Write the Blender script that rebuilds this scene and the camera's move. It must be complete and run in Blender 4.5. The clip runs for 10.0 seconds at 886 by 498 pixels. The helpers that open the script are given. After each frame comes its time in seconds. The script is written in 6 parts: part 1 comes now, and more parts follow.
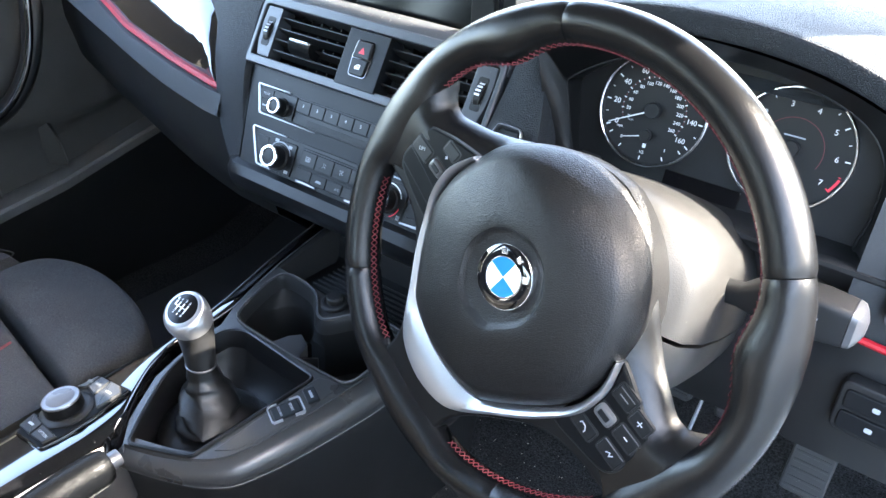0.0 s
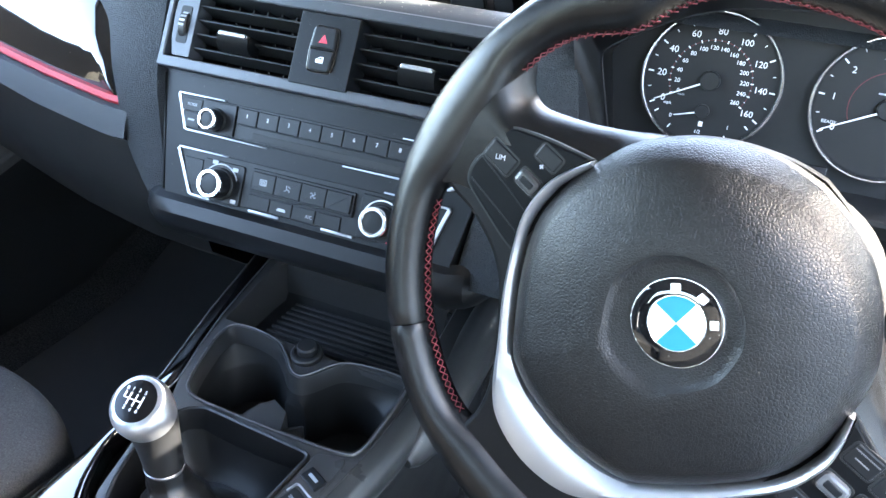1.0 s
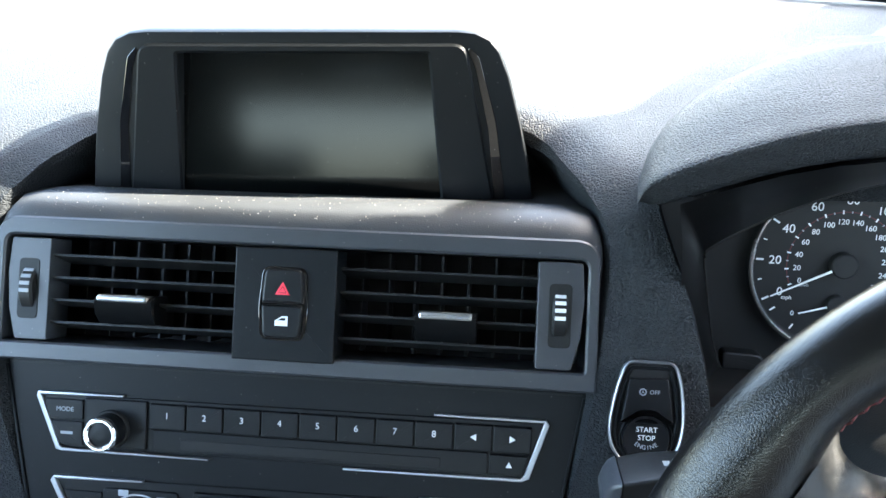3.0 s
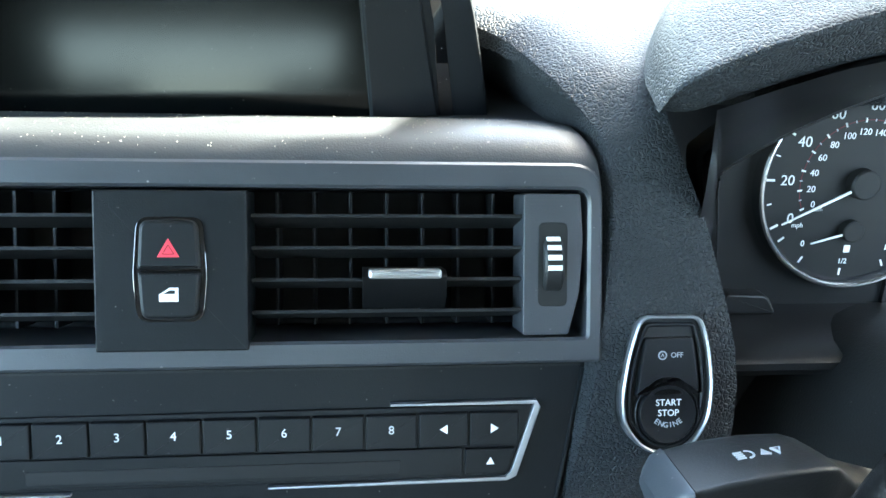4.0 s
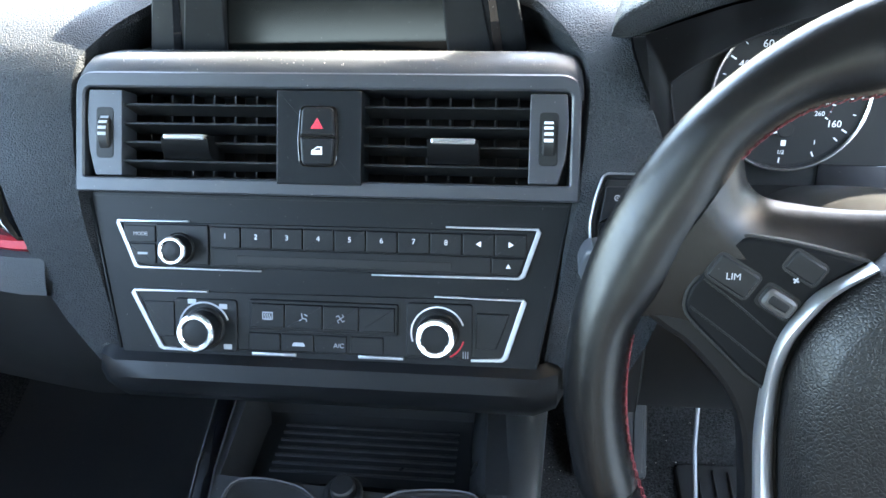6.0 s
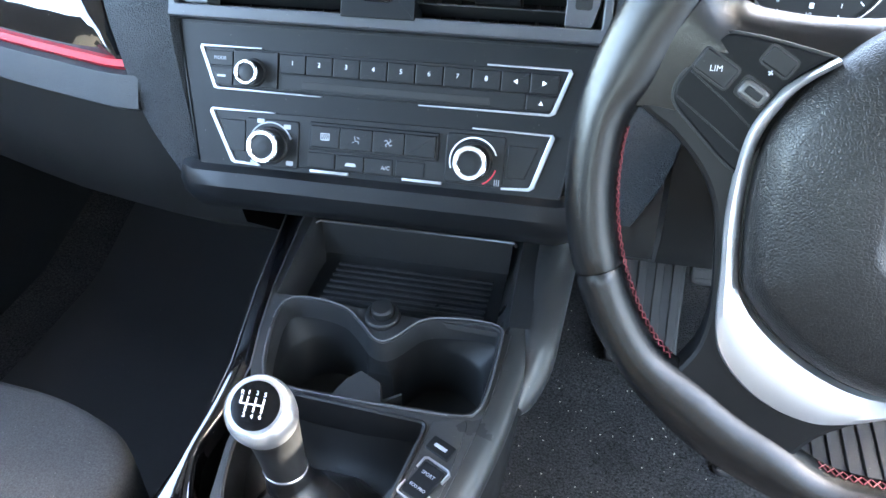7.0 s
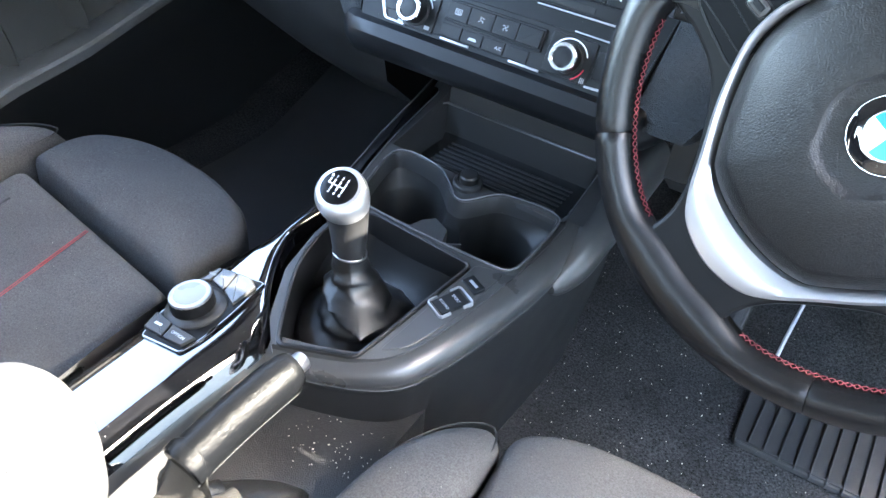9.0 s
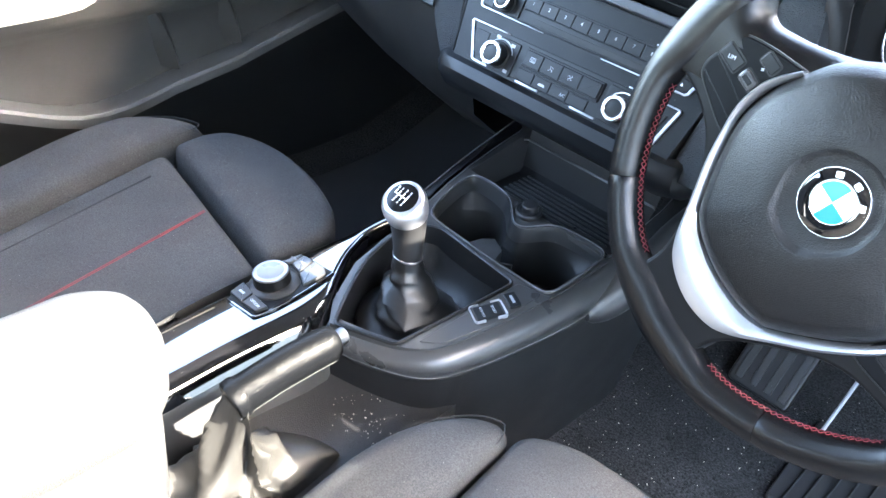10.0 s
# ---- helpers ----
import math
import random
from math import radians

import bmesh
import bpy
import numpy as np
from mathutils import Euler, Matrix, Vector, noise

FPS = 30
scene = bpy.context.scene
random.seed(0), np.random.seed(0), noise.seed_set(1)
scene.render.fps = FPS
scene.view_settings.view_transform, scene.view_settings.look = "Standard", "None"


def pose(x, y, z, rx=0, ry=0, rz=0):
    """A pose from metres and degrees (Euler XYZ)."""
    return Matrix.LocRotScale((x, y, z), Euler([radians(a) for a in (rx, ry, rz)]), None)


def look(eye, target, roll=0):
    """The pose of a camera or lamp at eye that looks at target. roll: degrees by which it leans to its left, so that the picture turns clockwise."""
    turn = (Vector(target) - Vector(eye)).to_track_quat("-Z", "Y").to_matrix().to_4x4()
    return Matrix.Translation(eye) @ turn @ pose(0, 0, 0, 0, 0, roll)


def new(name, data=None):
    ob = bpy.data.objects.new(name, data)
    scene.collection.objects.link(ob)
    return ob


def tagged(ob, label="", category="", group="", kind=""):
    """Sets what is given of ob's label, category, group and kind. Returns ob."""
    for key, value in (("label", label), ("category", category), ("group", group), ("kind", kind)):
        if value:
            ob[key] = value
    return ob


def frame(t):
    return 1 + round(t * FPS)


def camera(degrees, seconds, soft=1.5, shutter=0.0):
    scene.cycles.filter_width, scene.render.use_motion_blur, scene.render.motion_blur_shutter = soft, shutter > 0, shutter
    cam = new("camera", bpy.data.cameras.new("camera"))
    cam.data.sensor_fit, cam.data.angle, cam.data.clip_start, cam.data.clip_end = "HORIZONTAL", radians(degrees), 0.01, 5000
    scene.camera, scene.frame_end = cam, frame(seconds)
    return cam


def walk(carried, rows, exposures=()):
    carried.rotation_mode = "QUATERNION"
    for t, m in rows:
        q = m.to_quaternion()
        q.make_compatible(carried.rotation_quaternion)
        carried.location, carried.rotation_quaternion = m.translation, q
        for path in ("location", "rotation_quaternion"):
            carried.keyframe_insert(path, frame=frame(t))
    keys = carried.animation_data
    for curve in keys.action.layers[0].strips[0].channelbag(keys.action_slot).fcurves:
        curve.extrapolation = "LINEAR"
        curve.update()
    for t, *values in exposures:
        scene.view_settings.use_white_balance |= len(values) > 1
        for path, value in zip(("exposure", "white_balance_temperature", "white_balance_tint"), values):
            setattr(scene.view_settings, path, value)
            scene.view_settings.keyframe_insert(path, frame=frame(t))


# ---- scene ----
cam = camera(58.5, 10.0)
PATH = [
    (0, (0.57, -0.643, 0.995), (-0.426, 0.752, -0.035), 3.2),
    (0.5, (0.493, -0.645, 0.982), (-0.408, 0.791, -0.079), 1.2),
    (1, (0.36, -0.59, 0.935), (-0.301, 0.986, -0.103), 2.5),
    (1.5, (0.271, -0.54, 0.953), (-0.227, 1.126, -0.035), 3.2),
    (2, (0.212, -0.486, 0.965), (-0.299, 1.2, 0.019), 1.0),
    (2.2, (0.184, -0.464, 0.98), (-0.283, 1.24, 0.043), 0.9),
    (3.3, (0.106, -0.337, 0.942), (0.092, 1.416, -0.022), 0.9),
    (3.5, (0.088, -0.306, 0.927), (0.196, 1.428, -0.065), 2.4),
    (4, (0.07, -0.279, 0.902), (0.299, 1.393, -0.172), 4.1),
    (4.5, (0.07, -0.295, 0.914), (0.264, 1.366, -0.184), 4.0),
    (5, (0.084, -0.356, 0.933), (0.155, 1.324, -0.149), 2.1),
    (5.2, (0.091, -0.39, 0.939), (0.106, 1.295, -0.138), 1.2),
    (6.3, (0.158, -0.52, 0.947), (-0.122, 1.121, -0.162), -2.7),
    (6.5, (0.165, -0.542, 0.941), (-0.149, 1.078, -0.189), -2.6),
    (7, (0.183, -0.585, 0.914), (-0.197, 0.967, -0.288), -1.4),
    (7.5, (0.202, -0.612, 0.895), (-0.234, 0.894, -0.348), 1.2),
    (8, (0.229, -0.648, 0.882), (-0.271, 0.841, -0.356), 4.8),
    (8.5, (0.282, -0.683, 0.893), (-0.338, 0.764, -0.34), 6.6),
    (9, (0.324, -0.716, 0.905), (-0.416, 0.667, -0.336), 7.0),
    (9.5, (0.38, -0.727, 0.933), (-0.48, 0.577, -0.315), 7.1),
    (10, (0.444, -0.743, 0.96), (-0.59, 0.473, -0.245), 7.5),
]
EXPOSURE = [(0, 5.35, 6800, 9), (1, 5.85, 6800, 8), (2, 5.55, 6800, 8), (3.5, 4.8, 6800, 1), (4, 5.5, 6650, -3), (4.5, 5.72, 6700, -3), (5, 5.35, 6800, 3), (6.5, 5.98, 6900, 6), (7, 6.28, 6900, 7), (8, 6.65, 6900, 8), (9, 6.2, 6800, 8), (10, 6.15, 6800, 9)]
walk(cam, [(t, look(eye, target, roll)) for t, eye, target, roll in PATH], EXPOSURE)

# ---- light ----
SUN = Vector((1.0, 0.45, 0.85)).normalized()
world = bpy.data.worlds.new("sky")
scene.world = world
world.use_nodes = True
wn = world.node_tree
bg = next(n for n in wn.nodes if n.type == "BACKGROUND")
sky = wn.nodes.new("ShaderNodeTexSky")
sky.sky_type, sky.sun_disc = "NISHITA", False
sky.sun_elevation, sky.sun_rotation = math.asin(SUN.z), math.atan2(SUN.x, SUN.y)
sky.dust_density, sky.ozone_density = 3.0, 0.6
wn.links.new(sky.outputs[0], bg.inputs[0])
bg.inputs[1].default_value = 0.15
sun_data = bpy.data.lights.new("sun", "SUN")
sun_data.energy, sun_data.angle, sun_data.color = 2.4, radians(0.6), (1.0, 0.95, 0.87)
sun = new("sun", sun_data)
sun.matrix_world = look(SUN * 5, (0, 0, 0))


# ---- materials ----
def material(name, color, rough=0.5, metal=0.0, grain=None, bump=0.0, vary=0.15, dust=0.0, coat=0.0, spec=0.5, stretch=(1, 1, 1), fleck=None, depth=0.0006):
    """grain: (kind, scale) of the fine relief; vary: how far the tone wanders; dust: pale specks."""
    m = bpy.data.materials.new(name)
    m.use_nodes = True
    nt = m.node_tree
    p = next(n for n in nt.nodes if n.type == "BSDF_PRINCIPLED")
    p.inputs["Roughness"].default_value, p.inputs["Metallic"].default_value = rough, metal
    p.inputs["Coat Weight"].default_value, p.inputs["Specular IOR Level"].default_value = coat, spec
    co = nt.nodes.new("ShaderNodeTexCoord")
    mp = nt.nodes.new("ShaderNodeMapping")
    mp.inputs["Scale"].default_value = stretch
    nt.links.new(co.outputs["Object"], mp.inputs["Vector"])
    wide = nt.nodes.new("ShaderNodeTexNoise")
    wide.inputs["Scale"].default_value, wide.inputs["Detail"].default_value = 18.0, 6.0
    nt.links.new(mp.outputs[0], wide.inputs["Vector"])
    mix = nt.nodes.new("ShaderNodeMix")
    mix.data_type = "RGBA"
    mix.inputs["A"].default_value = (*[c * (1 - vary) for c in color], 1)
    mix.inputs["B"].default_value = (*[min(1, c * (1 + vary)) for c in color], 1)
    nt.links.new(wide.outputs["Fac"], mix.inputs["Factor"])
    tone = mix.outputs["Result"]
    if fleck:
        fine = nt.nodes.new("ShaderNodeTexNoise")
        fine.inputs["Scale"].default_value, fine.inputs["Detail"].default_value, fine.inputs["Roughness"].default_value = fleck[0], 4.0, 0.7
        nt.links.new(mp.outputs[0], fine.inputs["Vector"])
        span = nt.nodes.new("ShaderNodeMapRange")
        span.inputs["From Min"].default_value, span.inputs["From Max"].default_value = 0.3, 0.7
        span.inputs["To Min"].default_value, span.inputs["To Max"].default_value = 1 - fleck[1], 1 + fleck[1]
        nt.links.new(fine.outputs["Fac"], span.inputs["Value"])
        lit = nt.nodes.new("ShaderNodeVectorMath")
        lit.operation = "SCALE"
        nt.links.new(tone, lit.inputs[0])
        nt.links.new(span.outputs[0], lit.inputs["Scale"])
        tone = lit.outputs[0]
    rr = nt.nodes.new("ShaderNodeMapRange")
    rr.inputs["To Min"].default_value, rr.inputs["To Max"].default_value = max(0.02, rough * 0.82), min(1, rough * 1.18)
    nt.links.new(wide.outputs["Fac"], rr.inputs["Value"])
    nt.links.new(rr.outputs[0], p.inputs["Roughness"])
    if dust:
        sp = nt.nodes.new("ShaderNodeTexVoronoi")
        sp.inputs["Scale"].default_value = 210.0
        nt.links.new(co.outputs["Object"], sp.inputs["Vector"])
        patch = nt.nodes.new("ShaderNodeTexNoise")
        patch.inputs["Scale"].default_value, patch.inputs["Detail"].default_value = 900.0, 2.0
        nt.links.new(co.outputs["Object"], patch.inputs["Vector"])
        lim = nt.nodes.new("ShaderNodeMapRange")
        lim.inputs["From Min"].default_value, lim.inputs["From Max"].default_value = 0.16, 0.06
        nt.links.new(sp.outputs["Distance"], lim.inputs["Value"])
        lim2 = nt.nodes.new("ShaderNodeMapRange")
        lim2.inputs["From Min"].default_value, lim2.inputs["From Max"].default_value = 0.60, 0.72
        nt.links.new(patch.outputs["Fac"], lim2.inputs["Value"])
        mul = nt.nodes.new("ShaderNodeMath")
        mul.operation = "MULTIPLY"
        nt.links.new(lim.outputs[0], mul.inputs[0])
        nt.links.new(lim2.outputs[0], mul.inputs[1])
        mul2 = nt.nodes.new("ShaderNodeMath")
        mul2.operation = "MULTIPLY"
        mul2.inputs[1].default_value = dust
        nt.links.new(mul.outputs[0], mul2.inputs[0])
        md = nt.nodes.new("ShaderNodeMix")
        md.data_type = "RGBA"
        md.inputs["B"].default_value = (0.55, 0.53, 0.48, 1)
        nt.links.new(tone, md.inputs["A"])
        nt.links.new(mul2.outputs[0], md.inputs["Factor"])
        tone = md.outputs["Result"]
    nt.links.new(tone, p.inputs["Base Color"])
    if grain:
        kind, scale = grain
        if kind == "leather":
            tex = nt.nodes.new("ShaderNodeTexVoronoi")
            tex.feature = "DISTANCE_TO_EDGE"
            tex.inputs["Scale"].default_value = scale
            warp = nt.nodes.new("ShaderNodeTexNoise")
            warp.inputs["Scale"].default_value = scale * 0.5
            nt.links.new(mp.outputs[0], warp.inputs["Vector"])
            add = nt.nodes.new("ShaderNodeVectorMath")
            add.operation = "MULTIPLY_ADD"
            add.inputs[1].default_value = (0.8 / scale,) * 3
            nt.links.new(warp.outputs["Color"], add.inputs[0])
            nt.links.new(mp.outputs[0], add.inputs[2])
            nt.links.new(add.outputs[0], tex.inputs["Vector"])
            flat = nt.nodes.new("ShaderNodeMapRange")
            flat.interpolation_type = "SMOOTHSTEP"
            flat.inputs["From Max"].default_value = 0.22
            nt.links.new(tex.outputs["Distance"], flat.inputs["Value"])
            height = flat.outputs[0]
        elif kind == "weave":
            tex = nt.nodes.new("ShaderNodeTexWave")
            tex.inputs["Scale"].default_value, tex.inputs["Distortion"].default_value = scale, 3.0
            nt.links.new(mp.outputs[0], tex.inputs["Vector"])
            height = tex.outputs["Fac"]
        else:
            tex = nt.nodes.new("ShaderNodeTexNoise")
            tex.inputs["Scale"].default_value, tex.inputs["Detail"].default_value = scale, 3.0
            nt.links.new(mp.outputs[0], tex.inputs["Vector"])
            height = tex.outputs["Fac"]
        b = nt.nodes.new("ShaderNodeBump")
        b.inputs["Strength"].default_value, b.inputs["Distance"].default_value = bump, depth
        nt.links.new(height, b.inputs["Height"])
        nt.links.new(b.outputs[0], p.inputs["Normal"])
    return m


M_DASH = material("dash_soft_plastic", (0.025, 0.0285, 0.032), 0.55, grain=("leather", 820), bump=0.6, vary=0.08, depth=0.0003, spec=0.4)
M_PAD = material("dash_top_grain", (0.026, 0.029, 0.033), 0.55, grain=("leather", 520), bump=1.0, vary=0.08, depth=0.0007, spec=0.20)
M_FACIA = material("facia_matt_plastic", (0.0058, 0.0069, 0.0083), 0.42, grain=("noise", 1500), bump=0.15, vary=0.10, dust=0.4, spec=0.17)
M_VENT = material("vent_surround_plastic", (0.036, 0.039, 0.045), 0.38, grain=("noise", 1500), bump=0.12, dust=0.55)
M_LEDGE = material("dusty_shelf_plastic", (0.040, 0.043, 0.048), 0.50, grain=("noise", 1200), bump=0.25, vary=0.25, dust=1.0, spec=0.24)
M_DARK = material("black_plastic", (0.0115, 0.012, 0.0128), 0.46, grain=("noise", 900), bump=0.2, vary=0.2, spec=0.33)
M_BLACK = material("deep_black_plastic", (0.0085, 0.009, 0.0095), 0.55, vary=0.2, spec=0.3)
M_BUTTON = material("button_plastic", (0.0058, 0.0066, 0.0078), 0.40, grain=("noise", 1800), bump=0.1, dust=0.2, spec=0.22)
M_GLOSS = material("piano_black", (0.003, 0.003, 0.0035), 0.05, coat=1.0, vary=0.1, dust=0.6)
M_CHROME = material("satin_chrome", (0.72, 0.73, 0.75), 0.22, 1.0, vary=0.04)
M_SILVER = material("silver_paint_trim", (0.44, 0.445, 0.46), 0.33, 0.85, vary=0.04)
M_LEATHER = material("wheel_leather", (0.0040, 0.0040, 0.0043), 0.23, grain=("leather", 1150), bump=0.25, vary=0.08, depth=0.00015, spec=0.36)
M_AIRBAG = material("airbag_cover_plastic", (0.0058, 0.0058, 0.0062), 0.39, grain=("leather", 560), bump=0.5, vary=0.12, dust=0.1, depth=0.00022, spec=0.33)
M_DISC = material("shift_disc_plastic", (0.003, 0.003, 0.0035), 0.22, vary=0.05, spec=0.18)
M_TRIM = material("satin_silver_line", (0.34, 0.35, 0.37), 0.38, 0.85, vary=0.06)
M_SATIN = material("satin_grey_metal", (0.20, 0.20, 0.21), 0.36, 0.8, vary=0.08)
M_KNOB = material("lever_knob_shell", (0.010, 0.010, 0.0105), 0.36, 0.0, grain=("noise", 700), bump=0.15, vary=0.15)
M_BOOT = material("boot_leather", (0.0050, 0.0050, 0.0054), 0.30, grain=("leather", 900), bump=0.3, vary=0.2, depth=0.0002, spec=0.42)
M_CONSOLE = material("console_plastic", (0.032, 0.0322, 0.0330), 0.29, grain=("noise", 1100), bump=0.2, vary=0.12, dust=0.5)
M_CUP = material("satin_black_plastic", (0.020, 0.0205, 0.0215), 0.30, grain=("noise", 1200), bump=0.15, vary=0.12, dust=0.5)
M_CAP = material("satin_grey_plastic", (0.075, 0.076, 0.080), 0.28, vary=0.1, spec=0.5)
M_FABRIC = material("seat_cloth", (0.037, 0.038, 0.040), 0.85, grain=("noise", 1400), bump=0.8, vary=0.45, dust=0.6, spec=0.25, fleck=(620, 0.6))
M_ARM = material("armrest_vinyl", (0.029, 0.0287, 0.0285), 0.5, grain=("leather", 420), bump=0.5, vary=0.1)
M_CARPET = material("carpet_pile", (0.032, 0.032, 0.033), 0.95, grain=("noise", 420), bump=1.0, vary=0.6, dust=0.8, spec=0.08, fleck=(330, 1.0), depth=0.004)
# Grip colour is darkened for missing shade, gaiter colour lightened for sun.
M_GRIP = material("handbrake_leather", (0.0022, 0.0024, 0.0028), 0.25, grain=("leather", 900), bump=0.35, vary=0.3, spec=0.06, depth=0.0002)
M_GAITER = material("gaiter_leather", (0.017, 0.0165, 0.0155), 0.36, grain=("leather", 700), bump=0.4, vary=0.25, spec=0.38, depth=0.0003)
M_LIT_RAIL = material("lit_rail_plastic", (0.14, 0.139, 0.138), 0.30, grain=("leather", 500), bump=0.4, vary=0.15)
M_LINING = material("door_lining_fabric", (0.062, 0.060, 0.057), 0.50, grain=("leather", 420), bump=0.5, vary=0.3, dust=0.4)
M_SURROUND = material("dial_surround_plastic", (0.0042, 0.0044, 0.0048), 0.30, vary=0.1, dust=0.3, spec=0.32)
M_WALL = material("sun_block_pale", (0.62, 0.60, 0.56), 0.9, grain=("noise", 80), bump=0.6, vary=0.1)
M_RUBBER = material("rubber", (0.020, 0.020, 0.021), 0.65, grain=("noise", 500), bump=0.5, vary=0.3, dust=0.6)
M_RED = material("red_stitch", (0.13, 0.012, 0.017), 0.7)
M_REDTRIM = material("red_trim_satin", (0.36, 0.010, 0.018), 0.45, vary=0.05, spec=0.25)
M_REDMARK = material("red_marking", (0.75, 0.03, 0.06), 0.5, vary=0.03)
M_WHITE = material("white_marking", (0.75, 0.76, 0.78), 0.5, vary=0.03)
M_GREYMARK = material("grey_marking", (0.32, 0.34, 0.37), 0.5, vary=0.03)
M_KEYPAD = material("wheel_key_plastic", (0.0042, 0.0046, 0.0052), 0.40, grain=("noise", 1800), bump=0.1, vary=0.15, spec=0.07)
M_SPOKE = material("black_spoke_plastic", (0.005, 0.005, 0.0054), 0.4, vary=0.1, spec=0.15)
M_TUNNEL = material("tunnel_leathercloth", (0.013, 0.013, 0.0137), 0.40, grain=("leather", 500), bump=0.5, vary=0.2)
M_SUNLIT = material("sunlit_lining", (0.72, 0.67, 0.55), 0.6, grain=("leather", 420), bump=0.3, vary=0.06)
M_SHROUD = material("shroud_plastic", (0.013, 0.0126, 0.0124), 0.45, grain=("noise", 900), bump=0.3, vary=0.1, dust=0.3)
M_LINE = material("pale_worn_edge", (0.16, 0.155, 0.15), 0.5, vary=0.4)
M_FAINT = material("faint_marking", (0.10, 0.105, 0.11), 0.6, vary=0.03)
M_BLUE = material("blue_enamel", (0.012, 0.17, 0.60), 0.3, coat=0.1, vary=0.03, spec=0.2)
M_ENAMEL = material("white_enamel", (0.85, 0.86, 0.88), 0.3, coat=0.2, vary=0.02)
M_SCREEN = material("display_glass", (0.0015, 0.002, 0.002), 0.13, coat=0.0, vary=0.05, dust=0.3, spec=0.20)
M_ROOF = material("roof_lining", (0.14, 0.14, 0.139), 0.9, grain=("noise", 900), bump=0.3)
M_BODY = material("car_paint", (0.35, 0.36, 0.38), 0.3, 0.5, coat=1.0)
M_FILL_GROUND = material("pale_fill_ground", (0.36, 0.352, 0.33), 0.9, grain=("noise", 120), bump=0.8, vary=0.3)
M_LEAF = material("dry_leaf", (0.35, 0.15, 0.06), 0.8, vary=0.3)
M_CRUMB = material("crumbs", (0.55, 0.50, 0.42), 0.9, vary=0.3)




# ---- mesh helpers ----
def basis(o, x, y):
    x, y = Vector(x).normalized(), Vector(y).normalized()
    z = x.cross(y)
    return Matrix(((x.x, y.x, z.x, o[0]), (x.y, y.y, z.y, o[1]), (x.z, y.z, z.z, o[2]), (0, 0, 0, 1)))


def thing(name, base, label, category, group="", kind=""):
    ob = new(name)
    ob.location = base
    ob.empty_display_size = 0.05
    return tagged(ob, label, category, group, kind)


def part(name, bm, mat, parent=None, label="", flat=False, sharp=38):
    bmesh.ops.remove_doubles(bm, verts=bm.verts, dist=1e-6)
    bmesh.ops.recalc_face_normals(bm, faces=bm.faces)
    for f in bm.faces:
        f.smooth = not flat
    for e in bm.edges:
        e.smooth = not (len(e.link_faces) == 2 and (e.calc_face_angle(0) > radians(sharp) or any(len(f.verts) > 4 for f in e.link_faces)))
    root = parent
    while root is not None and root.parent is not None:
        root = root.parent
    if root is not None:
        bmesh.ops.translate(bm, verts=bm.verts, vec=-Vector(root.location))
    me = bpy.data.meshes.new(name)
    bm.to_mesh(me)
    bm.free()
    me.materials.append(mat)
    ob = new(name, me)
    ob.parent = parent
    if label:
        ob["label"] = label
    return ob


def setting(name, bm, mat, label, category):
    return tagged(part(name, bm, mat), label, category, kind="structure")


def circle(r, n=32, cx=0.0, cy=0.0, ry=None):
    return [(cx + r * math.cos(2 * math.pi * i / n), cy + (ry or r) * math.sin(2 * math.pi * i / n)) for i in range(n)]


def rounded(pts, r, n=5):
    """A polygon with its corners rounded; r: one radius, or one for each corner."""
    out = []
    for i, p in enumerate(pts):
        p = Vector(p)
        a, b = Vector(pts[i - 1]) - p, Vector(pts[(i + 1) % len(pts)]) - p
        q = r[i] if isinstance(r, (list, tuple)) else r
        d = min(q, a.length * 0.49, b.length * 0.49)
        s, e = p + a.normalized() * d, p + b.normalized() * d
        for k in range(n + 1):
            t = k / n
            out.append(tuple(s * (1 - t) ** 2 + p * 2 * t * (1 - t) + e * t * t))
    return out


def rrect(x0, x1, y0, y1, r=0.002, n=4):
    return rounded([(x0, y0), (x1, y0), (x1, y1), (x0, y1)], r, n)


def inset(pts, d):
    out, n = [], len(pts)
    area = sum(pts[i - 1][0] * pts[i][1] - pts[i][0] * pts[i - 1][1] for i in range(n))
    s = 1 if area > 0 else -1
    for i in range(n):
        p = Vector(pts[i])
        a, b = p - Vector(pts[i - 1]), Vector(pts[(i + 1) % n]) - p
        if a.length < 1e-9:
            a = b
        if b.length < 1e-9:
            b = a
        t = a.normalized() + b.normalized()
        t = t.normalized() if t.length > 1e-6 else a.normalized()
        nrm = Vector((-t.y, t.x)) * s
        k = max(0.5, nrm.dot(Vector((-a.y, a.x)).normalized() * s))
        out.append(tuple(p + nrm * (d / k)))
    return out


def loft(rings, closed=True, caps=(True, True), m=None):
    bm = bmesh.new()
    rows = [[bm.verts.new(m @ Vector(p) if m else Vector(p)) for p in r] for r in rings]
    n = len(rows[0])
    for a, b in zip(rows, rows[1:]):
        for i in range(n if closed else n - 1):
            j = (i + 1) % n
            bm.faces.new((a[i], a[j], b[j], b[i]))
    if closed and caps[0]:
        bm.faces.new(rows[0][::-1])
    if closed and caps[1]:
        bm.faces.new(rows[-1])
    return bm


def plate(pts, z0, z1, bev=0.0008, m=None, back=True):
    """A flat solid with a softened front edge."""
    ring = lambda d, z: [(*p, z) for p in (inset(pts, d) if d else pts)]
    rings = [ring(0, z0), ring(0, z1 - bev), ring(bev * 0.3, z1 - bev * 0.3), ring(bev, z1)]
    return loft(rings, caps=(back, True), m=m)


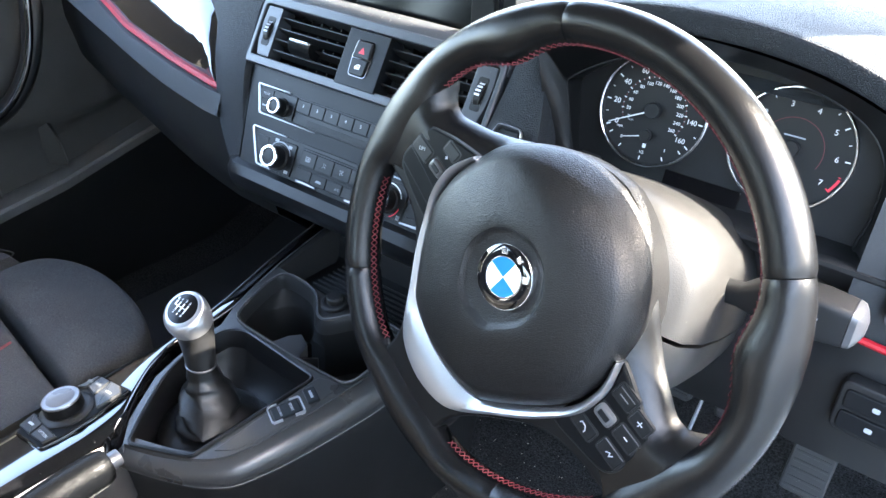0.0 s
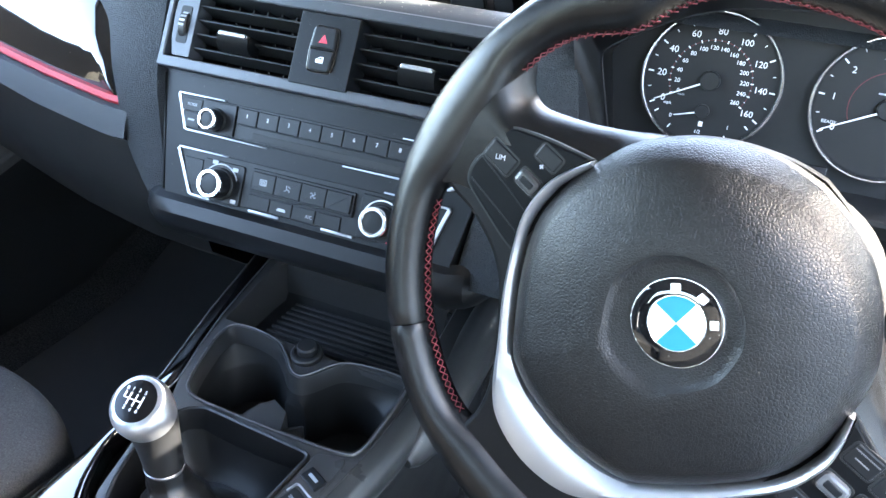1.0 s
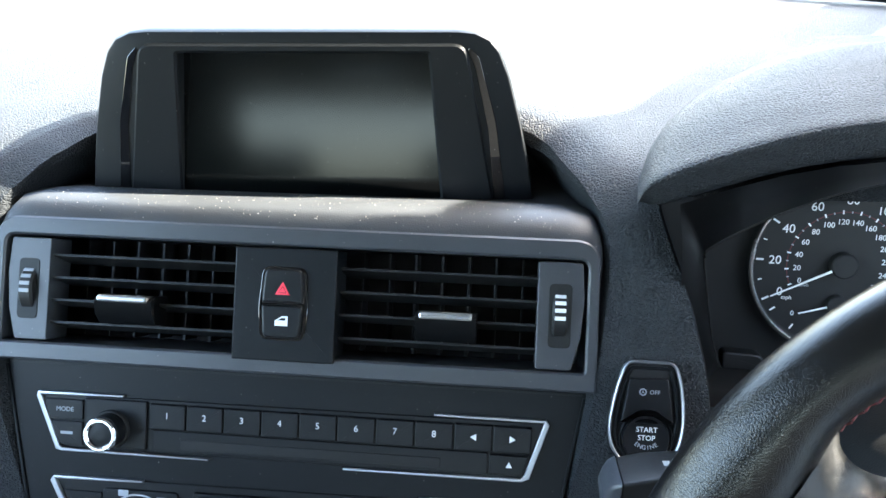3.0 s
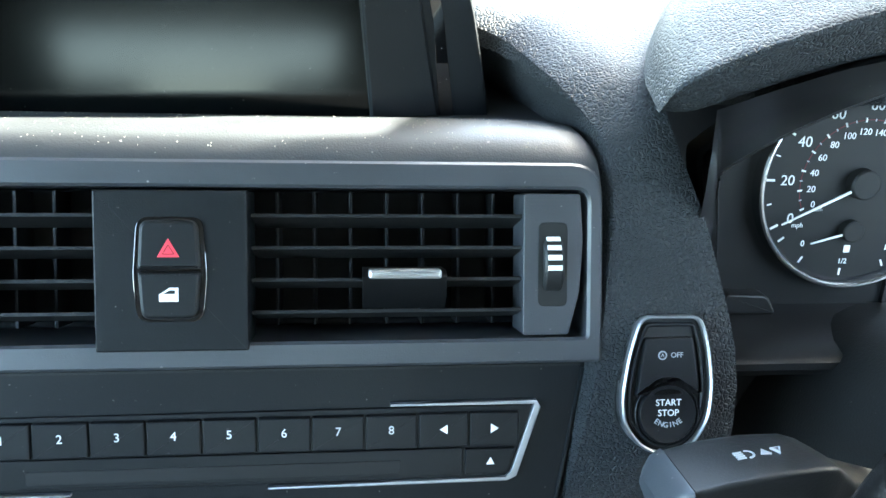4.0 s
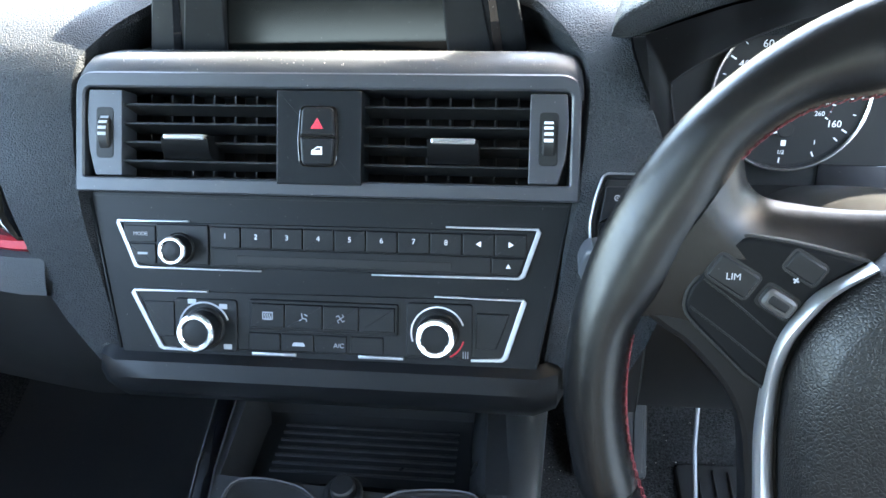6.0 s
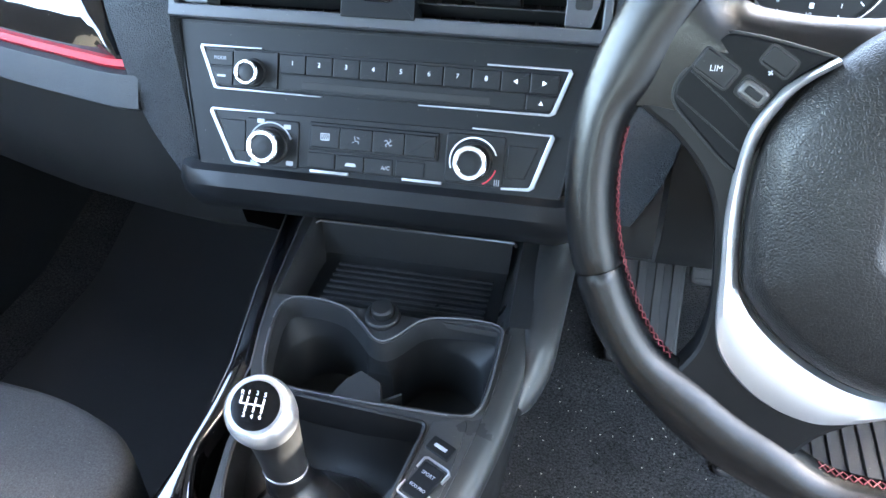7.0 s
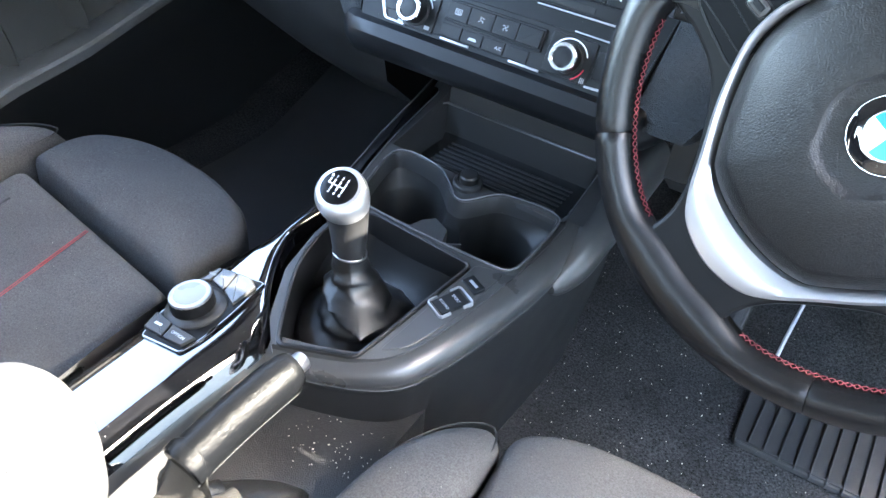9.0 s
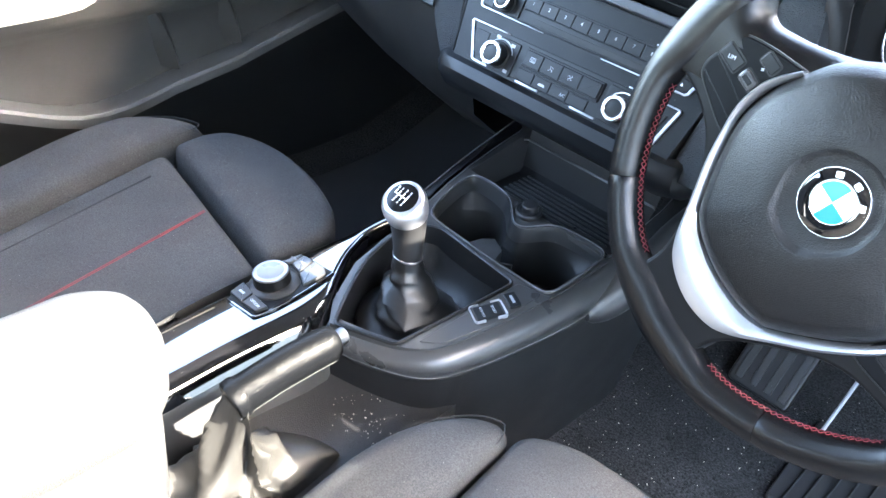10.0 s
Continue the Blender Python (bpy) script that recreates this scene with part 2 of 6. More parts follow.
def hoop(outer, inner, z0, z1, bev=0.0006, m=None):
    """A flat frame between two outlines of equal count."""
    o = lambda d, z: [(*p, z) for p in inset(outer, d)]
    i = lambda d, z: [(*p, z) for p in inset(inner, -d)]
    return loft([i(0, z0), o(0, z0), o(0, z1 - bev), o(bev, z1), i(bev, z1), i(0, z1 - bev), i(0, z0)], caps=(False, False), m=m)


def stroke(pts, w):
    """The outline of a thick open line."""
    n, left, right = len(pts), [], []
    for i, p in enumerate(pts):
        p = Vector(p)
        a = (p - Vector(pts[i - 1])).normalized() if i else None
        b = (Vector(pts[i + 1]) - p).normalized() if i < n - 1 else None
        t = ((a or b) + (b or a)).normalized()
        nr = Vector((-t.y, t.x))
        k = max(0.5, nr.dot(Vector((-(a or b).y, (a or b).x))))
        ww = w[i] if isinstance(w, (list, tuple)) else w
        left.append(tuple(p + nr * ww / 2 / k))
        right.append(tuple(p - nr * ww / 2 / k))
    return right + left[::-1]


def lathe(prof, n=32, m=None, caps=(True, True), wobble=None):
    rings = [[(r * math.cos(2 * math.pi * i / n) * (wobble(i) if wobble else 1), r * math.sin(2 * math.pi * i / n) * (wobble(i) if wobble else 1), z) for i in range(n)] for r, z in prof]
    return loft(rings, caps=caps, m=m)


def tube(path, radius, n=10, closed=False, squash=1.0, m=None, up=(0, 0, 1)):
    pts = [Vector(p) for p in path]
    rings, k = [], len(pts)
    for i, p in enumerate(pts):
        a = pts[i - 1] if (i or closed) else p
        b = pts[(i + 1) % k] if (i < k - 1 or closed) else p
        t = (b - a).normalized()
        s = t.cross(Vector(up)).normalized()
        u = s.cross(t)
        r = radius[i] if isinstance(radius, (list, tuple)) else radius
        rings.append([p + s * r * math.cos(2 * math.pi * j / n) + u * r * squash * math.sin(2 * math.pi * j / n) for j in range(n)])
    if closed:
        rings.append(rings[0])
    return loft(rings, caps=(not closed, not closed), m=m)


def box(x0, x1, y0, y1, z0, z1, bev=0.003, m=None):
    return plate(rrect(x0, x1, y0, y1, bev), z0, z1, bev, m)


def smooth_line(pts, k=6):
    """Points on a smooth curve through those given."""
    pts = [Vector(p) for p in pts]
    out = []
    for i in range(len(pts) - 1):
        p0, p1, p2, p3 = pts[max(i - 1, 0)], pts[i], pts[i + 1], pts[min(i + 2, len(pts) - 1)]
        for j in range(k):
            t = j / k
            out.append(0.5 * (2 * p1 + (p2 - p0) * t + (2 * p0 - 5 * p1 + 4 * p2 - p3) * t * t + (3 * p1 - p0 - 3 * p2 + p3) * t ** 3))
    return out + [pts[-1]]


def holed(outer, holes, z, m):
    """A flat sheet with holes."""
    bm = bmesh.new()
    edges = []
    for outline in [outer] + holes:
        vs = [bm.verts.new(m @ Vector((x, y, z))) for x, y in outline]
        edges += [bm.edges.new((vs[i - 1], vs[i])) for i in range(len(vs))]
    bmesh.ops.triangle_fill(bm, use_beauty=True, use_dissolve=False, edges=edges)
    return bm


def smooth_rows(rows, k):
    """More rows, on smooth curves through those given."""
    lines = [smooth_line([r[j] for r in rows], k) for j in range(len(rows[0]))]
    return [list(r) for r in zip(*lines)]


def join(*bms):
    out = bmesh.new()
    for b in bms:
        me = bpy.data.meshes.new("joint")
        b.to_mesh(me)
        b.free()
        out.from_mesh(me)
        bpy.data.meshes.remove(me)
    return out


def lettering(name, words, size, m, mat, parent, label=""):
    cu = bpy.data.curves.new(name, "FONT")
    cu.body, cu.size, cu.align_x, cu.align_y, cu.extrude, cu.resolution_u = words, size, "CENTER", "CENTER", 0.00012, 3
    ob = bpy.data.objects.new(name, cu)
    scene.collection.objects.link(ob)
    me = bpy.data.meshes.new_from_object(ob.evaluated_get(bpy.context.evaluated_depsgraph_get()))
    bpy.data.objects.remove(ob)
    bpy.data.curves.remove(cu)
    bm = bmesh.new()
    bm.from_mesh(me)
    bpy.data.meshes.remove(me)
    bmesh.ops.transform(bm, matrix=m, verts=bm.verts)
    return part(name, bm, mat, parent, label, flat=True)


def at(m, x, y, z=0.0, turn=0.0):
    return m @ pose(x, y, z, 0, 0, turn)


def interp(table, s):
    xs = [a for a, _ in table]
    return float(np.interp(s, xs, [b for _, b in table]))


# Frames of reference: facia, vents, wheel, dials, screen.
MF = basis((0, -0.045, 0.64), (1, 0, 0), (0, 0.4384, 0.8988))
MV = basis((0, -0.031, 0.6875), (1, 0, 0), (0, 0.5, 0.866))
MW = basis((0.3477, -0.2189, 0.6946), (0.9936, -0.1075, 0.0354), (0, 0.3124, 0.95)) @ pose(0, 0, 0, 0, 0, -31)
MC = basis((0.315, 0.036, 0.736), (1, 0, 0), (0, 0.2419, 0.9703))
MS = basis((-0.003, 0.074, 0.745), (0.9962, 0.0872, 0), (-0.0078, 0.09, 0.996)) @ Matrix.Diagonal((1, 0.988, 1, 1))

# ---- the car's shell and the ground ----
def sheet(f, us, vs):
    return loft([[f(u, v) for u in us] for v in vs], closed=False)


def steps(a, b, n):
    return [a + (b - a) * i / n for i in range(n + 1)]


# Unseen ground, coloured pale so that it bounces light into the cabin.
setting("ground", box(-60, 60, -60, 60, -0.42, -0.40, 0.01), M_FILL_GROUND, "unseen ground under the car, pale to throw light upwards", "ground")


def floor_z(x, y):
    z = 0.08 + 0.0 * x
    z += 0.30 * max(0.0, y - 0.28) ** 1.2 * 1.6
    return z + 0.004 * noise.noise((x * 9, y * 9, 0))


setting("floor", sheet(lambda u, v: (u, v, floor_z(u, v)), steps(-0.77, 0.77, 60), steps(-1.9, 0.78, 60)), M_CARPET,
        "dark grey pile carpet with crumbs and lint", "carpet")
setting("footwell_wall", box(-0.78, 0.78, 0.75, 0.78, 0.02, 0.765), M_DARK, "black footwell bulkhead", "bulkhead")
# Unseen panel, added to keep door light off the pedals.
setting("footwell_light_block", box(0.70, 0.745, 0.27, 0.76, 0.03, 0.78, 0.01), M_DARK, "unseen black panel added to darken the driver's footwell", "trim")
setting("rear_wall", box(-0.74, 0.74, -1.95, -1.90, 0.02, 0.855), M_FABRIC, "dark cloth rear of the cabin below the back window", "wall")
for side, word in ((-1, "passenger"), (1, "driver")):
    setting("pillar_rear_" + word, box(side * 0.62 - 0.12, side * 0.62 + 0.12, -1.95, -1.88, 0.86, 1.16), M_ROOF, "dark rear pillar trim", "pillar")
# Unseen side panels, added to cut the light that reaches the facia.
for side, word in ((-1, "passenger"), (1, "driver")):
    setting("rear_light_block_" + word, box(side * 0.68 - 0.03, side * 0.68 + 0.03, -1.95, -1.50, 0.70, 1.16), M_ROOF, "unseen grey rear side panel added to cut light from behind", "trim")
setting("rear_header", box(-0.62, 0.62, -1.95, -1.88, 1.09, 1.18), M_ROOF, "dark trim over the back window", "trim")


def roof_z(x, y):
    return 1.275 - 0.095 * (x / 0.6) ** 2 - 0.04 * ((y + 0.7) / 0.9) ** 2


def slab(f, us, vs, t):
    rings = []
    for v in vs:
        lo = [Vector(f(u, v)) for u in us]
        rings.append(lo + [p + Vector((0, 0, t)) for p in lo[::-1]])
    return loft(rings)


def roof_front(x):
    """The unseen windscreen header, bowed forward in the middle to keep sun off the passenger side."""
    return 0.228 + 0.10 * max(0.0, min(1.0, (0.32 - abs(x)) / 0.25))


setting("ceiling", slab(lambda u, v: (u, -1.95 + (roof_front(u) + 1.95) * v, roof_z(u, -1.95 + (roof_front(u) + 1.95) * v)), steps(-0.60, 0.60, 24), steps(0, 1, 12), 0.03), M_ROOF,
        "dark grey roof lining", "roof lining")
# Unseen wall, added so its top edge keeps sun off the driver's seat.
setting("sun_block_wall", box(2.0, 2.2, -9, 12, -0.40, 1.985, 0.02), M_WALL, "unseen pale wall added to block low sun", "wall")


def pillar(name, a, b, w, d, label, bow=0.02):
    a, b = Vector(a), Vector(b)
    pts = [a.lerp(b, t) + Vector((0, bow * math.sin(math.pi * t), bow * math.sin(math.pi * t))) for t in steps(0, 1, 8)]
    return setting(name, tube(pts, w, 12, squash=d / w, up=(1, 0, 0)), M_DARK, label, "pillar")


for side, word in ((-1, "passenger"), (1, "driver")):
    pillar("pillar_front_" + word, (side * 0.67, 0.74, 0.80), (side * 0.545, 0.16, 1.115), 0.033, 0.036, "dark windscreen pillar trim")
    pillar("pillar_side_" + word, (side * 0.72, -0.95, 0.10), (side * 0.60, -1.00, 1.14), 0.05, 0.05, "dark side pillar trim", 0)
    rail_line = smooth_line([(side * 0.61, -1.95, 1.13), (side * 0.605, -0.95, 1.195), (side * 0.60, -0.40, 1.205), (side * 0.595, -0.20, 1.19), (side * 0.58, 0.0, 1.155), (side * 0.565, 0.17, 1.11)], 5)
    setting("roof_rail_" + word, tube(rail_line, 0.035, 12), M_DARK, "dark roof rail trim", "roof rail")
    # Gusset added out of view to stop sun passing over the pillar.
    setting("sun_gusset_" + word, loft([[(side * x, y, z + dz) for x, y, z in ((0.56, 0.10, 1.10), (0.64, 0.06, 1.09), (0.66, 0.30, 0.99), (0.615, 0.32, 1.02))] for dz in (-0.01, 0.16)]), M_ROOF, "unseen gusset over the windscreen pillar, added to block sun", "trim")
    # Unseen frame and filler strip; their line sets where sun may enter.
    frame_line = smooth_line([(side * 0.70, 0.45, 0.84), (side * 0.685, 0.2, 1.005), (side * 0.675, 0.1, 1.075), (side * 0.668, 0.0, 1.105), (side * 0.665, -0.10, 1.115), (side * 0.66, -0.15, 1.13), (side * 0.655, -0.21, 1.178), (side * 0.65, -0.4, 1.212), (side * 0.65, -0.95, 1.20)], 5)
    seal = []
    for p in frame_line:
        q = Vector((side * interp([(-0.95, 0.605), (0.17, 0.565), (0.45, 0.61)], p.y), p.y, interp([(-0.95, 1.195), (-0.4, 1.205), (-0.2, 1.19), (0.0, 1.155), (0.17, 1.11), (0.45, 0.975)], p.y)))
        seal.append([p, p.lerp(q, 0.5) + Vector((0, 0, 0.008)), q, q + Vector((0, 0, 0.02)), p.lerp(q, 0.5) + Vector((0, 0, 0.03)), p + Vector((0, 0, 0.02))])
    setting("sun_frame_" + word, join(tube(frame_line, 0.022, 10), loft(seal)), M_DARK, "unseen black window-top frame shaped to block sun", "window frame")
setting("bonnet", slab(lambda u, v: (u, v, 0.72 - 0.05 * (u / 0.7) ** 2 - 0.06 * (v - 0.8)), steps(-0.72, 0.72, 10), steps(0.88, 1.7, 6), 0.02), M_BODY,
        "grey painted bonnet beyond the windscreen", "bonnet")
setting("windscreen_seal", tube(smooth_line([(-0.70, 0.50, 0.795), (-0.35, 0.585, 0.797), (0.0, 0.625, 0.797), (0.35, 0.602, 0.797), (0.44, 0.568, 0.797), (0.70, 0.45, 0.795)], 6), 0.008, 8), M_BLACK, "black seal along the foot of the windscreen", "seal")
setting("windscreen_cowl", box(-0.74, 0.74, 0.70, 0.90, 0.60, 0.770, 0.01), M_BLACK, "black cowl at the foot of the windscreen", "trim")

# ---- dashboard ----
PROFILE = [(-0.072, 0.560), (-0.057, 0.609), (-0.0376, 0.676), (-0.008, 0.727), (0.010, 0.756), (0.026, 0.773), (0.055, 0.785), (0.11, 0.790), (0.20, 0.793), (0.35, 0.792), (0.52, 0.786), (0.74, 0.775)]
X_IN = [0.153, 0.160, 0.1715, 0.178, 0.179, 0.174, 0.158, 0.125, 0.0, 0.0, 0.0, 0.0]
X_LEFT = [0.168, 0.203, 0.226, 0.257, 0.36, 0.72, 0.74, 0.74, 0.74, 0.74, 0.74, 0.74]
X_RIGHT = [0.205, 0.230, 0.2355, 0.2235, 0.2115, 0.205, 0.205, 0.217, 0.24, 0.26, 0.28, 0.30]


def recede(x):
    return 0.16 * max(0.0, abs(x) - 0.22) ** 1.4

PROFILE_FINE = smooth_line([(0, *p) for p in PROFILE], 4)
IN_FINE = smooth_line([(a, 0, 0) for a in X_IN], 4)
LEFT_FINE = smooth_line([(a, 0, 0) for a in X_LEFT], 4)
RIGHT_FINE = smooth_line([(a, 0, 0) for a in X_RIGHT], 4)

dashboard = thing("dashboard", (0, 0.1, 0.55), "dark grey grained dashboard with a gloss black strip and red line", "dashboard")


def pad_rows(side, outer, drop):
    rows = []
    for i, p in enumerate(PROFILE_FINE):
        a, b = max(0.0, IN_FINE[i].x), outer[i].x
        row = []
        back = Vector((0, 0.07, -0.05))
        row.append(Vector((side * (a - 0.004), p.y, p.z)) + back)
        row.append(Vector((side * (a - 0.003), p.y, p.z)) + back * 0.08)
        for t in [0, 0.04, 0.12, 0.25, 0.4, 0.55, 0.7, 0.82, 0.92, 0.97, 1]:
            x = a + (b - a) * t
            crown = 0.002 * math.sin(math.pi * min(1, t * 1.0)) if b - a < 0.2 else 0.0
            dip = interp([(0.0, 0.0), (0.02, 0.004), (0.06, 0.012), (0.11, 0.012), (0.16, 0.005), (0.20, 0.0)], p.y) * max(0.0, 1 - (x - a) / 0.035) ** 2
            row.append(Vector((side * x, p.y + recede(x) - crown, p.z + crown * 0.5 - dip)))
        x = b
        row.append(Vector((side * (b + 0.003), p.y + recede(x) + 0.012, p.z - 0.004)))
        row.append(Vector((side * (b + drop[0]), p.y + recede(x) + drop[1], p.z + drop[2])))
        rows.append(row)
    return rows


part("pad_passenger", loft(pad_rows(-1, LEFT_FINE, (0.004, 0.03, -0.01)), closed=False), M_PAD, dashboard)
wing = pad_rows(1, RIGHT_FINE, (0.006, 0.09, -0.03))
part("pad_driver", loft(wing, closed=False), M_PAD, dashboard)
far = []
for row in wing[21:]:
    p = row[-3]
    far.append([p] + [Vector((p.x + (0.74 - p.x) * t, p.y + 0.02 * t, p.z)) for t in (0.05, 0.2, 0.4, 0.6, 0.8, 1)])
part("pad_far", loft(far, closed=False), M_PAD, dashboard)

# ledge over the vents, up to the screen
ledge = []
for x, k in [(-0.176, 0.0), (-0.174, 0.5), (-0.168, 0.85), (-0.155, 1.0)] + [(x, 1.0) for x in steps(-0.13, 0.13, 6)] + [(0.155, 1.0), (0.168, 0.85), (0.174, 0.5), (0.176, 0.0)]:
    d = 0.016 * (1 - k)
    ledge.append([(x, 0.004, 0.752 - d), (x, 0.0085, 0.7595 - d), (x, 0.016, 0.7645 - d), (x, 0.028, 0.766 - d), (x, 0.045, 0.762 - d * 0.8), (x, 0.075, 0.750 - d * 0.5), (x, 0.14, 0.745), (x, 0.19, 0.784)])
part("vent_ledge", loft(ledge, closed=False), M_LEDGE, dashboard, "dusty shelf under the screen")

# passenger side: gloss strip, red line, lower lip, glovebox
XS = [-0.217, -0.225, -0.235, -0.25, -0.27, -0.30, -0.33, -0.38, -0.44, -0.50, -0.58, -0.66, -0.74]
RED = [(-0.74, 0.735), (-0.58, 0.705), (-0.50, 0.688), (-0.44, 0.672), (-0.33, 0.657), (-0.23, 0.646)]
LIP = [(-0.74, 0.690), (-0.58, 0.665), (-0.46, 0.645), (-0.34, 0.622), (-0.224, 0.609)]
TOP = [(-0.74, 0.792), (-0.50, 0.785), (-0.36, 0.766), (-0.30, 0.748), (-0.262, 0.728), (-0.244, 0.695), (-0.234, 0.665), (-0.225, 0.650)]


def face_y(x, z):
    return interp([(p[1], p[0]) for p in PROFILE[:6]], z) * 0.6 - 0.014 + recede(x)


gl, rd, lp, gb = [], [], [], []
for x in [-0.150, -0.190, -0.204] + XS:
    zr, zl, zt = interp(RED, x), interp(LIP, x), interp(TOP, x)
    if x <= XS[0]:
        gl.append([(x, face_y(x, zr + (zt - zr) * t) + 0.004 - 0.006 * math.sin(math.pi * t) + 0.22 * (zt - zr) * t, zr + 0.003 + (zt - zr) * t) for t in steps(0, 1, 6)])
    y = face_y(x, zr)
    if x <= XS[0]:
        rd.append([(x, y + 0.006, zr + 0.004), (x, y - 0.002, zr + 0.0045), (x, y - 0.005, zr), (x, y - 0.002, zr - 0.004), (x, y + 0.006, zr - 0.004)])
    y2 = face_y(x, zl)
    if x < -0.2:
        lp.append([(x, y + 0.004, zr - 0.003), (x, y - 0.008, zr - 0.006), (x, y - 0.014, zr - 0.5 * (zr - zl)), (x, y2 - 0.012, zl + 0.006), (x, y2 - 0.004, zl), (x, y2 + 0.04, zl - 0.006)])
    gb.append([(x, y2 + 0.010, zl - 0.004), (x, y2 + 0.012, zl - 0.06), (x, y2 + 0.03, zl - 0.13), (x, y2 + 0.10, zl - 0.19), (x, y2 + 0.40, zl - 0.22)])
part("gloss_strip", loft(gl, closed=False), M_GLOSS, dashboard, "piano black trim strip")
part("red_line", loft(rd, closed=False), M_REDTRIM, dashboard, "red accent line")
part("lower_lip", loft(lp, closed=False), M_DASH, dashboard)
glovebox = part("glovebox", loft(gb, closed=False), M_BLACK, dashboard, "black glovebox lid")
part("latch", plate(rrect(-0.40, -0.33, 0, 0.012, 0.004), 0, 0.006, 0.002, basis((0, -0.010, 0.585), (1, 0, 0), (0, 0.3, 0.95))), M_BUTTON, glovebox)

# band under the facia
band = []
for x, k in [(-0.178, 0.35), (-0.174, 0.65), (-0.166, 0.9), (-0.152, 1)] + [(x, 1) for x in steps(-0.12, 0.12, 4)] + [(0.15, 1), (0.165, 0.9), (0.175, 0.6), (0.18, 0.35)]:
    f = lambda y, z: (x, 0.0 + (y - 0.0) * k, 0.553 + (z - 0.553) * (0.4 + 0.6 * k))
    band.append([f(-0.071, 0.580), f(-0.083, 0.577), f(-0.090, 0.567), f(-0.088, 0.553), f(-0.078, 0.538), f(-0.045, 0.522), f(0.03, 0.505), f(0.10, 0.49)])
part("facia_band", loft(band, closed=False), M_BUTTON, dashboard, "dark rounded band under the facia")

# driver's side: hood over the dials, panel below, right end
HOOD_EDGE = [(0.188, 0.786), (0.198, 0.7875), (0.208, 0.791), (0.228, 0.799), (0.255, 0.8085), (0.28, 0.8145), (0.32, 0.820), (0.365, 0.822), (0.41, 0.820), (0.45, 0.8145), (0.48, 0.807), (0.51, 0.796), (0.53, 0.784), (0.548, 0.762)]
hood_edge = smooth_line([(x, 0, z) for x, z in HOOD_EDGE], 5)
HOOD_LEFT = [(-0.016, 0.0), (0.03, 0.006), (0.06, 0.016), (0.10, 0.036), (0.155, 0.064), (0.21, 0.094), (0.28, 0.130), (0.36, 0.170)]
hood = []
for y, up in [(0.050, -0.010), (0.020, -0.005), (0.002, -0.0016), (-0.0035, 0.0), (-0.0060, 0.0020), (-0.0085, 0.0070), (-0.0112, 0.0130), (-0.0134, 0.0180), (-0.0142, 0.0204), (-0.0136, 0.0222), (-0.0112, 0.0233), (-0.0060, 0.0240), (0.002, 0.0247), (0.014, 0.0262), (0.035, 0.0285), (0.065, 0.0300), (0.10, 0.0295), (0.145, 0.0265), (0.19, 0.0215), (0.24, 0.0140), (0.30, 0.0020), (0.36, -0.016)]:
    row = []
    for p in hood_edge:
        d = min(p.x - 0.188, 0.548 - p.x)
        k = interp([(0, 0.05), (0.0010, 0.42), (0.004, 0.72), (0.010, 0.90), (0.020, 0.98), (0.030, 1.0)], d)
        sink = interp([(0.10, 0.0), (0.20, 0.35), (0.36, 1.0)], y)
        flat = 0.792 + (p.z + up * k - 0.792) * (1 - sink * 0.85)
        row.append((p.x + interp(HOOD_LEFT, y) * (0.548 - p.x) / 0.36, y + (1 - k) * 0.012 * (1 if y < 0.02 else 0.4), flat))
    hood.append(row)
part("dial_hood", loft(hood, closed=False), M_PAD, dashboard, "grained hood over the dials")
lowr = []
for x in [0.19, 0.215, 0.229, 0.236, 0.26, 0.32, 0.40, 0.48, 0.52, 0.56, 0.62, 0.68, 0.74]:
    e = 0.03 if 0.23 < x < 0.50 else 0.0
    f = 1.0 if x > 0.232 else 0.0
    lowr.append([(x, 0.06, 0.674), (x, 0.016, 0.671), (x, -0.006, 0.6745), (x, -0.012 - 0.008 * f, 0.6775), (x, -0.0145 - 0.009 * f, 0.6760), (x, -0.0150 - 0.009 * f, 0.6725), (x, -0.014 - 0.006 * f, 0.666), (x, -0.004 + e * 0.6, 0.645), (x, -0.012 + e, 0.60), (x, -0.028 + e, 0.56), (x, -0.030 + e, 0.50), (x, 0.02, 0.46), (x, 0.30, 0.44)])
part("knee_panel", loft(lowr, closed=False), M_DARK, dashboard, "dusty dark shelf and panel below the dials")
right_end = []
for x in [0.525, 0.54, 0.58, 0.65, 0.74]:
    right_end.append([(x, 0.06, 0.80), (x, 0.012, 0.775), (x, -0.005, 0.74), (x, -0.018, 0.70), (x, -0.028, 0.64), (x, -0.03, 0.62)])
part("panel_right", loft(right_end, closed=False), M_DASH, dashboard)
part("red_line", tube([(0.52, -0.036, 0.630), (0.60, -0.034, 0.622), (0.74, -0.025, 0.608)], 0.0034, 8), M_REDTRIM, dashboard, "red accent line")

# ---- facia, radio, climate ----
facia = thing("facia_panel", (0, -0.05, 0.58), "matt dark grey panel carrying radio and climate controls", "panel")
part("panel", plate(rounded([(-0.148, -0.0725), (0.150, -0.0725), (0.1715, 0.0475), (-0.1695, 0.0475)], 0.004), -0.03, 0.0, 0.001, MF), M_FACIA, facia)


part("groove", plate(rrect(-0.1660, 0.1680, 0.0440, 0.0450, 0.0004), -0.001, 0.0005, 0.0001, MF), M_BLACK, facia)
part("lower_edge", plate(rounded([(-0.1480, -0.0722), (0.1500, -0.0722), (0.1508, -0.0690), (-0.1486, -0.0690)], 0.001), -0.002, 0.0022, 0.0012, MF), M_FACIA, facia)
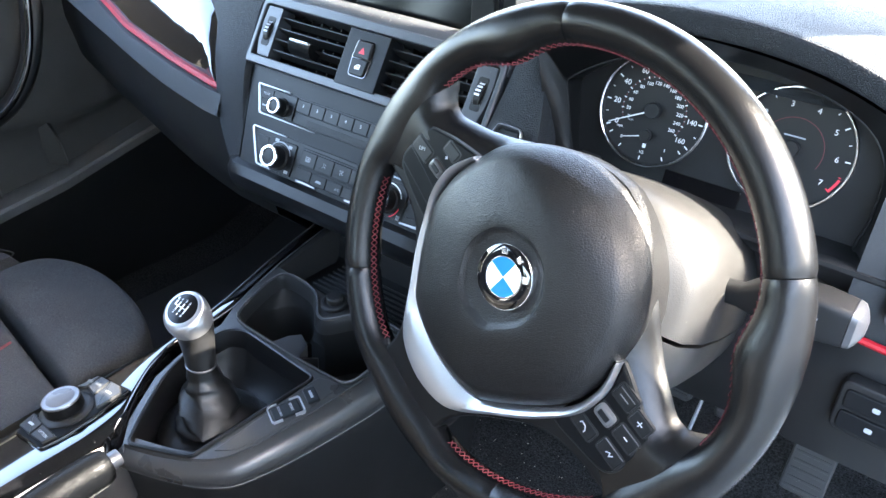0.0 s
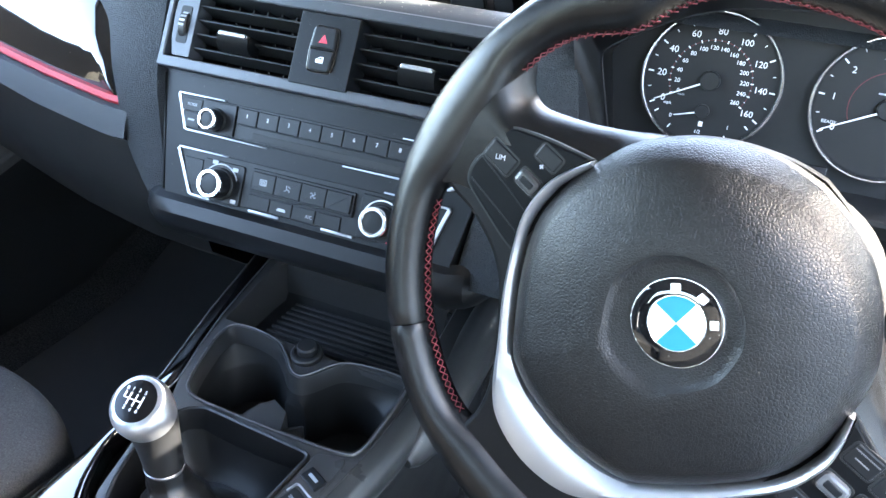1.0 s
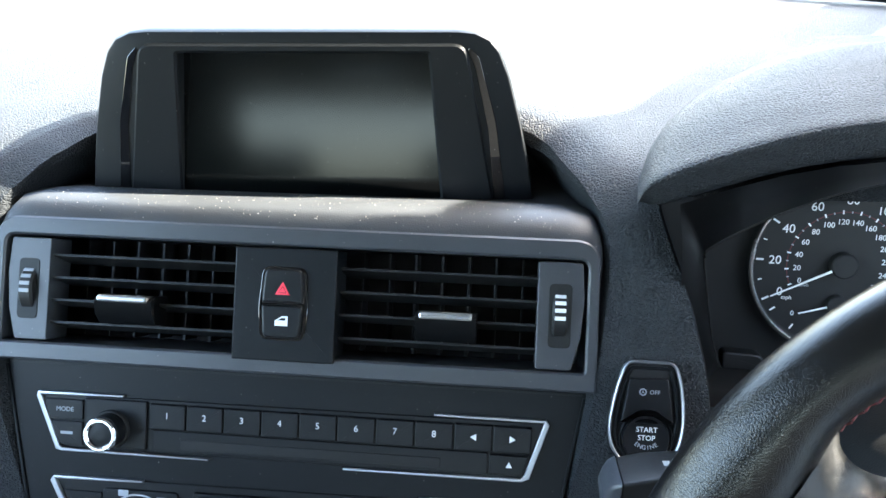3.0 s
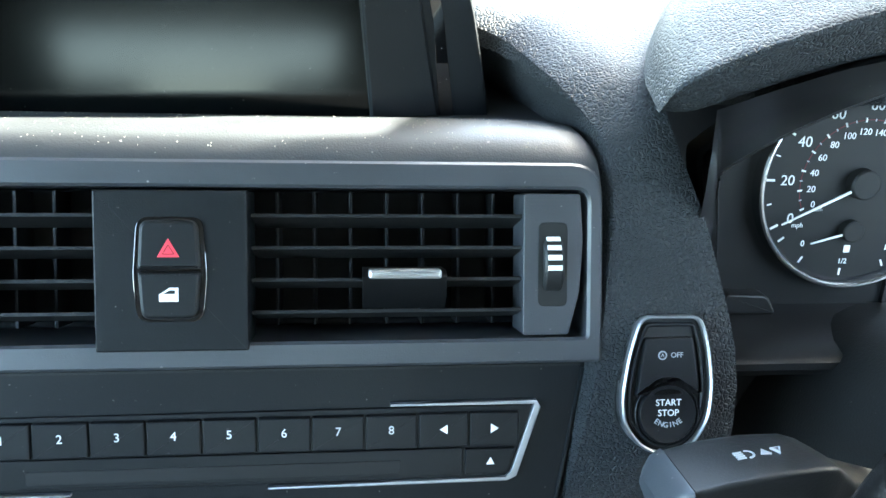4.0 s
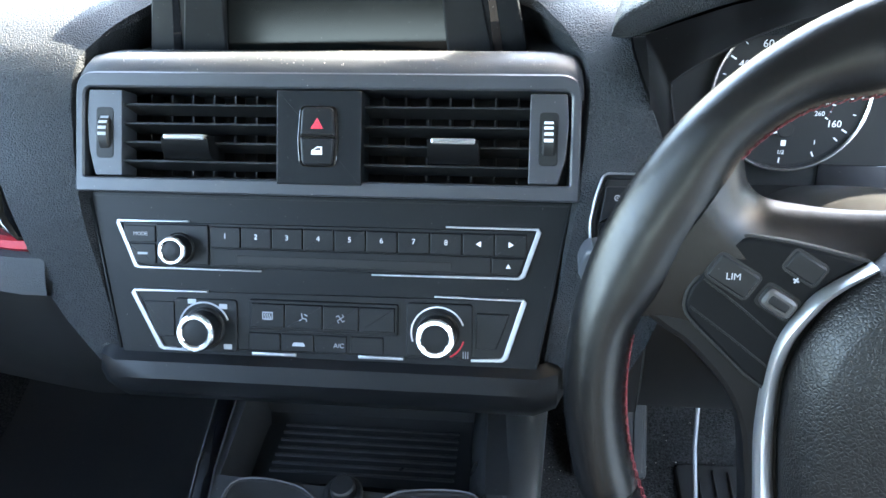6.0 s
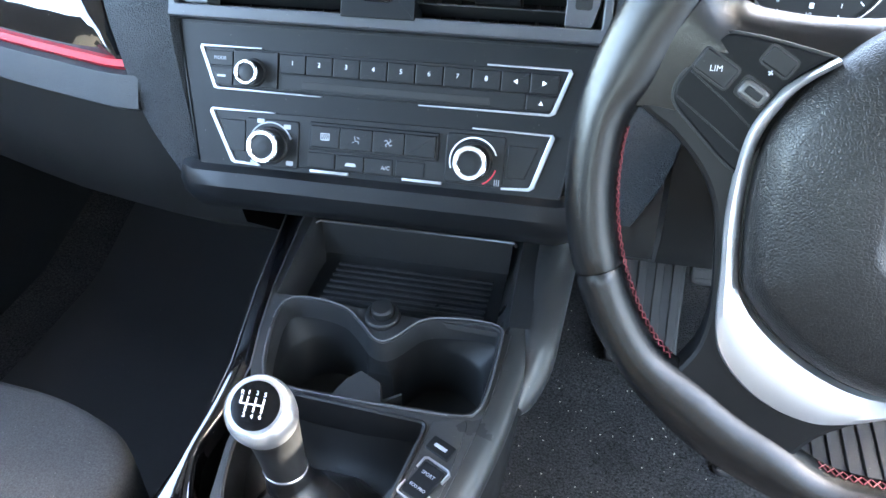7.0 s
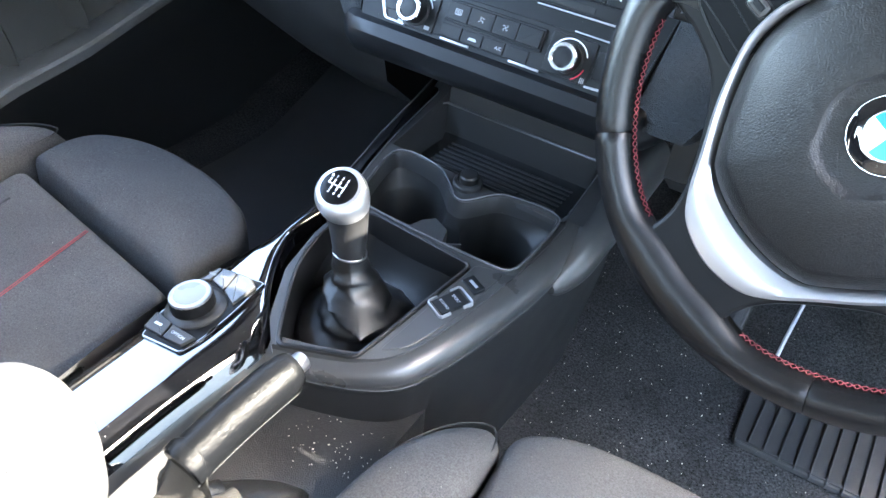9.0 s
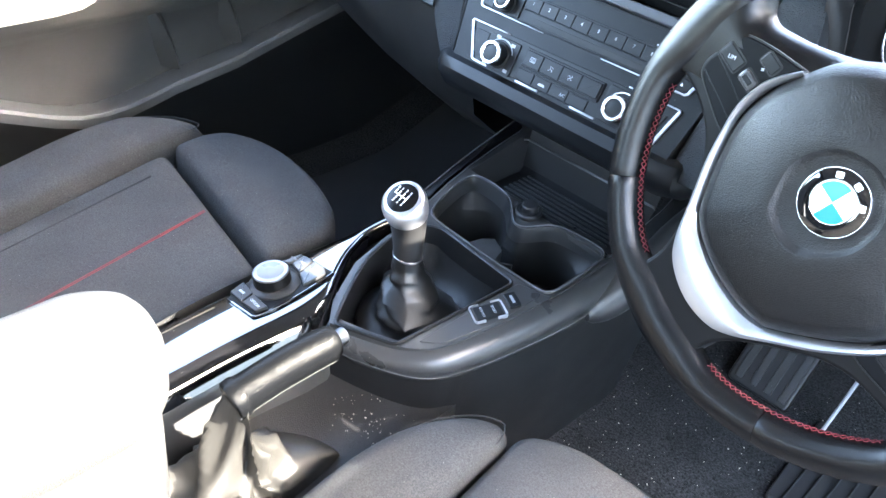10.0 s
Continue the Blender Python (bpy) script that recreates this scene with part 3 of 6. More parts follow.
for k in (-1, 1):
    part("side_bead", plate(stroke([(k * 0.1500, -0.066), (k * 0.1690, 0.0430)], 0.0016), -0.001, 0.0012, 0.0004, MF), M_FACIA, facia)


def mark(name, words, size, u, v, w, parent, m=MF, mat=M_WHITE):
    return lettering(name, words, size, at(m, u, v, w), mat, parent)


radio = thing("radio", (0, -0.04, 0.65), "car radio with numbered preset keys and a disc slot", "radio")
part("faceplate", plate(rounded([(-0.1335, -0.0045), (0.1375, -0.0045), (0.1475, 0.0275), (-0.1460, 0.0265)], 0.003), -0.01, 0.0012, 0.0006, MF), M_BUTTON, radio)
for pts in ([(-0.096, 0.0278), (-0.1475, 0.0272), (-0.1475, 0.0255), (-0.1355, -0.0045), (-0.133, -0.0056), (-0.044, -0.0060)], [(0.086, 0.0288), (0.1480, 0.0288), (0.1488, 0.0265), (0.1392, -0.0030), (0.136, -0.0050), (0.035, -0.0058)]):
    part("trim", plate(stroke(pts, [0.0012, 0.0017, 0.0032, 0.0032, 0.0020, 0.0010]), 0.0, 0.0028, 0.0005, MF), M_TRIM, radio, "satin silver trim")
for k in range(8):
    u = -0.0800 + 0.0222 * k
    key = part("preset_key", plate(rrect(u + 0.0004, u + 0.0218, 0.0100, 0.0247, 0.0008), 0.0, 0.0036, 0.0007, MF), M_BUTTON, radio)
    mark("numeral", str(k + 1), 0.0052, u + 0.011, 0.0182, 0.0037, key)
for k in range(2):
    u = 0.0980 + 0.0218 * k
    key = part("arrow_key", plate(rrect(u, u + 0.0212, 0.0100, 0.0250, 0.0008), 0.0, 0.0034, 0.0007, MF), M_BUTTON, radio)
    d = 1 if k else -1
    part("arrow", plate([(u + 0.0106 - d * 0.0016, 0.0160), (u + 0.0106 + d * 0.0018, 0.0180), (u + 0.0106 - d * 0.0016, 0.0200)][::d], 0.0032, 0.0037, 0.0001, MF), M_WHITE, key)
key = part("eject_key", plate(rounded([(0.118, -0.0025), (0.1365, -0.0025), (0.1400, 0.0088), (0.118, 0.0088)], 0.001), 0.0, 0.0028, 0.0006, MF), M_BUTTON, radio)
part("arrow", plate([(0.1272, 0.0018), (0.1308, 0.0018), (0.129, 0.0050)], 0.0027, 0.0031, 0.0001, MF), M_WHITE, key)
slot = part("slot_panel", plate(rrect(-0.078, 0.117, -0.0030, 0.0092, 0.001), 0.0, 0.0022, 0.0005, MF), M_BUTTON, radio)
part("disc_slot", plate(rrect(-0.061, 0.0905, -0.0012, 0.0046, 0.001), 0.0016, 0.0026, 0.0003, MF), M_BLACK, slot)
key = part("mode_key", plate(rounded([(-0.1430, 0.0122), (-0.1205, 0.0122), (-0.1205, 0.0240), (-0.1440, 0.0240)], 0.001), 0.0, 0.0024, 0.0006, MF), M_BUTTON, radio)
mark("lettering", "MODE", 0.0038, -0.1315, 0.0182, 0.0025, key, mat=M_GREYMARK)
key = part("power_key", plate(rounded([(-0.1345, -0.0030), (-0.1205, -0.0030), (-0.1205, 0.0112), (-0.1420, 0.0112)], 0.001), 0.0, 0.0024, 0.0006, MF), M_BUTTON, radio)
part("bar", plate(rrect(-0.1340, -0.1265, 0.0035, 0.0052, 0.0002), 0.0023, 0.0026, 0.0001, MF), M_GREYMARK, key)


def knob(parent, u, v, r, h, name="knob"):
    base = part("knob_base", lathe([(r * 1.16, 0.0), (r * 1.16, 0.004), (r * 1.08, 0.005)], 36, at(MF, u, v)), M_BLACK, parent)
    k = part(name, lathe([(r, 0.003), (r * 1.0, h * 0.72), (r * 0.96, h - 0.0012)], 40, at(MF, u, v), wobble=lambda i: 1 + 0.012 * (i % 2)), M_BUTTON, parent)
    part("chrome_ring", hoop(circle(r * 1.0, 40), circle(r * 0.70, 40), h - 0.003, h + 0.0006, 0.0009, at(MF, u, v)), M_CHROME, k, "satin chrome ring")
    part("cap", lathe([(r * 0.71, h - 0.004), (r * 0.68, h - 0.0012), (r * 0.3, h - 0.0008)], 32, at(MF, u, v)), M_BUTTON, k)
    return k


knob(radio, -0.1025, 0.0085, 0.0098, 0.017, "volume_knob")
part("knob_tower", plate(rrect(-0.1195, -0.0815, -0.0030, 0.0255, 0.001), 0.0, 0.0030, 0.0008, MF), M_BUTTON, radio)

climate = thing("climate_controls", (0, -0.06, 0.61), "climate control panel with two chrome-ringed knobs", "climate control")
part("faceplate", plate(rounded([(-0.1160, -0.0635), (0.1265, -0.0635), (0.1395, -0.0205), (-0.1370, -0.0225)], 0.003), -0.01, 0.0010, 0.0006, MF), M_BUTTON, climate)
for pts, w in (([(-0.083, -0.0218), (-0.1370, -0.0224), (-0.1378, -0.0245), (-0.1185, -0.0625), (-0.1160, -0.0640), (-0.0945, -0.0648)], [0.0012, 0.0018, 0.0034, 0.0036, 0.0026, 0.0020]),
               ([(0.079, -0.0195), (0.1395, -0.0200), (0.1402, -0.0220), (0.1288, -0.0600), (0.1262, -0.0622), (0.105, -0.0634)], [0.0012, 0.0018, 0.0036, 0.0036, 0.0026, 0.0020]),
               ([(-0.051, -0.0652), (-0.019, -0.0650)], 0.0022), ([(0.026, -0.0642), (0.058, -0.0642)], 0.0022)):
    part("trim", plate(stroke(pts, w), 0.0, 0.0028, 0.0005, MF), M_TRIM, climate, "satin silver trim")
row = part("key_plinth", plate(rrect(-0.0525, 0.0540, -0.0478, -0.0258, 0.0015), 0.0, 0.0035, 0.0008, MF), M_BUTTON, climate)
for k, (u0, u1) in enumerate(((-0.0502, -0.0262), (-0.0258, 0.0008), (0.0012, 0.0268), (0.0272, 0.0520))):
    key = part("key", plate(rrect(u0, u1, -0.0455, -0.0282, 0.0008), 0.003, 0.0056, 0.0008, MF), M_BUTTON, climate)
    c = (u0 + u1) / 2
    if k < 3:
        line = lambda *pts: plate(stroke([(c + x, -0.0368 + y) for x, y in pts], 0.0006), 0.0055, 0.0059, 0.0001, MF)
        if k == 0:
            marks = [line((-0.0034, -0.0022), (0.0034, -0.0022), (0.0034, 0.0026), (-0.0034, 0.0026), (-0.0034, -0.0022))] + [line((u - 0.0003, -0.0030), (u + 0.0005, -0.0010), (u - 0.0005, 0.0006), (u + 0.0003, 0.0019)) for u in (-0.0017, 0.0, 0.0017)]
        elif k == 1:
            marks = [line((-0.0012, 0.0028), (-0.0006, -0.0008), (0.0020, -0.0012), (0.0024, -0.0030)), line((-0.0030, -0.0026), (-0.0012, -0.0016)), line((0.0006, 0.0022), (0.0030, 0.0010))]
        else:
            marks = [line((0.0, 0.0), (0.0026 * math.cos(a), 0.0026 * math.sin(a)), (0.0034 * math.cos(a + 0.6), 0.0034 * math.sin(a + 0.6))) for a in (0.6, 2.17, 3.74, 5.31)]
        part("sign", join(*marks), M_GREYMARK, key)
for k, u in enumerate((-0.0420, -0.0180, 0.0060, 0.0320)):
    key = part("flat_key", plate(rrect(u - 0.0116, u + 0.0116, -0.0625, -0.0500, 0.0008), 0.0, 0.0022, 0.0006, MF), M_BUTTON, climate)
    if k == 1:
        part("sign", plate(rounded([(-0.022, -0.0585), (-0.012, -0.0585), (-0.0135, -0.0558), (-0.0205, -0.0558)], 0.0008), 0.002, 0.0025, 0.0001, MF), M_GREYMARK, key)
    if k == 2:
        mark("lettering", "A/C", 0.0045, u + 0.006, -0.0570, 0.0024, key, mat=M_GREYMARK)
for u, v in ((-0.0855, -0.0480), (0.0818, -0.0450)):
    part("knob_plinth", plate(rrect(u - 0.022, u + 0.024, v - 0.017, v + 0.021, 0.003), 0.0, 0.0026, 0.0008, MF), M_BUTTON, climate)
    dial_arc = [(0.0185 * math.cos(a), 0.0185 * math.sin(a)) for a in steps(radians(20), radians(200), 20)]
    part("scale_arc", plate(stroke(dial_arc, 0.0011), 0.0024, 0.0030, 0.0001, at(MF, u, v)), M_WHITE if u > 0 else M_GREYMARK, climate)
    if u > 0:
        part("red_arc", plate(stroke([(0.0185 * math.cos(a), 0.0185 * math.sin(a)) for a in steps(radians(-62), radians(-15), 8)], 0.0011), 0.0024, 0.0030, 0.0001, at(MF, u, v)), M_REDMARK, climate)
        for k in range(3):
            part("sign", plate(rrect(u + 0.0175 + k * 0.0016, u + 0.0182 + k * 0.0016, v - 0.0170, v - 0.0120, 0.0001), 0.0024, 0.0029, 0.0001, MF), M_GREYMARK, climate)
    else:
        for du, dv in ((-0.009, 0.019), (0.014, 0.016), (0.017, -0.013), (-0.014, -0.015)):
            part("sign", plate(rrect(u + du - 0.003, u + du + 0.003, v + dv - 0.0018, v + dv + 0.0018, 0.0005), 0.0024, 0.0029, 0.0001, MF), M_GREYMARK, climate)
    knob(climate, u, v, 0.0132, 0.020, "turn_knob")
for k in (-1, 1):
    part("blank_key", plate(rounded([(k * 0.108, -0.055), (k * 0.122, -0.055), (k * 0.131, -0.030), (k * 0.108, -0.030)][::k], 0.001), 0.0, 0.0022, 0.0006, MF), M_BUTTON, climate)

# ---- starter switch ----
MB = basis((0.2015, -0.0385, 0.679), (1, 0, 0), (0.02, 0.53, 0.848))
starter = thing("starter_switch", (0.2055, -0.03, 0.65), "engine start button in a chrome-edged black oval", "switch")
SO = rounded([(-0.0135, 0.0300), (-0.0185, 0.0140), (-0.0212, -0.0040), (-0.0200, -0.0160), (-0.0118, -0.0258), (-0.0015, -0.0290), (0.0095, -0.0258), (0.0172, -0.0150), (0.0190, 0.0000), (0.0168, 0.0180), (0.0130, 0.0300)], [0.005, 0.010, 0.009, 0.009, 0.007, 0.007, 0.007, 0.009, 0.009, 0.010, 0.005], 5)
part("plinth", plate(SO, -0.02, 0.0045, 0.001, MB), M_BLACK, starter)
part("chrome_edge", hoop(SO, inset(SO, 0.0014), 0.0, 0.0078, 0.0008, MB), M_TRIM, starter, "satin chrome edge")
part("inner_lip", hoop(inset(SO, 0.0030), inset(SO, 0.0048), 0.003, 0.0062, 0.0006, MB), M_BUTTON, starter)
stop_key = part("stop_start_key", plate(rounded([(-0.0148, -0.0035), (-0.0095, -0.0002), (-0.0050, 0.0036), (0.0030, 0.0036), (0.0080, -0.0002), (0.0128, -0.0030), (0.0090, 0.0210), (-0.0114, 0.0206)], [0.0006, 0.002, 0.004, 0.004, 0.002, 0.0006, 0.0016, 0.0016], 4), 0.004, 0.0076, 0.0008, MB), M_BUTTON, starter)
lettering("lettering", "OFF", 0.0031, at(MB, 0.0022, 0.0135, 0.0078), M_GREYMARK, stop_key)
part("sign", hoop(circle(0.0019, 16, -0.0040, 0.0135), circle(0.0014, 16, -0.0040, 0.0135), 0.0075, 0.0079, 0.0001, MB), M_GREYMARK, stop_key)
lettering("letter", "A", 0.0022, at(MB, -0.0040, 0.0135, 0.0078), M_GREYMARK, stop_key)
start_key = part("start_key", lathe([(0.0126, 0.0), (0.0126, 0.0066), (0.0119, 0.0078), (0.0106, 0.0076), (0.004, 0.0070)], 44, at(MB, -0.0010, -0.0110)), M_BUTTON, starter)
part("key_rim", hoop(circle(0.0140, 44, -0.0010, -0.0110), circle(0.0130, 44, -0.0010, -0.0110), 0.003, 0.0066, 0.0003, MB), M_BUTTON, starter)
lettering("lettering", "START", 0.0038, at(MB, -0.0010, -0.0062, 0.0078), M_WHITE, start_key)
lettering("lettering", "STOP", 0.0038, at(MB, -0.0010, -0.0105, 0.0078), M_WHITE, start_key)
for k, c in enumerate("ENGINE"):
    a = radians(-90 + 14.5 * (k - 2.5))
    lettering("letter", c, 0.0032, at(MB, -0.0010 + 0.0085 * math.cos(a), -0.0070 + 0.0085 * math.sin(a), 0.0078, 14.5 * (k - 2.5)), M_GREYMARK, start_key)

# ---- vents ----
vents = thing("air_vents", (0, -0.03, 0.6875), "twin centre air vents with dark slats in a grey surround", "air vent")
vo = rounded([(-0.174, -0.001), (0.174, -0.001), (0.1735, 0.082), (-0.1735, 0.082)], [0.002, 0.002, 0.014, 0.014], 6)
vi = rounded([(-0.1675, 0.0095), (0.1675, 0.0095), (0.1675, 0.0712), (-0.1675, 0.0712)], [0.002, 0.002, 0.006, 0.006], 6)
part("surround", hoop(vo, vi, -0.05, 0.003, 0.0012, MV), M_VENT, vents)
part("cavity", plate(vi, -0.055, -0.045, 0.001, MV), M_DARK, vents)
for u0, u1 in ((-0.1405, -0.0300), (0.0300, 0.1405)):
    for v in (0.0600, 0.0470, 0.0340, 0.0210):
        mm = MV @ pose(0, v, -0.002, -12, 0, 0)
        part("slat", loft([[(x, 0.0009, -0.022), (x, 0.0010, -0.004), (x, 0.0007, 0.0), (x, -0.0007, 0.0), (x, -0.0010, -0.004), (x, -0.0009, -0.022)] for x in (u0, u1)], m=mm), M_DARK, vents)
    for k in range(7):
        u = u0 + (u1 - u0) * (k + 0.5) / 7
        part("vane", box(u - 0.0007, u + 0.0007, 0.012, 0.070, -0.044, -0.026, 0.0003, MV), M_DARK, vents)
    t0 = u0 + 0.0335 if u0 < 0 else u0 + 0.0455
    tab = part("slide_tab", loft([[(x, -0.0115, -0.010), (x, 0.0045, -0.012), (x, 0.0045, 0.006), (x, 0.002, 0.010), (x, -0.006, 0.008), (x, -0.0115, 0.002)] for x in (t0 - 0.0012, t0, t0 + 0.031, t0 + 0.0322)], m=MV @ pose(0, 0.034, 0, 0, 0, 0)), M_KEYPAD, vents)
    part("chrome_strip", box(t0 + 0.001, t0 + 0.030, 0.0012, 0.0050, 0.0045, 0.0118, 0.0012, MV @ pose(0, 0.034, 0, 0, 0, 0)), M_SILVER, tab, "satin chrome strip")
for k in (-1, 1):
    uo = [(k * 0.1405, 0.0105), (k * 0.1600, 0.0105), (k * 0.1645, 0.028), (k * 0.1660, 0.050), (k * 0.1645, 0.0695), (k * 0.1405, 0.0695)][::k]
    side_plate = part("side_plate", plate(rounded(uo, 0.0015), -0.02, 0.001, 0.0006, MV), M_VENT, vents)
    part("well", plate(rrect(k * 0.153 - 0.0062, k * 0.153 + 0.0062, 0.0225, 0.0575, 0.003), 0.0005, 0.0014, 0.0003, MV), M_BLACK, side_plate)
    thumb = part("thumb_wheel", lathe([(0.0150, -0.0042), (0.0162, -0.003), (0.0162, 0.003), (0.0150, 0.0042)], 40, MV @ pose(k * 0.153, 0.040, -0.0105, 0, 90, 0)), M_DARK, side_plate)
    for q in range(4):
        part("mark", box(-0.0030, 0.0030, -0.0011, 0.0011, 0.0158, 0.0166, 0.0003, MV @ pose(k * 0.153, 0.040, -0.0105, -8 - q * 15 + 12, 0, 0)), M_WHITE if k > 0 else M_GREYMARK, thumb)
hazard_panel = part("button_panel", plate(rounded([(-0.0285, 0.0068), (0.0295, 0.0068), (0.0292, 0.0697), (-0.0290, 0.0697)], 0.0008), -0.02, 0.0055, 0.0007, MV), M_FACIA, vents)
part("well", plate(rounded([(-0.0125, 0.0185), (0.0125, 0.0185), (0.0142, 0.036), (0.0125, 0.0595), (-0.0125, 0.0595), (-0.0142, 0.036)], 0.005), 0.0050, 0.0064, 0.0003, MV), M_GLOSS, hazard_panel)
up_button = part("hazard_button", plate(rounded([(-0.0118, 0.0392), (0.0118, 0.0392), (0.0108, 0.0583), (-0.0108, 0.0583)], [0.001, 0.001, 0.004, 0.004]), 0.004, 0.0090, 0.0014, MV), M_BUTTON, hazard_panel)
low_button = part("lock_button", plate(rounded([(-0.0105, 0.0198), (0.0105, 0.0198), (0.0118, 0.0384), (-0.0118, 0.0384)], [0.004, 0.004, 0.001, 0.001]), 0.004, 0.0088, 0.0014, MV), M_BUTTON, hazard_panel)
part("red_triangle", hoop([(-0.0042, 0.0440), (0.0042, 0.0440), (0.0, 0.0512)], [(-0.0024, 0.0450), (0.0024, 0.0450), (0.0, 0.0490)], 0.0089, 0.0093, 0.0001, MV), M_REDMARK, up_button, "red warning triangle")
part("inner_triangle", plate([(-0.0019, 0.0453), (0.0019, 0.0453), (0.0, 0.0484)], 0.0088, 0.0092, 0.0001, MV), M_REDMARK, up_button)
part("lock_sign", plate([(-0.0036, 0.0268), (0.0036, 0.0268), (0.0036, 0.0322), (0.0004, 0.0322), (-0.0036, 0.0296)], 0.0087, 0.0091, 0.0001, MV), M_WHITE, low_button)
part("lock_window", plate([(-0.0022, 0.0298), (0.0024, 0.0298), (0.0024, 0.0312), (0.0004, 0.0312)], 0.0090, 0.0093, 0.0001, MV), M_BUTTON, low_button)

# ---- screen ----
screen = thing("centre_screen", (0, 0.08, 0.745), "free-standing display, switched off, in a grey housing", "display")
so = [(-0.141, 0), (0.141, 0), (0.1405, 0.006), (0.137, 0.024), (0.131, 0.052), (0.123, 0.082), (0.117, 0.097), (0.111, 0.1045), (0.102, 0.1085), (0.092, 0.1095)]
so = so + [(-x, y) for x, y in so[:1:-1]]
fi = rounded([(-0.0815, 0.0050), (0.0815, 0.0050), (0.0745, 0.0965), (-0.0745, 0.0965)], 0.0012, 6)
housing = part("housing", join(loft([[(x * 0.93, 0.002 + y * 0.93, -0.055) for x, y in so], [(x, y, -0.03) for x, y in so], [(x, y, 0.003) for x, y in so], [(*p, 0.0055) for p in inset(so, 0.0012)], [(*p, 0.0060) for p in inset(so, 0.0030)]], m=MS, caps=(True, False)), holed(inset(so, 0.0030), [fi], 0.0060, MS)), M_FACIA, screen)
for k in (-1, 1):
    gap = [(k * 0.1155, 0.0040), (k * 0.1225, 0.0040), (k * 0.1150, 0.055), (k * 0.1045, 0.0940), (k * 0.0985, 0.1000), (k * 0.0975, 0.0980), (k * 0.1020, 0.088), (k * 0.1105, 0.050)][::k]
    part("gloss_inlay", plate(rounded(gap, 0.001, 2), 0.004, 0.0066, 0.0003, MS), M_GLOSS, housing, "gloss black inlay")
fo = rounded([(-0.1150, 0.0040), (0.1150, 0.0040), (0.0965, 0.1020), (-0.0965, 0.1020)], [0.001, 0.001, 0.008, 0.008], 6)
part("bezel", hoop(fo, fi, 0.0050, 0.0092, 0.0014, MS), M_FACIA, screen)
part("display_pane", plate([(x, (y - 0.005) * 1.01) for x, y in inset(fi, -0.001)], -0.0015, 0.0, 0.0002, MS @ pose(0, 0.005, 0.0066, -7.8, 0, 0)), M_SCREEN, screen, "dark unlit display pane")
part("recess", hoop(inset(fi, -0.0012), inset(fi, 0.0002), -0.012, 0.0060, 0.0002, MS), M_BLACK, screen)
part("foot", box(-0.138, 0.138, -0.006, 0.001, -0.05, 0.010, 0.002, MS), M_VENT, screen)

# ---- instrument cluster ----
cluster = thing("instrument_cluster", (0.37, 0.04, 0.66), "black instrument cluster with two chrome-ringed dials", "instruments")
LENS = [(0.2525, 0.6715), (0.2440, 0.6950), (0.2381, 0.7201), (0.2322, 0.7460), (0.2355, 0.7530), (0.2501, 0.7640), (0.2660, 0.7738), (0.2843, 0.7830), (0.3050, 0.7912), (0.3350, 0.7980), (0.3700, 0.8010), (0.4100, 0.8000), (0.4500, 0.7935), (0.4800, 0.7835), (0.5030, 0.7680), (0.5170, 0.7420), (0.5190, 0.7050), (0.5140, 0.6715)]
lens = [(p.x, p.z) for p in smooth_line([(x, 0, z) for x, z in LENS], 3)]
surround = []
for x, z in lens:
    side = interp([(0.232, -1.0), (0.30, -0.35), (0.37, 0.0), (0.45, 0.4), (0.519, 1.0)], x)
    ox = x + side * (0.024 if side < 0 else 0.020)
    oz = z + (interp(HOOD_EDGE, ox) - z) * min(1.0, max(0.0, (z - 0.700) / 0.045))
    wy = 0.043 + (z - 0.736) * 0.2493
    surround.append([(ox, interp([(0.67, 0.006), (0.70, 0.002), (0.745, -0.009)], z), oz), (ox * 0.55 + x * 0.45, 0.004, oz * 0.55 + z * 0.45), (x + side * 0.003, 0.0165, z + 0.002), (x, 0.020, z), (x - side * 0.001, 0.0215, z - 0.001), (x - side * 0.003, wy, z - 0.004)])
part("surround", loft(surround, closed=False), M_SURROUND, cluster, "smooth black surround of the dials", sharp=60)
part("lens_edge", tube([r[3] for r in surround], 0.0009, 6), M_DARK, cluster)
part("backplate", plate([(x - 0.315, (z - 0.736) / 0.9703) for x, z in lens][::-1], -0.02, -0.007, 0.001, MC), M_BLACK, cluster)


def dial_plate(cx, name):
    d = part(name, lathe([(0.0505, -0.008), (0.0505, -0.004), (0.049, -0.0035)], 56, at(MC, cx, 0)), M_BLACK, cluster)
    part("chrome_ring", hoop(circle(0.0530, 72), circle(0.0505, 72), -0.008, 0.0015, 0.0008, at(MC, cx, 0)), M_CHROME, d, "chrome ring")
    part("hub", lathe([(0.0075, -0.0035), (0.0075, 0.0015), (0.0066, 0.0024)], 28, at(MC, cx, 0)), M_BLACK, d)
    return d


def tick(parent, cx, a, r0, r1, w, mat=M_WHITE):
    c, s = math.cos(radians(a)), math.sin(radians(a))
    part("tick", plate(stroke([(r0 * c, r0 * s), (r1 * c, r1 * s)], w), -0.0036, -0.0031, 0.0001, at(MC, cx, 0)), mat, parent)


speedo = dial_plate(0.0, "speedometer")
for k in range(17):
    a = 209 - 15.1 * k
    tick(speedo, 0, a, 0.0440 if k % 2 == 0 else 0.0450, 0.0482 if k % 2 == 0 else 0.0472, 0.0011 if k % 2 == 0 else 0.0006)
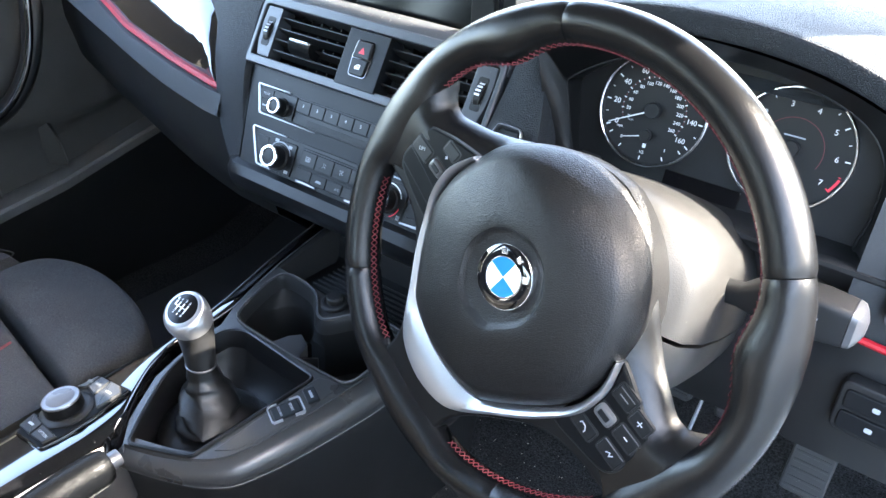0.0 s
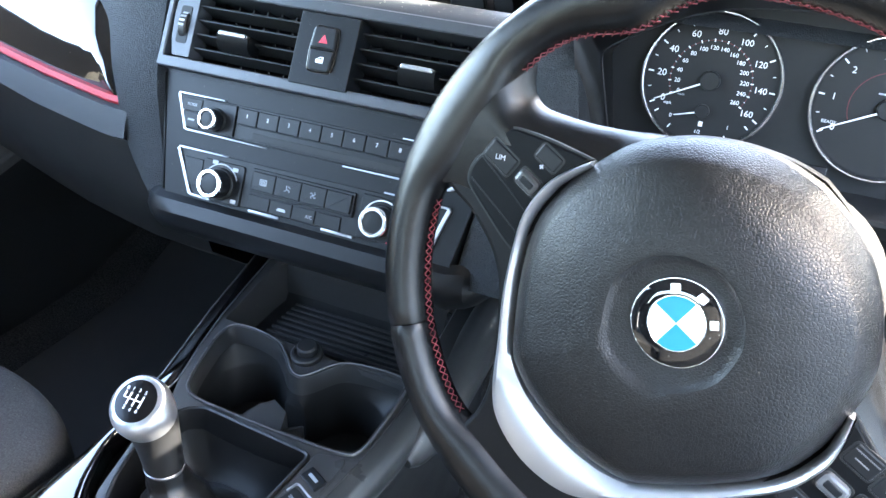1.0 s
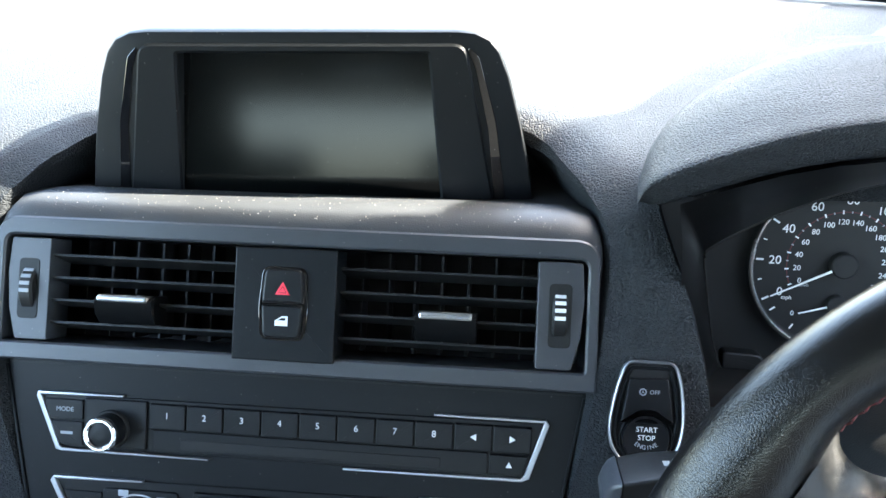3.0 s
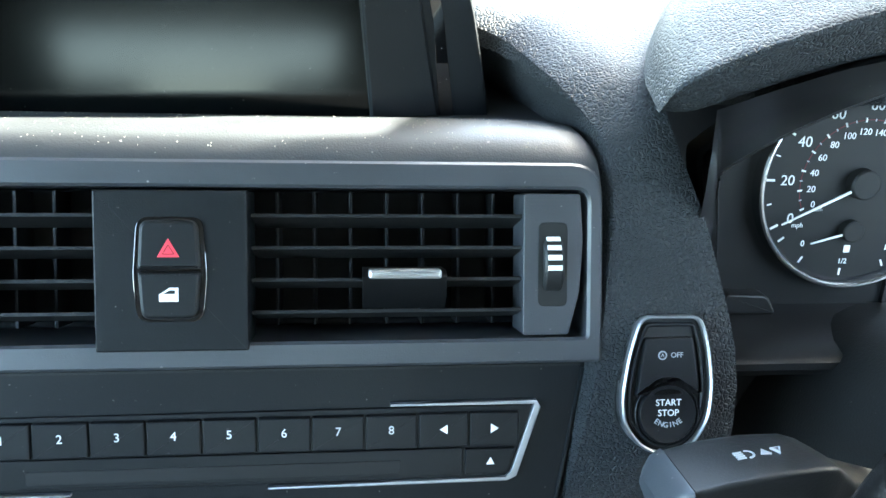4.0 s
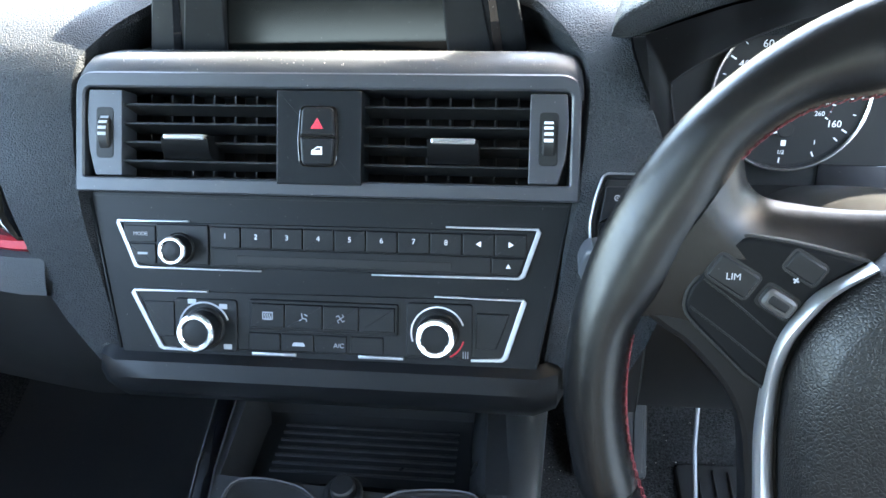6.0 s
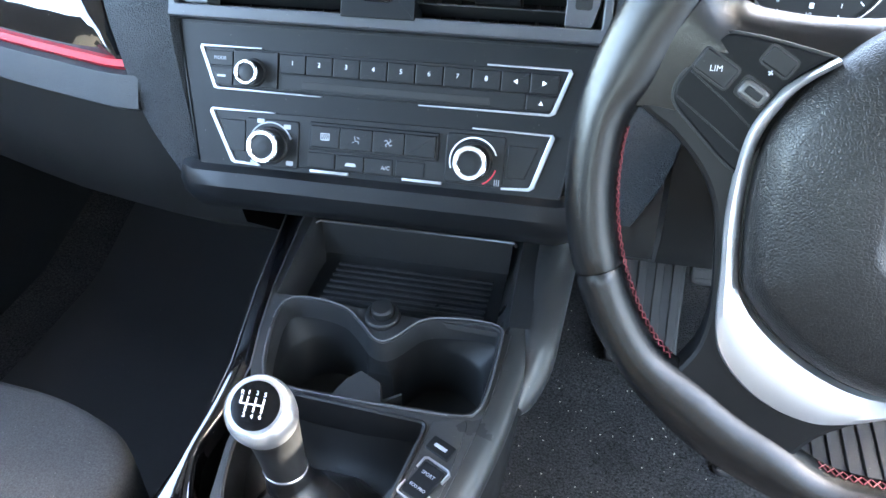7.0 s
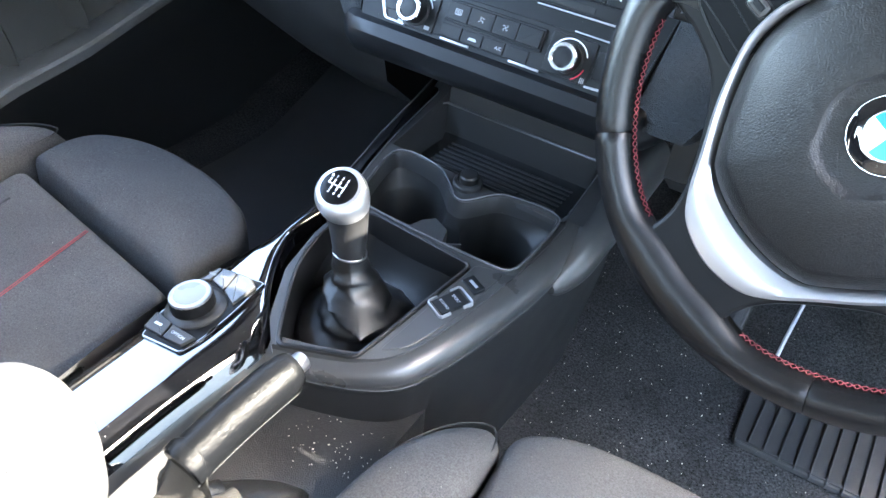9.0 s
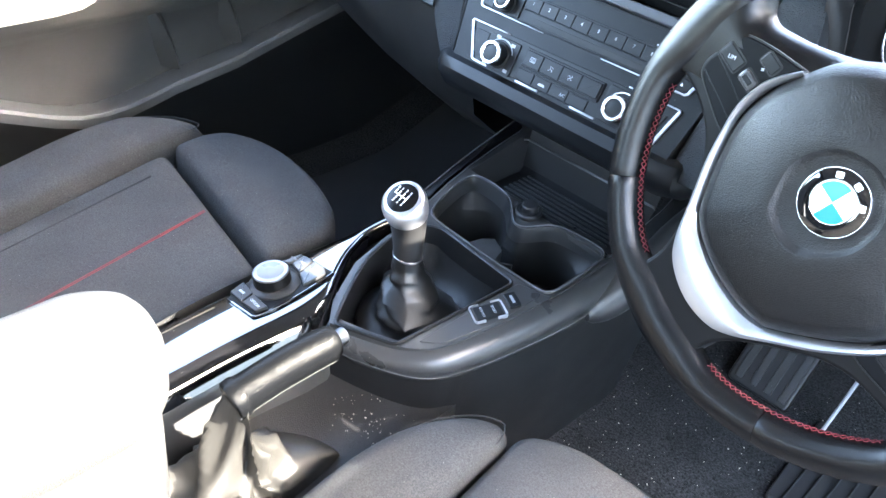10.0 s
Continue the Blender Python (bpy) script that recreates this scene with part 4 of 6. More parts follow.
    if k % 2 == 0:
        lettering("numeral", str(10 * k), 0.0072 if k < 10 else 0.0066, at(MC, 0.0375 * math.cos(radians(a)), 0.0375 * math.sin(radians(a)), -0.0032), M_WHITE, speedo)
for k in range(14):
    a = 206 - 18.3 * k
    lettering("numeral", str(20 * k), 0.0045, at(MC, 0.0250 * math.cos(radians(a)), 0.0250 * math.sin(radians(a)), -0.0032), M_WHITE, speedo)
    tick(speedo, 0, a, 0.0296, 0.0318, 0.0008)
    if k < 13:
        tick(speedo, 0, a - 9.15, 0.0300, 0.0312, 0.0006, M_GREYMARK)
lettering("lettering", "mph", 0.0034, at(MC, -0.0285, -0.0215, -0.0032), M_WHITE, speedo)
part("thin_arc", plate(stroke([(0.0307 * math.cos(radians(a)), 0.0307 * math.sin(radians(a))) for a in steps(206, -32, 40)], 0.0003), -0.0036, -0.0033, 0.00005, MC), M_RED, speedo, "thin dark red scale line")
lettering("lettering", "km/h", 0.0026, at(MC, -0.0195, -0.0135, -0.0032), M_GREYMARK, speedo)
part("needle", plate(stroke([(0.006, 0.0030), (-0.0390, -0.0200)], [0.0016, 0.0007]), 0.0006, 0.0014, 0.0002, MC), M_WHITE, speedo)
sub = part("fuel_hub", lathe([(0.0055, -0.0035), (0.0055, 0.0006), (0.0048, 0.0012)], 24, at(MC, -0.0008, -0.0238)), M_BLACK, speedo)
part("needle", plate(stroke([(0.001, -0.0235), (-0.0215, -0.0300)], [0.0012, 0.0006]), -0.0006, 0.0002, 0.0001, MC), M_WHITE, sub)
lettering("numeral", "0", 0.0042, at(MC, -0.0240, -0.0310, -0.0032), M_WHITE, speedo)
lettering("numeral", "1/2", 0.0038, at(MC, -0.0012, -0.0402, -0.0032), M_WHITE, speedo)
lettering("numeral", "1", 0.0044, at(MC, 0.0205, -0.0330, -0.0032), M_WHITE, speedo)
for a in (219, 239, 268, 296, 318):
    tick(speedo, 0, a, 0.0440, 0.0475, 0.0009)
part("fuel_sign", plate(rrect(-0.0016, 0.0016, -0.0356, -0.0318, 0.0004), -0.0036, -0.0031, 0.0001, MC), M_WHITE, speedo)

TX = 0.1255
tacho = dial_plate(TX, "rev_counter")
for k in range(15):
    a = 209 - 17.3 * k
    tick(tacho, TX, a, 0.0440 if k % 2 == 0 else 0.0450, 0.0482 if k % 2 == 0 else 0.0472, 0.0011 if k % 2 == 0 else 0.0006, M_WHITE if k < 13 else M_REDMARK)
    if k % 2 == 0:
        lettering("numeral", str(k // 2), 0.0068, at(MC, TX + 0.0375 * math.cos(radians(a)), 0.0375 * math.sin(radians(a)), -0.0032), M_WHITE, tacho)
part("red_arc", plate(stroke([(0.0265 * math.cos(radians(a)), 0.0265 * math.sin(radians(a))) for a in steps(205, -25, 40)], 0.0005), -0.0036, -0.0031, 0.0001, at(MC, TX, 0)), M_RED, tacho)
part("red_zone", plate(stroke([(0.0470 * math.cos(radians(a)), 0.0470 * math.sin(radians(a))) for a in steps(-18, -34, 8)], 0.0022), -0.0036, -0.0031, 0.0001, at(MC, TX, 0)), M_REDMARK, tacho)
lettering("lettering", "READY", 0.0034, at(MC, TX - 0.036, -0.0150, -0.0032), M_WHITE, tacho)
part("text_bar", plate(rrect(TX - 0.009, TX + 0.009, 0.0100, 0.0112, 0.0002), -0.0036, -0.0031, 0.0001, MC), M_GREYMARK, tacho)
part("needle", plate(stroke([(0.006, 0.0030), (-0.0410, -0.0210)], [0.0016, 0.0007]), 0.0006, 0.0014, 0.0002, at(MC, TX, 0)), M_WHITE, tacho)
part("info_display", plate(rrect(0.026, 0.098, -0.067, -0.049, 0.001), -0.008, -0.0045, 0.0003, MC), M_GLOSS, cluster, "dark unlit trip display")
part("reset_key", plate(rounded([(-0.062, -0.0665), (-0.034, -0.0665), (-0.040, -0.0565), (-0.062, -0.0555)], 0.003), -0.008, 0.002, 0.0012, MC), M_DARK, cluster)

# ---- steering wheel ----
wheel = thing("steering_wheel", (0.347, -0.21, 0.688), "black leather sports steering wheel with red stitching, partly turned", "steering wheel")


def rim_section(a):
    """Swells inwards at the thumb rests and where the spokes run in; a in degrees."""
    off = lambda c: abs((a - c + 180) % 360 - 180)
    thumb = max(math.exp(-(off(c) / 9.0) ** 2) for c in (35, 145))
    spoke = max(math.exp(-(off(c) / 13.0) ** 4) for c in (-5, 185))
    foot = math.exp(-(off(271.5) / 17.0) ** 4)
    inner = 0.1590 - 0.0105 * thumb - 0.0095 * spoke - 0.0085 * foot
    return (0.1882 - inner) / 2, 0.0160 + 0.0025 * thumb - 0.0015 * foot, (0.1882 + inner) / 2


def rim_arc(a0, a1, steps_n):
    rings = []
    for a in steps(a0, a1, steps_n):
        rr, rz, rc = rim_section(a)
        edge = min(abs(a - a0), abs(a1 - a))
        tuck = 1.0 - 0.06 * math.exp(-(edge / 0.6) ** 2)
        ring = []
        for j in range(20):
            b = 2 * math.pi * j / 20
            r = rc + rr * tuck * math.cos(b)
            ring.append((r * math.cos(radians(a)), r * math.sin(radians(a)), rz * tuck * math.sin(b)))
        rings.append(ring)
    return loft(rings, caps=(True, True), m=MW)


for a0, a1 in ((-51, 52), (52, 129), (129, 231), (231, 309)):
    part("rim_leather", rim_arc(a0 + 0.12, a1 - 0.12, 60), M_LEATHER, wheel)

H = [(0.0, 0.0935), (0.0185, 0.0902), (0.040, 0.0820), (0.0575, 0.0712), (0.0695, 0.0598), (0.0810, 0.0445), (0.0885, 0.0225), (0.0925, 0.000), (0.0898, -0.0260), (0.0752, -0.0550), (0.0530, -0.0855), (0.0425, -0.0940), (0.0240, -0.1000), (0.0, -0.1022)]
AIRBAG = [tuple(p)[:2] for p in smooth_line([(x, y, 0) for x, y in H + [(-x, y) for x, y in H[-2:0:-1]] + [H[0]]], 4)][:-1]


def dome(pts, levels, m):
    """The outline drawn in level by level; the upper shoulder rolls away behind."""
    return loft([[(x * k, y * k, z - (14 * max(0, y * k - 0.052) ** 2 if z > 0 else 0)) for x, y in pts] for k, z in levels], m=m)


airbag = part("airbag_cover", dome(AIRBAG, [(0.96, -0.03), (0.985, -0.004), (0.992, 0.0065), (0.990, 0.0125), (0.972, 0.0172), (0.93, 0.0228), (0.885, 0.0272), (0.865, 0.0288), (0.845, 0.0297), (0.79, 0.0318), (0.74, 0.0335), (0.67, 0.0356), (0.60, 0.0372), (0.48, 0.0392), (0.400, 0.0402), (0.372, 0.0398), (0.352, 0.0378), (0.32, 0.0370), (0.2, 0.0368)], MW), M_AIRBAG, wheel, "grained airbag cover")
MBADGE = MW @ pose(0.0010, 0.0020, 0.0368) @ Matrix.Diagonal((0.86, 0.86, 1, 1))
badge = part("emblem", lathe([(0.0268, 0.0), (0.0268, 0.0022), (0.0262, 0.0030), (0.0250, 0.0030)], 64, MBADGE), M_CHROME, airbag, "round blue, white and black emblem")
part("black_band", lathe([(0.0259, 0.0016), (0.0259, 0.0031), (0.0252, 0.0034), (0.0172, 0.0036)], 64, MBADGE), M_GLOSS, badge)
part("inner_ring", hoop(circle(0.0166, 48), circle(0.0158, 48), 0.003, 0.0043, 0.0002, MBADGE), M_CHROME, badge)
for q in range(4):
    wedge = [(0, 0)] + [(0.0160 * math.cos(radians(90 * q + t)), 0.0160 * math.sin(radians(90 * q + t))) for t in steps(0, 90, 12)]
    part("quarter", plate(wedge, 0.0030, 0.0040, 0.00005, MBADGE), M_ENAMEL if q % 2 == 0 else M_BLUE, badge)
for a in (135, 90, 45):
    part("shape", plate(rrect(-0.0028, 0.0028, 0.0183, 0.0232, 0.0008), 0.0034, 0.0039, 0.0002, MBADGE @ pose(0, 0, 0, 0, 0, a - 90)), M_CHROME, badge)

TRIM = [(0.0890, 0.0240), (0.0965, 0.008), (0.0995, -0.006), (0.0970, -0.030), (0.0805, -0.0635), (0.0600, -0.0925), (0.0420, -0.1180), (0.0260, -0.1310), (0.0, -0.1365)]
INNER = [(0.0858, 0.0225), (0.0915, 0.008), (0.0935, -0.004), (0.0905, -0.027), (0.0755, -0.0555), (0.0530, -0.0862), (0.0425, -0.0948), (0.0240, -0.1008), (0.0, -0.1030)]
curve = lambda h: [tuple(p)[:2] for p in smooth_line([(-x, y, 0) for x, y in h] + [(x, y, 0) for x, y in h[-2::-1]], 6)]
to, ti = curve(TRIM), curve(INNER)
trim_rows = []
for (ox, oy), (ix, iy) in zip(to, ti):
    up = 0.0055 * min(1, max(0, (oy + 0.045) / 0.04))
    g = lambda t, z: (ox + (ix - ox) * t, oy + (iy - oy) * t, z + (up if z > 0 else 0))
    trim_rows.append([g(0, -0.010), g(0.0, 0.0085), g(0.06, 0.0122), g(0.3, 0.0142), g(0.6, 0.0134), g(0.9, 0.0108), g(1.0, 0.0060), g(1.0, -0.010)])
part("silver_trim", loft(trim_rows, m=MW, caps=(True, True)), M_SILVER, wheel, "satin silver trim")

FR = [(0.150, -0.0490), (0.137, -0.0500), (0.126, -0.0505), (0.103, -0.0570), (0.085, -0.0685), (0.070, -0.0860), (0.0575, -0.1025), (0.047, -0.1190), (0.0405, -0.1370), (0.0400, -0.156)]
frame_pts = [tuple(p)[:2] for p in smooth_line([(-x, y, 0) for x, y in FR], 4)]
frame_pts = [(-0.146, 0.005)] + frame_pts + [(-x, y) for x, y in frame_pts[::-1]] + [(0.146, 0.005)]
part("lower_spoke", plate(frame_pts, -0.016, 0.0072, 0.003, MW), M_SPOKE, wheel, "black plastic lower spoke")
for k in (-1, 1):
    upper = smooth_line([(0.055, 0.066, 0), (0.0730, 0.0560, 0), (0.089, 0.0445, 0), (0.106, 0.0340, 0), (0.122, 0.0262, 0), (0.1355, 0.0212, 0), (0.146, 0.0240, 0), (0.156, 0.036, 0)], 4)
    lower = smooth_line([(0.050, 0.0, 0), (0.072, -0.018, 0), (0.0865, -0.0470, 0), (0.0985, -0.0480, 0), (0.112, -0.0455, 0), (0.128, -0.0430, 0), (0.143, -0.0470, 0), (0.157, -0.060, 0)], 4)
    rows = []
    for u, w in zip(upper, lower):
        up = 0.0030 * max(0, (u.x - 0.10) / 0.055) + 0.004 * max(0, (0.085 - u.x) / 0.03)
        rows.append([(k * (w.x + (u.x - w.x) * t), w.y + (u.y - w.y) * t, z + up * max(0, min(1, (z + 0.012) / 0.02))) for t, z in ((-0.01, -0.014), (0.0, 0.001), (0.03, 0.0052), (0.2, 0.0070), (0.5, 0.0088), (0.62, 0.0098), (0.72, 0.0091), (0.80, 0.0068), (0.87, 0.0034), (0.93, -0.0008), (0.98, -0.0055), (1.0, -0.0105), (0.9, -0.017))])
    part("spoke", loft(rows, m=MW), M_LEATHER, wheel)
    pd = rounded([(0.1370, -0.0365), (0.1412, -0.0290), (0.1405, -0.0040), (0.1365, 0.0050), (0.1200, 0.0125), (0.107, 0.0172), (0.0890, 0.0232), (0.0960, 0.008), (0.0985, -0.006), (0.0960, -0.030), (0.0870, -0.0465), (0.0985, -0.0458), (0.112, -0.0428), (0.130, -0.0388)], [0.004, 0.006, 0.005, 0.004, 0.02, 0.02, 0.001, 0.01, 0.02, 0.02, 0.001, 0.02, 0.03, 0.01], 4)
    pd = [(k * x, y) for x, y in pd][::k]
    part("pad_gap", plate(inset(pd, -0.0011), 0.0, 0.0104, 0.0004, MW), M_BLACK, wheel)
    pad = part("button_pad", plate(pd, 0.004, 0.0116, 0.0016, MW), M_KEYPAD, wheel)
    for pts in ([(0.1390, -0.0195), (0.1180, -0.0215), (0.0955, -0.0250)], [(0.1365, -0.0332), (0.1125, -0.0352), (0.0940, -0.0372)]):
        if k < 0:
            part("seam_line", plate(stroke([(k * x, y) for x, y in pts], 0.0010), 0.0112, 0.0119, 0.0002, MW), M_BUTTON, pad)
    keys = ((0.1300, -0.0118, 0.0195, 0.0118), (0.1085, -0.0108, 0.0150, 0.0098), (0.1085, 0.0075, 0.0150, 0.0095)) if k < 0 else ((0.1060, -0.0282, 0.0200, 0.0105), (0.1088, -0.0090, 0.0155, 0.0105), (0.1078, 0.0105, 0.0165, 0.0120), (0.1262, 0.0082, 0.0155, 0.0098), (0.1285, -0.0068, 0.0178, 0.0115), (0.1300, -0.0232, 0.0195, 0.0105))
    for n, (x, y, w, h) in enumerate(keys):
        roller = n == 1
        z = 0.0112
        mk = MW @ pose(k * x, y, 0, 0, 0, 0 if k < 0 else 3)
        part("key_gap", plate(rrect(-w / 2 - 0.0010, w / 2 + 0.0010, -h / 2 - 0.0010, h / 2 + 0.0010, 0.003), z - 0.002, z + 0.0007, 0.0001, mk), M_BLACK, pad)
        key = part("roller" if roller else "key", plate(rrect(-w / 2, w / 2, -h / 2, h / 2, 0.0036 if roller else 0.0018), z - 0.004, z + (0.0042 if roller else 0.0014), 0.0020 if roller else 0.0010, mk), M_CAP if roller and k > 0 else M_CONSOLE if roller else M_BUTTON, pad)
        if roller:
            part("ribbed_band", plate(rrect(-w * 0.30, w * 0.30, -h * 0.20, h * 0.20, 0.001), z + 0.0034, z + 0.0048, 0.0006, mk), M_FACIA, key)
        stroke_sign = lambda *lines: join(*[plate(stroke(l, 0.0007), z + 0.0012, z + 0.0018, 0.0001, mk) for l in lines])
        if k < 0 and n == 0:
            lettering("lettering", "LIM", 0.0042, mk @ pose(0, 0, z + 0.0018, 0, 0, 31), M_GREYMARK, key)
        if k < 0 and n == 2:
            part("sign", stroke_sign([(-0.0013, -0.0064), (0.0013, -0.0064)], [(0, -0.0077), (0, -0.0051)]), M_GREYMARK, key)
        if k > 0 and n == 0:
            part("sign", stroke_sign([(-0.0035, 0.0000), (-0.0025, 0.0018), (0.0010, 0.0012), (0.0030, -0.0012), (0.0028, -0.0028)]), M_GREYMARK, key)
        if k > 0 and n == 2:
            # Pale strips on these keys draw their lit upper edges.
            part("lit_edge", stroke_sign([(-0.0070, 0.0030), (0.0070, 0.0030)]), M_CAP, key)
            part("text_bar", stroke_sign([(-0.0040, -0.0010), (0.0040, -0.0010)]), M_FAINT, key)
        if k > 0 and n == 3:
            part("sign", stroke_sign([(-0.0022, 0), (0.0022, 0)], [(0, -0.0022), (0, 0.0022)]), M_GREYMARK, key)
        if k > 0 and n == 4:
            part("sign", stroke_sign([(-0.0018, 0), (0.0018, 0)]), M_GREYMARK, key)
            part("lit_edge", stroke_sign([(-0.0080, 0.0050), (0.0080, 0.0050)]), M_CAP, key)
        if k > 0 and n == 5:
            part("sign", stroke_sign([(-0.0026, -0.0012), (0.0, 0.0008), (0.0010, -0.0016), (0.0028, 0.0010)]), M_GREYMARK, key)
            part("lit_edge", stroke_sign([(-0.0090, 0.0050), (0.0090, 0.0050)]), M_CAP, key)

# red cross stitching round the inside of the rim
for a0, a1 in ((11, 169), (203, 253), (290, 337)):
    bits = []
    n = int((a1 - a0) / 1.7)
    for i in range(n):
        a = a0 + (a1 - a0) * (i + 0.5) / n
        for sgn in (-1, 1):
            rr, rz, rc = rim_section(a)
            pts = []
            for t, ang in ((-1, 183), (0, 173), (1, 163)):
                b = radians(ang)
                r = rc + (rr + 0.0006) * math.cos(b)
                aa = radians(a + sgn * t * 0.75)
                pts.append((r * math.cos(aa), r * math.sin(aa), (rz + 0.0006) * math.sin(b)))
            bits.append(tube(pts, 0.00038, 5, m=MW))
    whole = bmesh.new()
    for b in bits:
        me = bpy.data.meshes.new("bit")
        b.to_mesh(me)
        b.free()
        whole.from_mesh(me)
        bpy.data.meshes.remove(me)
    tagged(part("stitching", whole, M_RED, wheel, "red cross stitching"), kind="stuff")

# ---- steering column ----
column = thing("steering_column", (0.352, -0.10, 0.56), "grey-black plastic steering column shroud with two stalks", "steering column")
AX = Vector((0, 0.914, -0.407))
UPW = Vector((0, 0.407, 0.914))
def shroud_half(a0, a1, grow):
    rows = []
    for d, w, hu, hd in [(0.030, 0.060, 0.055, 0.055), (0.040, 0.088, 0.074, 0.080), (0.050, 0.098, 0.082, 0.090), (0.085, 0.105, 0.086, 0.098), (0.14, 0.106, 0.086, 0.10), (0.20, 0.104, 0.084, 0.10), (0.26, 0.10, 0.08, 0.10)]:
        c = Vector((0.350, -0.2106, 0.688)) + AX * d
        ring = []
        for a in steps(radians(a0), radians(a1), 26):
            ca, sa = math.cos(a), math.sin(a)
            e = 2.6
            x = math.copysign(abs(ca) ** (2 / e), ca) * w * (1.0 if ca > 0 else 0.74) * grow
            y = math.copysign(abs(sa) ** (2 / e), sa) * (hu if sa > 0 else hd) * grow
            ring.append(c + Vector((x, 0, 0)) + UPW * y)
        rows.append(ring)
    return loft(rows)


part("upper_shroud", shroud_half(-6, 186, 1.0), M_SHROUD, column)
part("lower_shroud", shroud_half(188, 352, 0.985), M_SHROUD, column)


def paddle(rows):
    """Rounded box sections along x: (x, y0, y1, z0, z1, radius)."""
    return loft([[(x, y, z) for y, z in rrect(y0, y1, z0, z1, r, 5)] for x, y0, y1, z0, z1, r in rows])


def stalk_section(x, y0, y1, z0, zf, zb, r):
    """Box section across x: front face at y0, top falling from zf in front to zb behind."""
    return [(x, y, z) for y, z in rounded([(y0, z0), (y1, z0), (y1, zb), (y0, zf)], [0.005, 0.005, r * 1.6, r], 5)]


ind = part("indicator_stalk", loft([stalk_section(*q) for q in [(0.262, -0.110, -0.094, 0.676, 0.690, 0.688, 0.004), (0.240, -0.112, -0.092, 0.678, 0.700, 0.694, 0.004), (0.2305, -0.116, -0.091, 0.682, 0.7100, 0.6990, 0.004), (0.2250, -0.1182, -0.090, 0.683, 0.7152, 0.7015, 0.003), (0.2193, -0.1190, -0.090, 0.683, 0.7162, 0.7035, 0.0025), (0.205, -0.1195, -0.090, 0.683, 0.7145, 0.7035, 0.0025), (0.190, -0.1195, -0.090, 0.683, 0.7110, 0.7010, 0.0025), (0.1785, -0.1195, -0.0905, 0.683, 0.7072, 0.6975, 0.0025)]]), M_DARK, column)
part("end_cap", loft([stalk_section(*q) for q in [(0.1778, -0.1202, -0.090, 0.683, 0.7078, 0.6980, 0.0025), (0.1745, -0.1196, -0.091, 0.683, 0.7060, 0.6965, 0.003), (0.1724, -0.1180, -0.093, 0.684, 0.7020, 0.6940, 0.004), (0.1708, -0.1150, -0.096, 0.686, 0.6960, 0.6900, 0.004)]]), M_VENT, ind, "grey end cap")
MTOP = basis((0.2095, -0.1050, 0.7094), (1, 0, 0.16), (0, 0.93, -0.36))
part("sign", plate(stroke([(-0.0085 + 0.0022 * math.cos(a), 0.0024 * math.sin(a)) for a in steps(radians(-90), radians(90), 8)], 0.0007), -0.0006, 0.0005, 0.0001, MTOP), M_GREYMARK, ind)
for k in range(4):
    part("sign", plate(rrect(-0.0125, -0.0095, -0.0022 + 0.0013 * k, -0.0017 + 0.0013 * k, 0.0001), -0.0006, 0.0005, 0.0001, MTOP), M_GREYMARK, ind)
part("sign", plate([(-0.0045, -0.0016), (-0.0008, -0.0016), (-0.0026, 0.0022)], -0.0006, 0.0005, 0.0001, MTOP), M_GREYMARK, ind)
part("sign", hoop([(0.0022, -0.0016), (0.0040, 0.0022), (0.0004, 0.0022)], [(0.0022, -0.0006), (0.0032, 0.0017), (0.0012, 0.0017)], -0.0006, 0.0005, 0.0001, MTOP), M_GREYMARK, ind)
MFRONT = basis((0.1915, -0.1195, 0.6940), (1, 0, 0), (0, 0, 1))
part("sign", hoop([(-0.0085, -0.0040), (-0.0085, 0.0040), (-0.0048, -0.0026)][::-1], [(-0.0080, -0.0030), (-0.0080, 0.0026), (-0.0056, -0.0022)][::-1], -0.0004, 0.0005, 0.0001, MFRONT), M_GREYMARK, ind)
lettering("lettering", "BC", 0.0060, at(MFRONT, 0.0010, -0.0004, 0.0003), M_GREYMARK, ind)
lettering("letter", "R", 0.0046, at(MFRONT, 0.0190, 0.0065, 0.0003), M_GREYMARK, ind)
part("sign", plate([(0.0140, -0.0005), (0.0175, 0.0022), (0.0165, -0.0012)], -0.0004, 0.0005, 0.0001, MFRONT), M_GREYMARK, ind)
wip = part("wiper_stalk", paddle([(0.4250, -0.11, -0.094, 0.6560, 0.6720, 0.006), (0.4630, -0.112, -0.096, 0.6600, 0.6780, 0.006), (0.4770, -0.118, -0.094, 0.6610, 0.6900, 0.006), (0.4870, -0.121, -0.092, 0.6610, 0.6950, 0.006), (0.5200, -0.122, -0.092, 0.6630, 0.6970, 0.006), (0.5390, -0.121, -0.092, 0.6650, 0.6950, 0.006)]), M_DARK, column)
part("end_cap", paddle([(0.5396, -0.121, -0.092, 0.6650, 0.6950, 0.006), (0.5440, -0.121, -0.092, 0.6660, 0.6940, 0.007), (0.5470, -0.118, -0.095, 0.6690, 0.6910, 0.007), (0.5500, -0.112, -0.101, 0.6750, 0.6850, 0.004)]), M_CAP, wip, "pale grey end cap")
MWIP = basis((0.5150, -0.1219, 0.6800), (1, 0, 0), (0, 0, 1))
part("sign", hoop(rounded([(-0.0045, -0.003), (0.0045, -0.003), (0.0055, 0.0035), (-0.0055, 0.0035)], 0.001), rounded([(-0.0036, -0.0022), (0.0036, -0.0022), (0.0045, 0.0027), (-0.0045, 0.0027)], 0.0008), -0.0003, 0.0006, 0.0001, MWIP), M_GREYMARK, wip)
